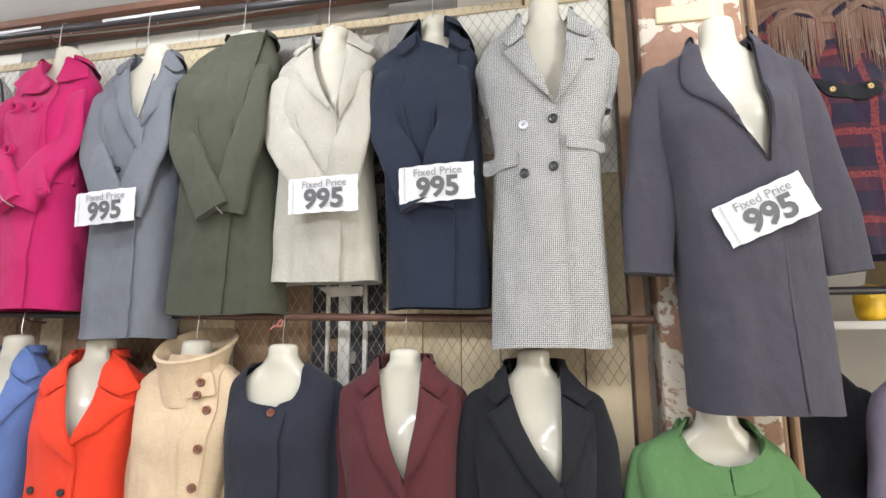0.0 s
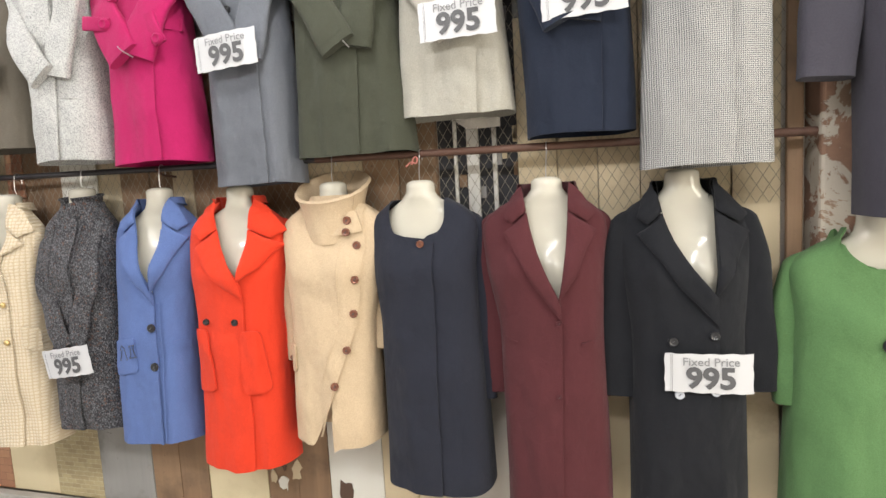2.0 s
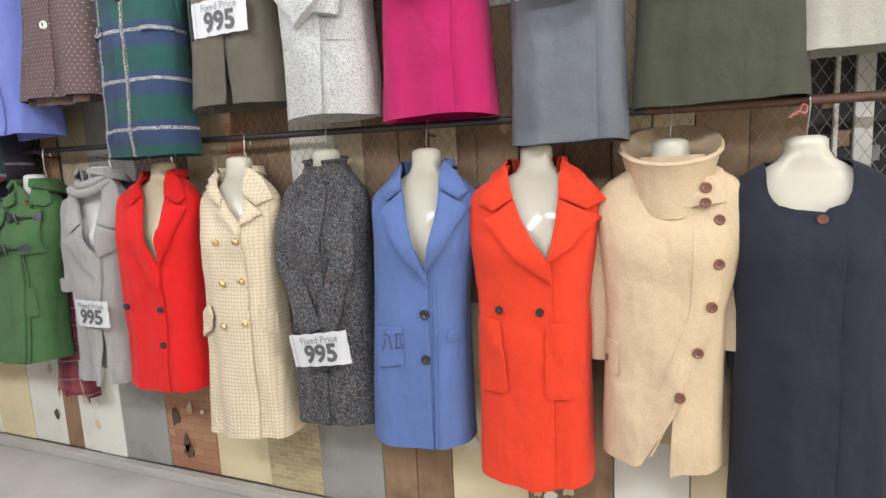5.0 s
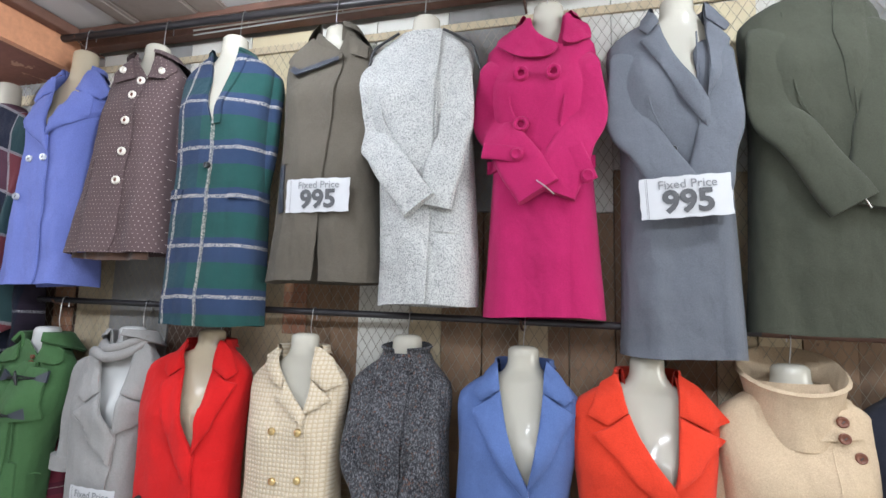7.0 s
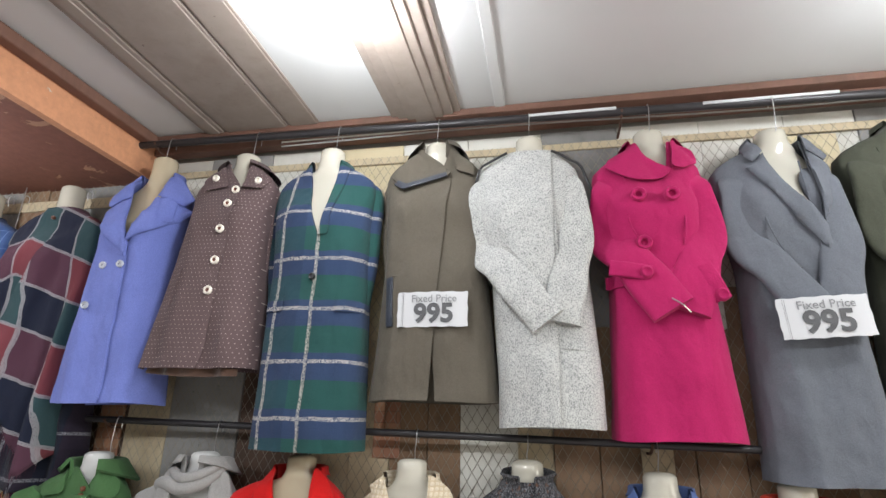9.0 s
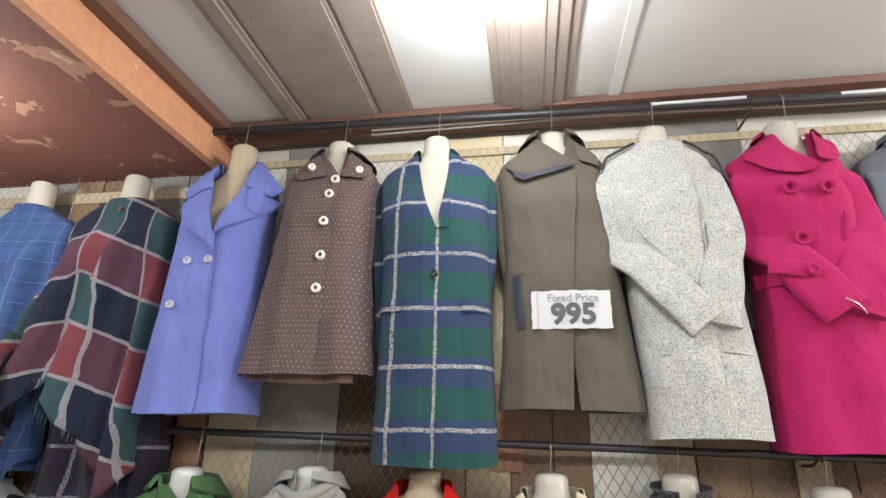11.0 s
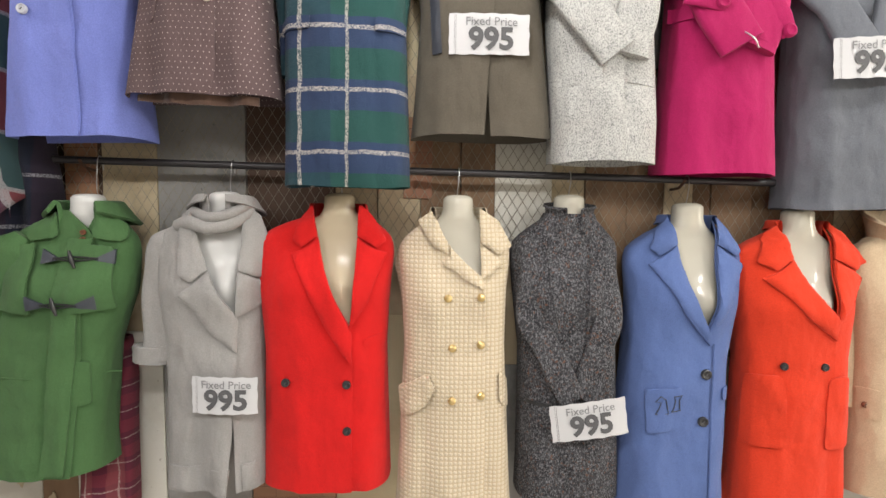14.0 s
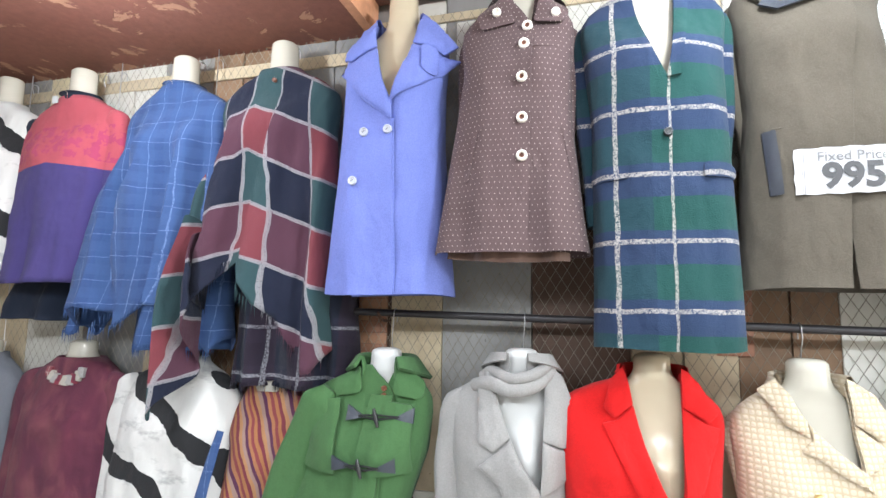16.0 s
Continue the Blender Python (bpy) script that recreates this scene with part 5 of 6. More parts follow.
# white flecked coat
f = Form(-2.328, (-2.535, -2.155), (-2.45, -2.122), 2.575, 1.61, UPY, 0.95, 0.11, 0.105, 0.004, 8)
dressed(f, 2.632, UP)
e = closed(-2.255, -2.262, 0.035, f)
t = coat("tweed_coat", f, C["white_tweed"], e, "white flecked tweed coat with black piping and folded sleeves", group="coats in the upper row", top=0.0)
crossed(f, t, C["white_tweed"], -2.265, 1.935, 2.48, elbow=0.028)
for s in (-1, 1):
    part("piping", tube([(f.neck + s * (0.08 + 0.125 * k), f.front(f.neck + s * (0.08 + 0.125 * k), 2.56 - 0.075 * k - 0.1 * max(0, k - 0.8), 0.014), 2.568 - 0.062 * k - 0.35 * max(0, k - 0.8)) for k in np.linspace(0, 1.15, 12)], 0.005, seg=8), M["black_plastic"], t, "black piping")
    part("pocket", patch(f, rounded([(-2.285 + s * 0.14, 1.84), (-2.285 + s * 0.045, 1.85), (-2.285 + s * 0.045, 1.845), (-2.285 + s * 0.14, 1.835)], 0.002), 0.006), C["white_tweed"], t)
placket_seam(f, t, C["white_tweed"], [(-2.258, 2.52), (-2.262, 1.62)])
placket_seam(f, t, C["white_tweed"], [(-2.318, 2.52), (-2.322, 1.62)], 0.002)

settle(-0.017, 0.0, 0.004)

# brown coat
f = Form(-2.695, (-2.89, -2.52), (-2.905, -2.465), 2.59, 1.68, UPY, 0.92, 0.112, 0.105, 0.004, 9)
dressed(f, 2.632, UP)
e = [(f.zh - 0.1, -2.69, -2.655), (1.85, -2.675, -2.675), (1.93, -2.672, -2.705), (2.238, -2.648, -2.68), (2.44, -2.63, -2.665), (2.52, -2.65, -2.665), (2.6, -2.74, -2.64), (2.7, -2.76, -2.63)]
t = coat("overcoat", f, C["brown"], e, "olive-brown wool coat with leather trim and a split hem", group="coats in the upper row")
part("collar_leaf", patch(f, rounded([(-2.77, 2.59), (-2.865, 2.50), (-2.80, 2.425), (-2.635, 2.475), (-2.63, 2.50), (-2.72, 2.54)], 0.012), 0.022), C["brown"], t)
part("collar_trim", patch(f, [(-2.84, 2.452), (-2.80, 2.422), (-2.64, 2.47), (-2.645, 2.488), (-2.79, 2.447), (-2.825, 2.468)], 0.027), M["leather"], t, "dark leather trim")
part("collar_leaf", patch(f, rounded([(-2.625, 2.595), (-2.55, 2.54), (-2.545, 2.48), (-2.61, 2.50)], 0.012), 0.02), C["brown"], t)
part("collar", band(f, 0.05, 0.05, -0.02, 0.066, 0.6), C["brown"], t)
part("pocket_trim", patch(f, rounded([(-2.85, 2.09), (-2.822, 2.092), (-2.812, 1.92), (-2.84, 1.918)], 0.004), 0.009), M["leather"], t, "dark leather pocket edge")
for s in (-1, 1):
    hanging(f, t, C["brown"], s, 2.50, 0.52, -0.055, 0.07, 0.05, 0.04)
part("waist_seam", tube([(x, f.front(x, 2.095, 0.003), 2.095) for x in np.linspace(-2.83, -2.66, 10)], 0.0025, seg=6), C["brown"], t)
placket_seam(f, t, C["brown"], [(-2.632, 2.45), (-2.648, 2.238), (-2.672, 1.95), (-2.688, 1.70)])
price_card(f, -2.675, 1.97, 0, "the brown coat", out=0.02)

settle(-0.002, 0.012, 0.010, 1.008)

# green tartan coat
f = Form(-3.12, (-3.325, -2.92), (-3.30, -2.91), 2.585, 1.52, UPY, 0.96, 0.118, 0.11, 0.003, 10)
dressed(f, 2.66, UP)
e = vee(f, -3.092, 2.26, 0.066)
t = coat("tartan_coat", f, C["plaid"], e, "green and navy tartan wool coat with a collarless V neck", group="coats in the upper row")
for s, k in ((-1, 0), (1, 1)):
    inn = [(interp_edges(e, z)[k], z) for z in np.linspace(2.265, 2.59, 8)]
    part("facing", patch(f, inn + [(f.neck + s * 0.105, 2.575), (interp_edges(e, 2.27)[k] + s * 0.035, 2.27)], 0.009), C["plaid"], t)
part("collar", band(f, 0.02, 0.03, -0.02, 0.066, 0.8), C["plaid"], t)
button(f, t, -3.097, 2.106, M["black_plastic"], 0.012, 0.008)
flap(f, t, C["plaid"], -3.30, -3.20, 2.025, 1.985, -0.005)
flap(f, t, C["plaid"], -3.01, -2.92, 2.02, 1.98, 0.0)
placket_seam(f, t, C["plaid"], [(-3.092, 2.25), (-3.092, 1.53)], 0.003)
for s in (-1, 1):
    hanging(f, t, C["plaid"], s, 2.49, 0.62, -0.05, 0.07, 0.055, 0.03)

settle(0.005, -0.046, -0.010, 0.965)

# dotted brown coat
f = Form(-3.50, (-3.70, -3.345), (-3.775, -3.305), 2.61, 1.79, UPY, 0.92, 0.118, 0.125, 0.007, 11)
dressed(f, 2.672, UP)
e = [(f.zh - 0.1, -3.50, -3.52), (1.88, -3.475, -3.51), (2.45, -3.465, -3.50), (2.52, -3.475, -3.47), (2.60, -3.53, -3.46), (2.7, -3.55, -3.45)]
t = coat("dotted_coat", f, C["dots"], e, "dark brown wool coat with white pin dots and ring buttons", group="coats in the upper row")
for s in (-1, 1):
    part("collar_leaf", patch(f, rounded([(f.neck + s * 0.06, 2.62), (f.neck + s * 0.145, 2.56), (f.neck + s * 0.125, 2.50), (f.neck + s * 0.025 + 0.012, 2.51)], 0.016), 0.018), C["dots"], t)
part("collar", band(f, 0.03, 0.06, -0.03, 0.068, 0.6), C["dots"], t)
for x, z in ((-3.48, 2.495), (-3.487, 2.424), (-3.492, 2.313), (-3.491, 2.187), (-3.49, 2.068)):
    button(f, t, x, z, M["pearl"], 0.0165, 0.006, True, 0.015)
    button(f, t, x, z, M["brown_horn"], 0.007, 0.005, False, 0.015)
for x, z in ((-3.575, 2.55), (-3.395, 2.535)):
    button(f, t, x, z, M["pearl"], 0.014, 0.005, True, 0.026)
part("yoke_seam", tube([(x, f.front(x, 2.415, 0.001), 2.415) for x in np.linspace(-3.67, -3.35, 14)], 0.003, seg=6), C["dots"], t)
part("lining", patch(f, [(-3.72, 1.795), (-3.36, 1.79), (-3.36, 1.765), (-3.55, 1.76), (-3.72, 1.775)], -0.035, -0.04), C["lining"], t)
for s in (-1, 1):
    hanging(f, t, C["dots"], s, 2.51, 0.5, -0.05, 0.07, 0.05, 0.04)
    part("pocket_welt", patch(f, rounded([(f.neck + s * 0.12, 2.16), (f.neck + s * 0.135, 2.16), (f.neck + s * 0.165, 2.0), (f.neck + s * 0.15, 2.0)], 0.004), 0.007), C["dots"], t)

settle(0.017, -0.048, -0.016, 0.965)

# periwinkle coat
f = Form(-3.898, (-4.095, -3.735), (-4.13, -3.705), 2.57, 1.66, UPY, 0.92, 0.122, 0.11, 0.006, 12)
dressed(f, 2.675, UP, "mannequin_yellowish", "yellowish cream headless mannequin torso hung on the pipe")
e = vee(f, -3.882, 2.265, 0.085, xb=-3.855)
t = coat("double_breasted_coat", f, C["peri"], e, "periwinkle blue wool coat with wide storm lapels", group="coats in the upper row")
lapels(f, t, C["peri"], e, 2.265, 2.415, 0.135, 0.085, 0.0, zl=2.205)
part("collar", band(f, 0.04, 0.02, 0.004, 0.070, 1.2), C["peri"], t)
part("storm_flap", patch(f, rounded([(-3.80, 2.47), (-3.745, 2.45), (-3.75, 2.35), (-3.79, 2.37)], 0.02), 0.028), C["peri"], t)
for x, z in ((-3.974, 2.175), (-3.890, 2.175), (-4.002, 2.015)):
    button(f, t, x, z, M["clear_grey"], 0.0145, 0.006)
part("buttonhole", tube([(-3.905, f.front(-3.905, 2.02, 0.003), 2.02), (-3.88, f.front(-3.88, 2.02, 0.003), 2.02)], 0.002, seg=6), M["black_plastic"], t)
placket_seam(f, t, C["peri"], [(-3.876, 2.21), (-3.857, 1.67)])
settle(-0.002, -0.015, 0.001, 0.99)


def fringe(form, thing_, mat, x0, x1, z, n, drop=0.035, name="fringe", wide=0.0018):
    """Loose threads along a hem."""
    verts, faces = [], []
    for i in range(n):
        x = x0 + (x1 - x0) * (i + random.random() * 0.6) / n
        zz = z(x)
        y = form.front(x, zz, 0.001)
        d, sx = drop * (0.6 + 0.7 * random.random()), 0.012 * (random.random() - 0.5)
        b = len(verts)
        verts += [(x - wide, y, zz + 0.01), (x + wide, y, zz + 0.01), (x, y - 0.003, zz + 0.01), (x + sx, y - 0.002, zz - d)]
        faces += [(b, b + 1, b + 3), (b + 1, b + 2, b + 3), (b + 2, b, b + 3)]
    me = bpy.data.meshes.new(name)
    me.from_pydata([Vector(v) - BASE[thing_.name] for v in verts], [], faces)
    me.materials.append(mat)
    ob = new(name, me)
    ob.parent = thing_
    ob["kind"] = "stuff"
    return ob


NET = (1.775, lambda x: 2.61, 0.01)


def poncho(neck, zn, zt, half, zh, mat, label, points, seed, fold=0.02, sh=0.25, y=UPY, group="", name="poncho", left=0.0):
    """A wide draped wrap whose hem falls in points: (place along the width, drop)."""
    g = Form(neck, (neck - sh, neck + sh), (neck - half - left, neck + half - left * 0.3), zt, zh, y, 1.05, 0.105, 0.13, fold, seed, 0.078, fexp=0.55, crease=0.003)
    neck, half = neck - left * 0.65, half + left * 0.35
    xs, ds = [neck - half * 1.2] + [neck + half * p for p, _ in points] + [neck + half * 1.2], [0] + [d for _, d in points] + [0]

    def hem(x):
        return float(np.interp(x, xs, ds)) + 0.02 * math.sin(x * 40 + seed)
    th = coat(name, g, mat, None, label, "poncho", group, 0.012, hem, 0.005, 0.004, 60)
    fringe(g, th, mat, neck - half * 0.97, neck + half * 0.97, lambda x: g.zh + hem(x), 110)
    return g, th


g, t = poncho(-4.355, 2.58, 2.475, 0.295, 1.62, C["poncho"], "dark tartan fringed poncho with red and white bands", ((-0.95, -0.30), (-0.6, -0.10), (-0.45, -0.02), (-0.1, 0.13), (0.2, 0.12), (0.45, -0.04), (0.9, -0.22)), 21, 0.044, 0.235, UPY + 0.02, "wraps under the low slab", left=0.09)
dressed(g, 2.585, NET, label="glossy cream headless mannequin torso hung on the wire netting")
button(g, t, -4.345, 2.43, M["brown_horn"], 0.008)
# added near-black tartan layer behind it, darkened for the poncho's shaded inside
f2 = Form(-4.32, (-4.5, -4.15), (-4.50, -4.02), 2.40, 1.36, UPY + 0.05, 1.0, 0.07, 0.07, 0.02, 22)
t2 = coat("poncho", f2, C["poncho_shade"], None, "added near-black tartan layer for the shaded inside of the poncho", "poncho", "wraps under the low slab")
fringe(f2, t2, C["poncho_shade"], -4.5, -4.02, lambda x: 1.365, 70)
part("tail", patch(g, rounded([(-4.63, 1.95), (-4.53, 1.85), (-4.50, 1.62), (-4.575, 1.40), (-4.665, 1.24), (-4.67, 1.45)], 0.02), 0.03), C["poncho"], t)
g, t = poncho(-4.80, 2.578, 2.46, 0.32, 1.58, C["bluep"], "blue checked fringed poncho on a torso", ((-0.9, -0.06), (-0.45, 0.06), (-0.1, -0.05), (0.4, 0.10), (0.9, -0.10)), 23, 0.038, 0.235, UPY + 0.02, "wraps under the low slab", left=0.09)
dressed(g, 2.582, NET, label="glossy cream headless mannequin torso hung on the wire netting")
part("neckband", band(g, 0.018, 0.0, 0, 0.064, 0.02), C["bluep"], t)
f2 = Form(-4.72, (-4.9, -4.55), (-4.92, -4.54), 2.38, 1.47, UPY + 0.05, 1.0, 0.09, 0.10, 0.02, 24)
t2 = coat("poncho", f2, C["bluep"], None, "blue checked wrap hanging beneath the poncho", "poncho", "wraps under the low slab")
fringe(f2, t2, C["bluep"], -4.9, -4.55, lambda x: 1.475, 60)
f = Form(-5.30, (-5.55, -5.06), (-5.50, -5.11), 2.46, 1.70, UPY, 1.05, 0.11, 0.12, 0.014, 25, 0.09)
dressed(f, 2.58, NET, label="glossy cream headless mannequin torso hung on the wire netting")
t = coat("sweater", f, C["sweater"], None, "red and navy knitted pullover with a faded print", "sweater", top=0.005)
for s in (-1, 1):
    hanging(f, t, C["navy"] if s < 0 else C["sweater"], s, 2.36, 0.62, 0.0, 0.085, 0.055)
part("neckband", band(f, 0.02, 0.0, 0, 0.064, 0.02), C["navy"], t)
part("size_tag", box(-5.36, -5.33, f.front(-5.34, 2.44, 0.02), f.front(-5.34, 2.44, 0.018), 2.43, 2.46), M["paper"], t, smooth=False)
f = Form(-5.72, (-5.95, -5.50), (-5.95, -5.5), 2.46, 1.75, UPY, 1.0, 0.11, 0.12, 0.012, 26)
dressed(f, 2.59, NET, label="glossy cream headless mannequin torso hung on the wire netting")
coat("sweater", f, C["bw"], None, "grey and black patterned pullover on a torso", "sweater")
f = Form(-5.35, (-5.55, -5.15), (-5.6, -5.25), 1.90, 1.56, UPY + 0.07, 1.0, 0.08, 0.09, 0.016, 27)
coat("sweater", f, C["navy"], None, "dark pullover hanging behind the red one", "sweater")

settle(-0.028)

# lower row ------------------------------------------------------------------
# green swing coat
f = Form(0.449, (0.225, 0.625), (0.205, 0.605), 1.225, 0.36, LOY - 0.02, 0.98, 0.12, 0.125, 0.005, 31)
torso(f, 1.31, M["mannequin"], "glossy cream headless mannequin torso hung on the pillar")
hook(0.449, 1.31, (1.735, low_z(0.449), 0.004))
e = [(f.zh - 0.1, 0.40, 0.43), (0.56, 0.428, 0.435), (0.62, 0.43, 0.395), (1.09, 0.47, 0.43), (1.105, 0.42, 0.48), (1.13, 0.37, 0.525), (1.18, 0.345, 0.545), (1.235, 0.335, 0.555), (1.35, 0.33, 0.56)]
t = coat("swing_coat", f, C["green"], e, "bright green wool swing coat with one large button", group="coats in the lower row")
thicken(part("collar", roll_collar(f, 0.100, 0.078, 1.122, 1.25, 0.034, 0.02), C["green"], t), 0.007)
button(f, t, 0.427, 0.94, M["black_plastic"], 0.023, 0.008)
placket_seam(f, t, C["green"], [(0.468, 1.09), (0.432, 0.62), (0.405, 0.40)])
hanging(f, t, C["green"], -1, 1.15, 0.42, -0.02, 0.06, 0.07, 0.03, 0.01)
hanging(f, t, C["green"], 1, 1.15, 0.41, 0.11, 0.055, 0.068, 0.0, 0.0)

settle(0.010, 0.015, -0.009, 1.01, 0.95)

# black coat
f = Form(-0.058, (-0.255, 0.13), (-0.225, 0.115), 1.375, 0.28, LOY, 0.94, 0.118, 0.11, 0.005, 32)
dressed(f, 1.442, LO)
e = vee(f, 0.014, 1.07, 0.088, curve=0.03)
t = coat("overcoat", f, C["black"], e, "black wool double-breasted overcoat with hanging sleeves", group="coats in the lower row")
lapels(f, t, C["black"], e, 1.07, 1.255, 0.078, 0.055, 0.0, "notch", zl=0.985)
part("collar", band(f, 0.04, 0.02, 0.004, 0.070, 1.2), C["black"], t)
for x, z in ((-0.108, 0.939), (0.004, 0.958), (-0.093, 0.781), (0.004, 0.795)):
    button(f, t, x, z, M["clear_grey"] if z < 0.9 else M["black_plastic"], 0.0135)
hanging(f, t, C["black"], -1, 1.29, 0.55, 0.02, 0.08, 0.06)
hanging(f, t, C["black"], 1, 1.29, 0.52, 0.02, 0.08, 0.06)
price_card(f, -0.017, 0.852, 0, "the black coat", out=0.022)

settle(0.004, 0.014, -0.012, 1.01, 0.95)

# maroon coat
f = Form(-0.475, (-0.69, -0.29), (-0.635, -0.292), 1.395, 0.32, LOY, 0.93, 0.118, 0.11, 0.005, 33)
dressed(f, 1.448, LO)
e = vee(f, -0.437, 1.06, 0.078, xb=-0.452)
t = coat("overcoat", f, C["maroon"], e, "maroon wool overcoat with notched lapels on a torso", group="coats in the lower row")
lapels(f, t, C["maroon"], e, 1.06, 1.28, 0.075, 0.05, 0.0, zl=1.005)
part("collar", band(f, 0.04, 0.02, 0.004, 0.070, 1.2), C["maroon"], t)
button(f, t, -0.442, 0.995, C["maroon"], 0.010)
button(f, t, -0.448, 0.76, C["maroon"], 0.008)
placket_seam(f, t, C["maroon"], [(-0.438, 0.99), (-0.452, 0.34)], 0.005)
for s in (-1, 1):
    hanging(f, t, C["maroon"], s, 1.31, 0.58, -0.035, 0.075, 0.055, 0.03)
    part("pocket_welt", patch(f, rounded([(f.neck + s * 0.10, 0.93), (f.neck + s * 0.155, 0.945), (f.neck + s * 0.155, 0.935), (f.neck + s * 0.10, 0.92)], 0.003), 0.006), C["maroon"], t)

settle(0.008, 0.0, -0.012, 1.0, 0.95)

# dark collarless coat
f = Form(-0.90, (-1.09, -0.70), (-1.065, -0.68), 1.395, 0.385, LOY, 0.95, 0.115, 0.11, 0.004, 34)
dressed(f, 1.452, LO)
e = scoop(f, -0.84, 1.268, 0.096)
t = coat("collarless_coat", f, C["ink_blue"], e, "dark ink-blue collarless wool coat with one red button", group="coats in the lower row", top=-0.005, rows=90)
button(f, t, -0.882, 1.242, M["brown_horn"], 0.0125)
placket_seam(f, t, C["ink_blue"], [(-0.838, 1.23), (-0.845, 0.40)], 0.003)
hanging(f, t, C["ink_blue"], 1, 1.31, 0.62, 0.0, 0.075, 0.055, 0.03)
hanging(f, t, C["ink_blue"], -1, 1.31, 0.5, -0.05, 0.07, 0.05, 0.04)

settle(0.0)

# beige funnel-neck coat
f = Form(-1.215, (-1.42, -1.015), (-1.405, -1.07), 1.41, 0.55, LOY, 0.90, 0.12, 0.11, 0.004, 35)
dressed(f, 1.475, LO)
e = [(f.zh - 0.1, -1.335, -1.195), (0.56, -1.295, -1.215), (0.72, -1.208, -1.208), (0.75, -1.195, -1.20), (0.80, -1.18, -1.215), (1.0, -1.105, -1.14), (1.25, -1.075, -1.11), (1.5, -1.10, -1.135)]
t = coat("funnel_coat", f, C["beige"], e, "beige wool coat with a tall funnel collar and slanting buttons", group="coats in the lower row", hem=lambda x: -0.03 * (1 if -1.30 < x < -1.2 else 0.4))
thicken(part("collar", band(f, 0.130, 0.0, 0, 0.092, 0.0, 0.115, 0.090, 1.392, 0.20, 0.95), C["beige"], t), 0.012)
part("collar_wing", patch(f, rounded([(-1.22, 1.345), (-1.10, 1.375), (-1.075, 1.30), (-1.21, 1.285)], 0.012), 0.02), C["beige"], t)
for x, z in ((-1.128, 1.34), (-1.130, 1.30), (-1.095, 1.253), (-1.097, 1.137), (-1.112, 1.018), (-1.145, 0.889), (-1.190, 0.764)):
    button(f, t, x, z, M["brown_horn"], 0.0145, 0.005, False, 0.026 if z > 1.28 else 0.013)
placket_seam(f, t, C["beige"], [(-1.075, 1.26), (-1.085, 1.15), (-1.105, 1.0), (-1.18, 0.80), (-1.265, 0.57)])
placket_seam(f, t, C["beige"], [(-1.155, 1.27), (-1.165, 1.0), (-1.24, 0.78), (-1.33, 0.57)], 0.002)
hanging(f, t, C["beige"], -1, 1.32, 0.50, -0.02, 0.07, 0.055, 0.02)
hanging(f, t, C["beige"], 1, 1.32, 0.45, -0.03, 0.07, 0.055, 0.03)
flap(f, t, C["beige"], -1.395, -1.355, 0.90, 0.80, 0.0)
button(f, t, -1.385, 0.845, M["brown_horn"], 0.010, 0.005, False, 0.012)

settle(-0.018, 0.0, -0.008, 1.0, 0.95)

# orange coat
f = Form(-1.622, (-1.85, -1.43), (-1.825, -1.455), 1.41, 0.42, LOY, 0.92, 0.122, 0.115, 0.006, 36)
dressed(f, 1.485, LO)
e = vee(f, -1.565, 1.135, 0.09, curve=0.03)
t = coat("overcoat", f, C["orange"], e, "orange-red wool coat with wide lapels and patch pockets", group="coats in the lower row")
lapels(f, t, C["orange"], e, 1.135, 1.262, 0.108, 0.10, 0.0, zl=1.07)
part("collar", band(f, 0.04, 0.02, 0.004, 0.070, 1.2), C["orange"], t)
for x in (-1.725, -1.597):
    button(f, t, x, 0.985, M["black_plastic"], 0.0125)
for a, b in ((-1.815, -1.70), (-1.58, -1.48)):
    part("patch_pocket", patch(f, rounded([(a, 0.95), (b - 0.025, 0.955), (b, 0.72), (a - 0.005, 0.71)], 0.025), 0.015), C["orange"], t)
placket_seam(f, t, C["orange"], [(-1.563, 1.06), (-1.565, 0.44)])
hanging(f, t, C["orange"], 1, 1.33, 0.5, -0.04, 0.07, 0.05, 0.04)

settle(0.004, -0.012, -0.004, 0.99, 0.95)

# blue coat
f = Form(-1.975, (-2.185, -1.80), (-2.21, -1.84), 1.42, 0.49, LOY, 0.93, 0.118, 0.11, 0.004, 37)
dressed(f, 1.495, LO)
e = vee(f, -1.945, 1.085, 0.08, curve=0.02)
t = coat("overcoat", f, C["blue"], e, "cornflower blue wool coat with chess pieces on the pocket", group="coats in the lower row")
lapels(f, t, C["blue"], e, 1.085, 1.30, 0.085, 0.055, 0.0, zl=1.045)
part("collar", band(f, 0.04, 0.02, 0.004, 0.070, 1.2), C["blue"], t)
button(f, t, -1.955, 0.955, M["black_plastic"], 0.0165, 0.006)
button(f, t, -1.958, 0.80, M["black_plastic"], 0.0165, 0.006)
part("patch_pocket", patch(f, rounded([(-2.145, 0.90), (-2.035, 0.915), (-2.035, 0.78), (-2.14, 0.76)], 0.012), 0.013), C["blue"], t)
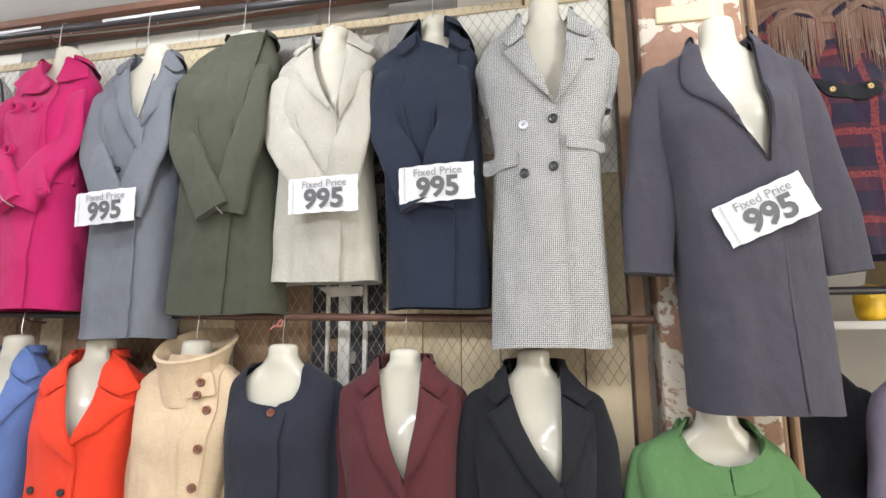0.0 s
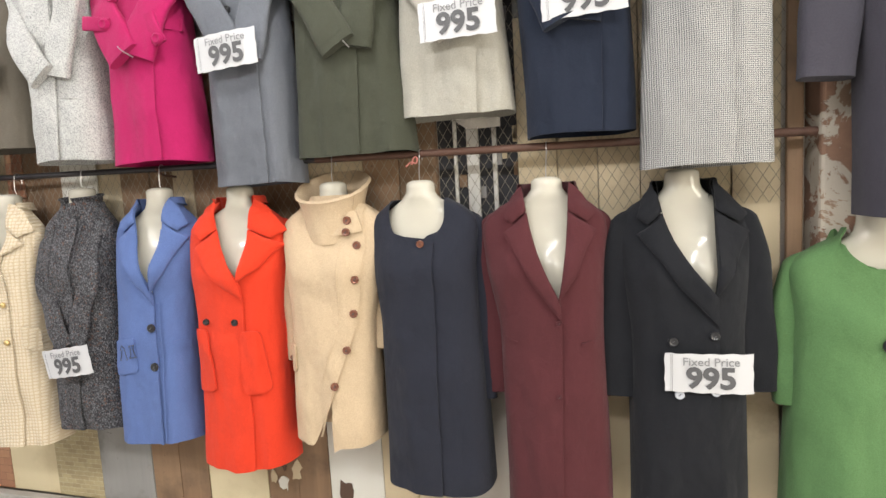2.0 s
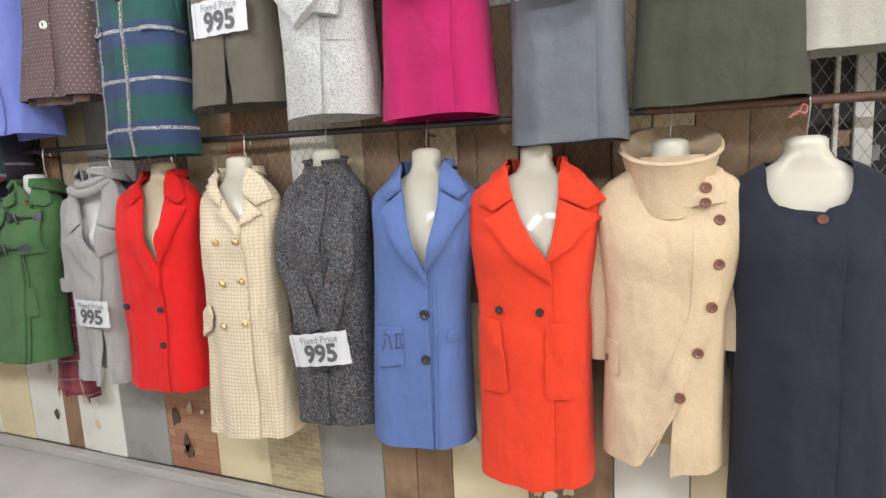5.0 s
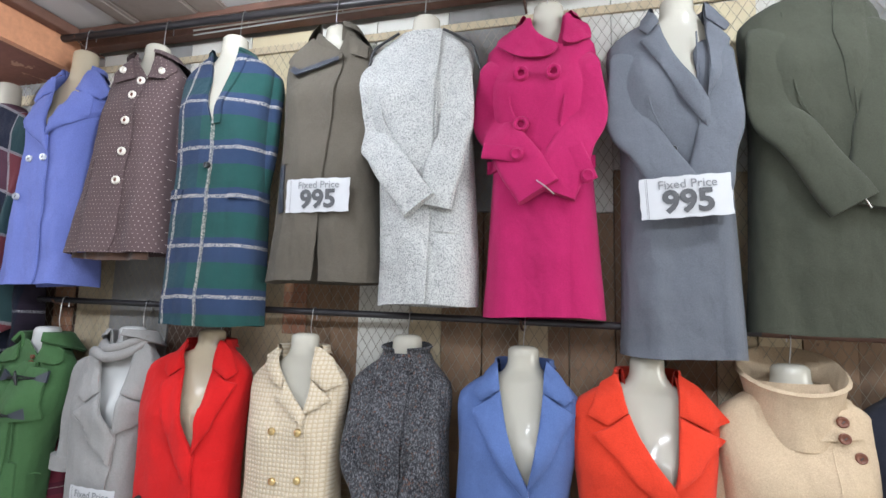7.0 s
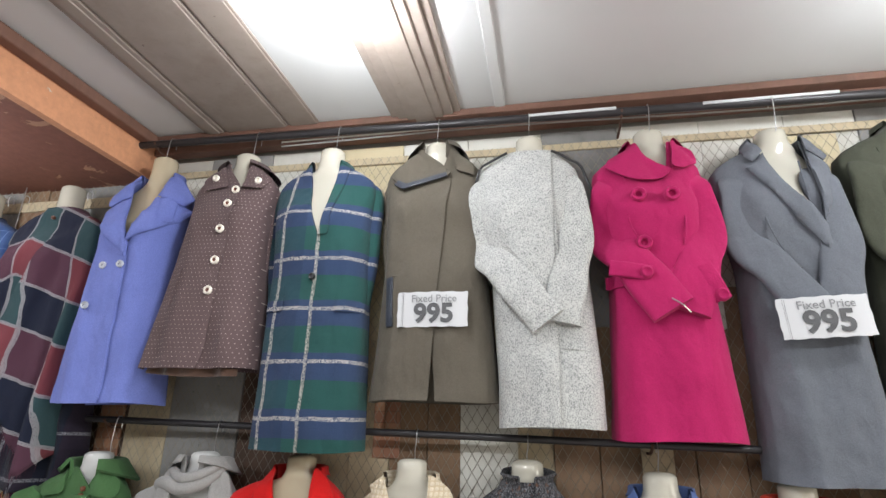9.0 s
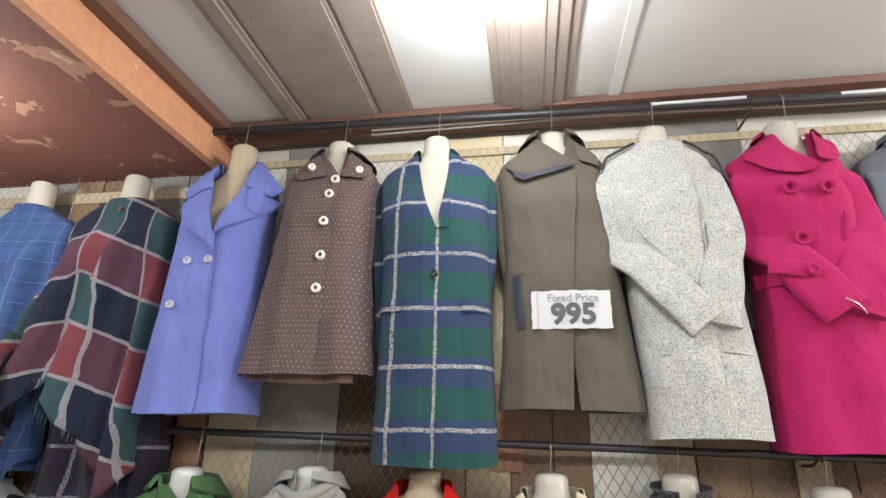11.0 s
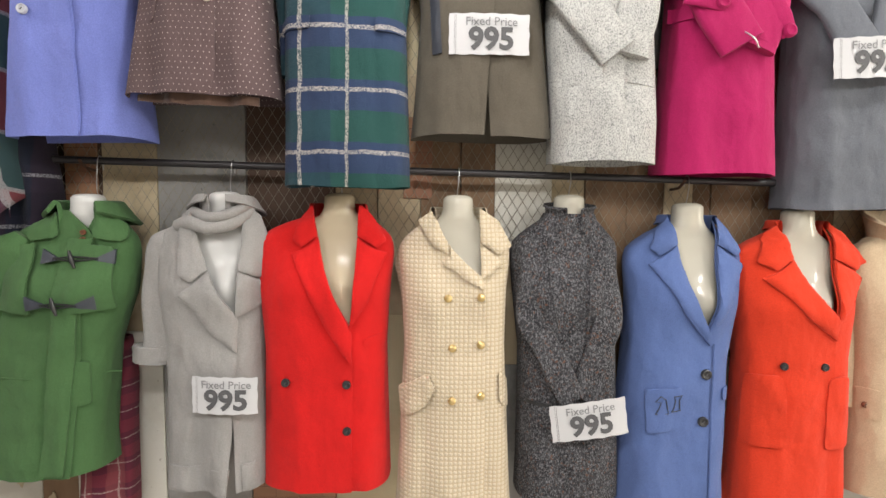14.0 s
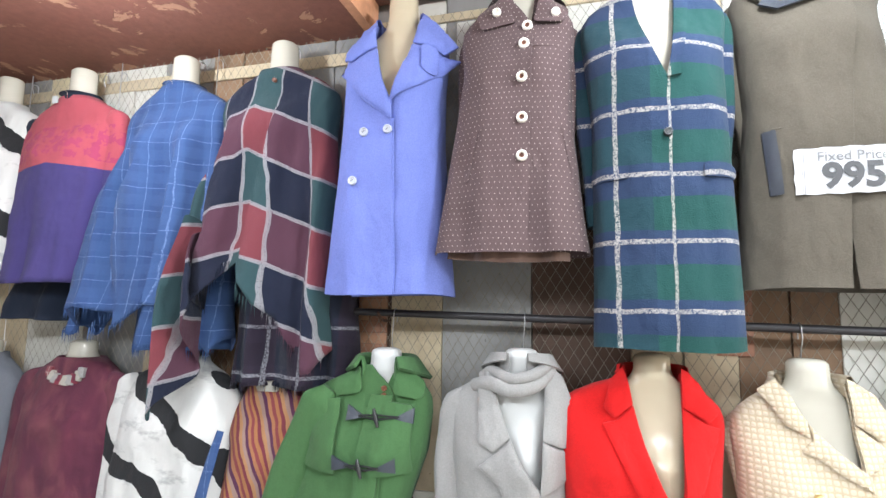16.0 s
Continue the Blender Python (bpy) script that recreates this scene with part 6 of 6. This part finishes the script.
for pts in ([(-2.115, 0.825), (-2.075, 0.83), (-2.08, 0.85), (-2.085, 0.875), (-2.1, 0.885), (-2.115, 0.865), (-2.10, 0.865), (-2.105, 0.845), (-2.115, 0.825)],
            [(-2.065, 0.835), (-2.035, 0.84), (-2.04, 0.85), (-2.043, 0.875), (-2.035, 0.89), (-2.06, 0.885), (-2.055, 0.872), (-2.058, 0.85), (-2.065, 0.835)]):
    part("chess_stitching", tube([(x, f.front(x, z, 0.0145), z) for x, z in pts], 0.0018, seg=6), M["leather"], t, "navy stitched chess piece")
flap(f, t, C["blue"], -1.885, -1.845, 0.90, 0.86, 0.0)
placket_seam(f, t, C["blue"], [(-1.923, 1.05), (-1.93, 0.50)])

settle(-0.015, -0.010, 0.0, 0.99, 0.95)

# dark tweed jacket
f = Form(-2.394, (-2.585, -2.235), (-2.555, -2.215), 1.435, 0.52, LOY, 0.95, 0.112, 0.105, 0.005, 38)
dressed(f, 1.512, LO)
e = [(f.zh - 0.1, -2.372, -2.407), (1.40, -2.365, -2.40), (1.44, -2.37, -2.38), (1.55, -2.385, -2.355)]
t = coat("tweed_jacket", f, C["dark_tweed"], e, "dark grey flecked tweed zip jacket with folded sleeves", group="coats in the lower row")
thicken(part("collar", band(f, 0.055, 0.0, 0, 0.068, 0.3, 0.02), C["dark_tweed"], t), 0.008)
crossed(f, t, C["dark_tweed"], -2.385, 0.885, 1.36, r0=0.046, r1=0.042, elbow=0.052)
placket_seam(f, t, M["black_plastic"], [(-2.368, 1.40), (-2.372, 0.53)], 0.003, "zip")
placket_seam(f, t, C["dark_tweed"], [(-2.43, 1.38), (-2.432, 0.54)], 0.003)
part("zip_pocket", patch(f, rounded([(-2.55, 0.86), (-2.46, 0.85), (-2.46, 0.84), (-2.55, 0.85)], 0.003), 0.008), M["black_plastic"], t, "black zip pocket")
price_card(f, -2.36, 0.825, 8, "the dark tweed jacket", out=0.062)

settle(0.008, -0.005, 0.0)
# cream boucle coat
f = Form(-2.762, (-2.955, -2.59), (-2.965, -2.57), 1.45, 0.43, LOY, 0.92, 0.118, 0.115, 0.006, 39)
dressed(f, 1.525, LO)
e = vee(f, -2.685, 1.265, 0.078, xb=-2.672)
t = coat("boucle_coat", f, C["boucle"], e, "cream boucle double-breasted coat with brass buttons", group="coats in the lower row")
lapels(f, t, C["boucle"], e, 1.265, 1.312, 0.062, 0.092, -0.006, zl=1.232)
part("collar", band(f, 0.04, 0.02, 0.004, 0.070, 1.2), C["boucle"], t)
for x, z in ((-2.795, 1.205), (-2.692, 1.21), (-2.78, 1.047), (-2.69, 1.057), (-2.78, 0.883), (-2.688, 0.894)):
    part("button", lathe([(0.005, -0.006), (0.0125, -0.001), (0.013, 0.004), (0.010, 0.009), (0.004, 0.0115)], (x, f.front(x, z, 0.013), z), 16, "y"), M["brass"], t, "domed brass button")
part("pocket_flap", patch(f, rounded([(-2.955, 0.90), (-2.86, 0.965), (-2.835, 0.92), (-2.86, 0.86), (-2.945, 0.81)], 0.01), 0.021, puff=0.004), C["boucle"], t)
part("pocket_flap", patch(f, rounded([(-2.63, 0.965), (-2.595, 0.93), (-2.59, 0.83), (-2.625, 0.87)], 0.01), 0.014), C["boucle"], t)
placket_seam(f, t, C["boucle"], [(-2.683, 1.20), (-2.673, 0.45)], 0.005)
hanging(f, t, C["boucle"], -1, 1.37, 0.3, -0.06, 0.06, 0.045, 0.04)

settle(0.006, -0.038, -0.003, 0.972, 0.95)

# red blazer
f = Form(-3.14, (-3.41, -2.96), (-3.385, -2.97), 1.46, 0.58, LOY, 0.95, 0.12, 0.11, 0.005, 40)
dressed(f, 1.528, LO, "mannequin_yellowish", "yellowish cream headless mannequin torso hung on the rod")
e = vee(f, -3.085, 1.10, 0.078, curve=0.0)
t = coat("blazer", f, C["red"], e, "bright red wool long blazer with notched lapels", group="coats in the lower row")
lapels(f, t, C["red"], e, 1.10, 1.33, 0.08, 0.055, 0.012, zl=0.99)
part("collar", band(f, 0.04, 0.02, 0.004, 0.070, 1.2), C["red"], t)
for x, z in ((-3.29, 0.934), (-3.098, 0.928), (-3.096, 0.78)):
    button(f, t, x, z, M["black_plastic"], 0.0135)
flap(f, t, C["red"], -3.045, -2.985, 1.085, 1.06, -0.015, 0.008, "chest_pocket")
placket_seam(f, t, C["red"], [(-3.083, 0.99), (-3.088, 0.60)])

settle(0.004, -0.048, 0.0, 0.965, 0.93)

# light grey coat
f = Form(-3.51, (-3.725, -3.365), (-3.69, -3.365), 1.455, 0.57, LOY, 0.94, 0.115, 0.105, 0.008, 41)
dressed(f, 1.522, LO, "mannequin_grey", "pale grey headless mannequin torso hung on the rod")
e = [(f.zh - 0.1, -3.475, -3.44)] + [(0.86, -3.452, -3.455)] + [q for q in vee(f, -3.437, 1.13, 0.085) if q[0] > 0.95]
t = coat("trench_coat", f, C["lgrey"], e, "light grey soft trench coat with loose draped lapels", group="coats in the lower row")
lapels(f, t, C["lgrey"], e, 1.13, 1.215, 0.10, 0.075, -0.012, zl=1.02)
thicken(part("collar", band(f, 0.05, 0.045, -0.01, 0.07, 0.35, -0.012), C["lgrey"], t), 0.006)
for k, (w, up) in enumerate(((0.021, 0.0), (0.017, 0.032))):
    path = [(f.neck - 0.135 + 0.05 * k, -0.010, 1.415 + up * 0.4), (f.neck - 0.085, 0.016, 1.428 + up), (f.neck - 0.02, 0.024, 1.412 + up), (f.neck + 0.045, 0.020, 1.425 + up), (f.neck + 0.085, 0.008, 1.465 + up * 0.6)]
    roll = spline([(x, f.front(x, z, o + 0.012), z) for x, o, z in path] + [(f.neck + 0.078, LOY, 1.49 + up * 0.3)], 6)
    part("neck_drape", tube(roll, w, 0.016, 14), C["lgrey"], t)
hanging(f, t, C["lgrey"], -1, 1.375, 0.40, -0.005, 0.078, 0.062, 0.0, 0.004)
part("turned_cuff", tube([(-3.735, LOY - 0.03, 1.02), (-3.737, LOY - 0.03, 0.965)], 0.074, 0.05, 16), C["lgrey"], t)
part("hem_band", patch(f, [(-3.68, 0.655), (-3.46, 0.65), (-3.47, 0.575), (-3.68, 0.585)], 0.008), C["lgrey"], t)
part("hem_band", patch(f, [(-3.43, 0.655), (-3.375, 0.66), (-3.375, 0.585), (-3.425, 0.575)], 0.006), C["lgrey"], t)
price_card(f, -3.464, 0.897, -1, "the light grey coat", w=0.2, out=0.042, bend=1.0)

settle(0.012, -0.05, 0.006, 0.965, 0.93)

# green duffle coat
f = Form(-3.915, (-4.165, -3.755), (-4.275, -3.85), 1.455, 0.635, LOY, 0.98, 0.118, 0.125, 0.006, 42)
dressed(f, 1.522, LO, "mannequin_grey", "pale grey headless mannequin torso hung on the rod")
e = [(f.zh - 0.1, -3.93, -3.965), (1.38, -3.86, -3.895), (1.42, -3.885, -3.885), (1.47, -3.94, -3.86), (1.6, -3.96, -3.85)]
t = coat("duffle_coat", f, C["duffle"], e, "green wool duffle coat with black toggles and a hood", group="coats in the lower row")
thicken(part("hood", band(f, 0.045, 0.06, -0.03, 0.074, 0.7, 0.0), C["duffle"], t), 0.012)
for s in (-1, 1):
    part("collar_leaf", patch(f, rounded([(f.neck + s * 0.065, 1.475), (f.neck + s * 0.15, 1.43), (f.neck + s * 0.145, 1.375), (f.neck + s * 0.05, 1.39)], 0.02), 0.02), C["duffle"], t)
    part("yoke", patch(f, rounded([(f.c(1.3) + s * 0.075, 1.37), (f.c(1.3) + s * 0.165, 1.36), (f.c(1.2) + s * 0.175, 1.165), (f.c(1.2) + s * 0.05, 1.155)], 0.008), 0.024), C["duffle"], t)
part("placket", patch(f, rounded([(-3.935, 1.385), (-3.86, 1.385), (-3.93, 0.645), (-4.0, 0.645)], 0.006), 0.020), C["duffle"], t)
for zt_, xa, xb in ((1.325, -3.99, -3.80), (1.185, -4.01, -3.84)):
    for x, s in ((xa, 1), (xb, -1)):
        part("toggle_patch", patch(f, [(x - s * 0.012, zt_ + 0.028), (x - s * 0.012, zt_ - 0.018), (x + s * 0.05, zt_ - 0.004)], 0.026), M["leather"], t, "black leather toggle patch")
    xm = (xa + xb) / 2
    for dz in (0.006, -0.006):
        part("cord", tube(spline([(xa + 0.03, f.front(xa + 0.03, zt_, 0.029), zt_), (xm, f.front(xm, zt_, 0.034), zt_ + dz), (xb - 0.03, f.front(xb - 0.03, zt_, 0.029), zt_)], 5), 0.003, seg=6), M["black_plastic"], t)
    part("toggle", tube([(xm - 0.008, f.front(xm, zt_, 0.042), zt_ + 0.026), (xm, f.front(xm, zt_, 0.046), zt_), (xm + 0.006, f.front(xm, zt_, 0.042), zt_ - 0.028)], [0.004, 0.008, 0.004], seg=10), M["black_plastic"], t)
for z in (1.405, 1.383):
    button(f, t, -3.893, z, M["brown_horn"], 0.0085, 0.005, False, 0.014)
hanging(f, t, C["duffle"], -1, 1.37, 0.56, 0.15, 0.07, 0.06, -0.05)
part("seam", tube([(x, f.front(x, 0.95 + 0.02 * math.sin(x * 20), 0.001), 0.95) for x in np.linspace(-4.15, -3.80, 12)], 0.003, seg=6), C["duffle"], t)
placket_seam(f, t, C["duffle"], [(-3.86, 1.37), (-3.93, 0.645)])
for s in (-1, 1):
    flap(f, t, C["duffle"], f.c(0.9) + s * 0.15 - 0.02, f.c(0.9) + s * 0.15 + 0.025, 1.0, 0.86, 0.0)
settle(-0.013, -0.05, -0.019, 0.965, 1.3)
# wine shawl hanging under it
f2 = Form(-3.95, (-4.05, -3.85), (-4.02, -3.86), 1.0, 0.46, LOY + 0.05, 1.0, 0.05, 0.05, 0.02, 43, back=0.03)
t = coat("shawl", f2, C["shawl"], None, "wine checked fringed shawl hanging beneath the green coat", "shawl", hem=lambda x: -0.5 * abs(x + 3.99))
fringe(f2, t, C["shawl"], -4.02, -3.86, lambda x: 0.46 - 0.5 * abs(x + 3.99), 40, 0.05)

# printed tops under the slab
f = Form(-4.36, (-4.52, -4.14), (-4.55, -4.10), 1.36, 0.62, LOY + 0.01, 1.05, 0.10, 0.12, 0.014, 44, 0.10)
dressed(f, 1.42, LO, "mannequin", "glossy cream headless mannequin torso beside the wall", -4.095)
t = coat("striped_poncho", f, C["stripes"], None, "warm orange and wine striped woven poncho", "poncho", "printed tops under the slab")
part("neckband", band(f, 0.018, 0.0, 0, 0.07, 0.02), C["cream"], t)
fringe(f, t, C["stripes"], -4.55, -4.12, lambda x: 0.625, 60)
# blue scarf end between the printed top and the striped poncho
strip = spline([(-4.492, 1.60, 1.21), (-4.505, 1.578, 1.12), (-4.528, 1.565, 1.00), (-4.548, 1.562, 0.90)], 5)
t = thing("scarf", (-4.54, 1.565, 0.87), "narrow bright blue fringed scarf end hanging between two tops", "scarf")
part("cloth", tube(strip, np.linspace(0.014, 0.026, len(strip)), 0.004, 12), C["bluep"], t)
for k in range(9):
    x = -4.570 + 0.0055 * k
    part("tassel", tube([(x, 1.562, 0.905), (x - 0.002 + 0.001 * (k % 3), 1.560, 0.885), (x - 0.006 + 0.003 * (k % 4), 1.561, 0.860 + 0.006 * (k % 2))], [0.002, 0.0016, 0.0008], seg=5), C["bluep"], t)
f = Form(-4.74, (-4.99, -4.49), (-5.02, -4.48), 1.42, 0.60, LOY, 1.05, 0.11, 0.12, 0.014, 45, 0.10)
dressed(f, 1.46, NET)
t = coat("printed_top", f, C["bw"], None, "white loose top with bold black brush print", "top", "printed tops under the slab")
hanging(f, t, C["bw"], -1, 1.33, 0.6, 0.03, 0.09, 0.075)
f = Form(-5.233, (-5.48, -5.0), (-5.5, -5.02), 1.42, 0.60, LOY, 1.02, 0.11, 0.12, 0.012, 46, 0.10)
dressed(f, 1.48, NET)
t = coat("printed_top", f, C["tie"], None, "wine red blotched top with a patched neckband", "top", "printed tops under the slab", top=0.0)
for k in range(9):
    a = -0.95 + k * 0.24
    x, z = f.neck + 0.092 * math.sin(a), 1.41 - 0.075 * math.cos(a)
    part("neck_patch", patch(f, [(x - 0.016, z - 0.017), (x + 0.014, z - 0.02), (x + 0.017, z + 0.016), (x - 0.014, z + 0.018)], 0.012), (C["shawl"], C["cream"], C["lgrey"])[k % 3], t)
for s in (-1, 1):
    hanging(f, t, C["tie"], s, 1.33, 0.62, 0.03, 0.085, 0.065)
f = Form(-5.75, (-5.98, -5.52), (-6.0, -5.5), 1.40, 0.60, LOY, 1.0, 0.11, 0.12, 0.012, 47, 0.10)
dressed(f, 1.47, NET)
coat("printed_top", f, C["grey"], None, "plain grey loose top on a torso", "top", "printed tops under the slab")

# side recess behind the pillar ------------------------------------------------
RY = 1.98
solid("recess_rail", tube([(0.66, RY + 0.03, 2.60), (1.4, RY + 0.03, 2.60), (2.4, RY + 0.03, 2.60)], 0.014, seg=10), M["dark_pipe"], (1.2, RY, 2.6), "dark rail across the side recess", "rail")
for x in (0.665, 0.70):
    structure("recess_post", tube([(x, 1.80, 0.0), (x, 1.80, CEIL)], 0.014, seg=10), M["wood_brown"], "thin brown upright pole beside the pillar")
f = Form(1.02, (0.86, 1.18), (0.88, 1.26), 2.46, 1.72, RY, 1.0, 0.10, 0.10, 0.008, 51)
dressed(f, 2.52, (RY + 0.03, lambda x: 2.60, 0.014))
t = coat("tartan_dress", f, C["red_tartan"], closed(1.0, 1.0, 0.02, f), "dark dress with blurred red tartan lines", "dress")
part("collar_leaf", patch(f, rounded([(0.90, 2.34), (0.99, 2.29), (1.09, 2.30), (1.10, 2.26), (1.04, 2.23), (0.93, 2.25)], 0.02), 0.014), C["black"], t)
for x in (0.945, 1.055):
    button(f, t, x, 2.275, M["brass"], 0.010, 0.004, False, 0.018)
f2 = Form(1.05, (0.74, 1.45), (0.74, 1.45), 2.74, 2.56, RY - 0.03, 1.0, 0.0, 0.0, 0.02, 52, back=0.02, bump=0.0)
t = coat("fringed_scarf", f2, C["fur"], None, "brown shaggy fringed scarf hung above the dress", "scarf", hem=lambda x: 0.03 * math.sin(x * 30))
for k, m in enumerate(("fur", "red_tartan", "fur")):
    fringe(f2, t, C[m], 0.76, 1.43, lambda x: 2.58 + 0.03 * math.sin(x * 30 + k), 130, 0.26, "fringe", 0.004)
f = Form(1.18, (0.93, 1.42), (0.90, 1.48), 1.40, 0.45, RY - 0.18, 1.0, 0.12, 0.13, 0.008, 53)
dressed(f, 1.47, (RY + 0.03, lambda x: 1.62, 0.014))
solid("recess_rail", tube([(0.66, RY + 0.03, 1.62), (1.4, RY + 0.03, 1.62), (2.4, RY + 0.03, 1.62)], 0.014, seg=10), M["dark_pipe"], (1.2, RY, 1.62), "dark lower rail across the side recess", "rail")
t = coat("overcoat", f, C["purple"], vee(f, 1.19, 1.1, 0.08), "purple-grey wool coat hanging in the recess", group="coats in the lower row")
hanging(f, t, C["purple"], -1, 1.30, 0.6, 0.04, 0.085, 0.065)
f = Form(0.82, (0.66, 0.98), (0.66, 1.0), 1.36, 0.30, RY, 1.0, 0.10, 0.11, 0.008, 54)
t = coat("overcoat", f, C["black"], closed(0.82, 0.82, 0.02, f), "black coat hanging in the recess behind the green one", group="coats in the lower row")
hanging(f, t, C["black"], 1, 1.28, 0.6, 0.0)
solid("plastic_bag", lathe([(0.03, 0.0), (0.045, 0.02), (0.05, 0.08), (0.04, 0.12), (0.01, 0.13)], (1.12, 2.15, 1.52), 16), M["yellow_plastic"], (1.12, 2.15, 1.52), "small yellow plastic bag on the recess shelf", "bag")
solid("shelf", box(0.52, 2.4, 2.07, 3.01, 1.49, 1.52, 0.004), M["white_paint"], (1.4, 2.2, 1.5), "pale shelf board across the side recess", "shelf")
solid("wrapped_bundle", lathe([(0.10, 0.0), (0.16, 0.03), (0.18, 0.15), (0.15, 0.30), (0.06, 0.36)], (1.38, 2.28, 1.52), 20), M["yellow_board"], (1.38, 2.28, 1.52), "pale plastic-wrapped bundle on the recess shelf", "bundle")
solid("vent_slot", box(0.385, 0.595, 1.728, 1.745, 2.50, 2.56, 0.006), M["yellow_board"], (0.49, 1.74, 2.53), "short pale timber block set in the pillar", "block")
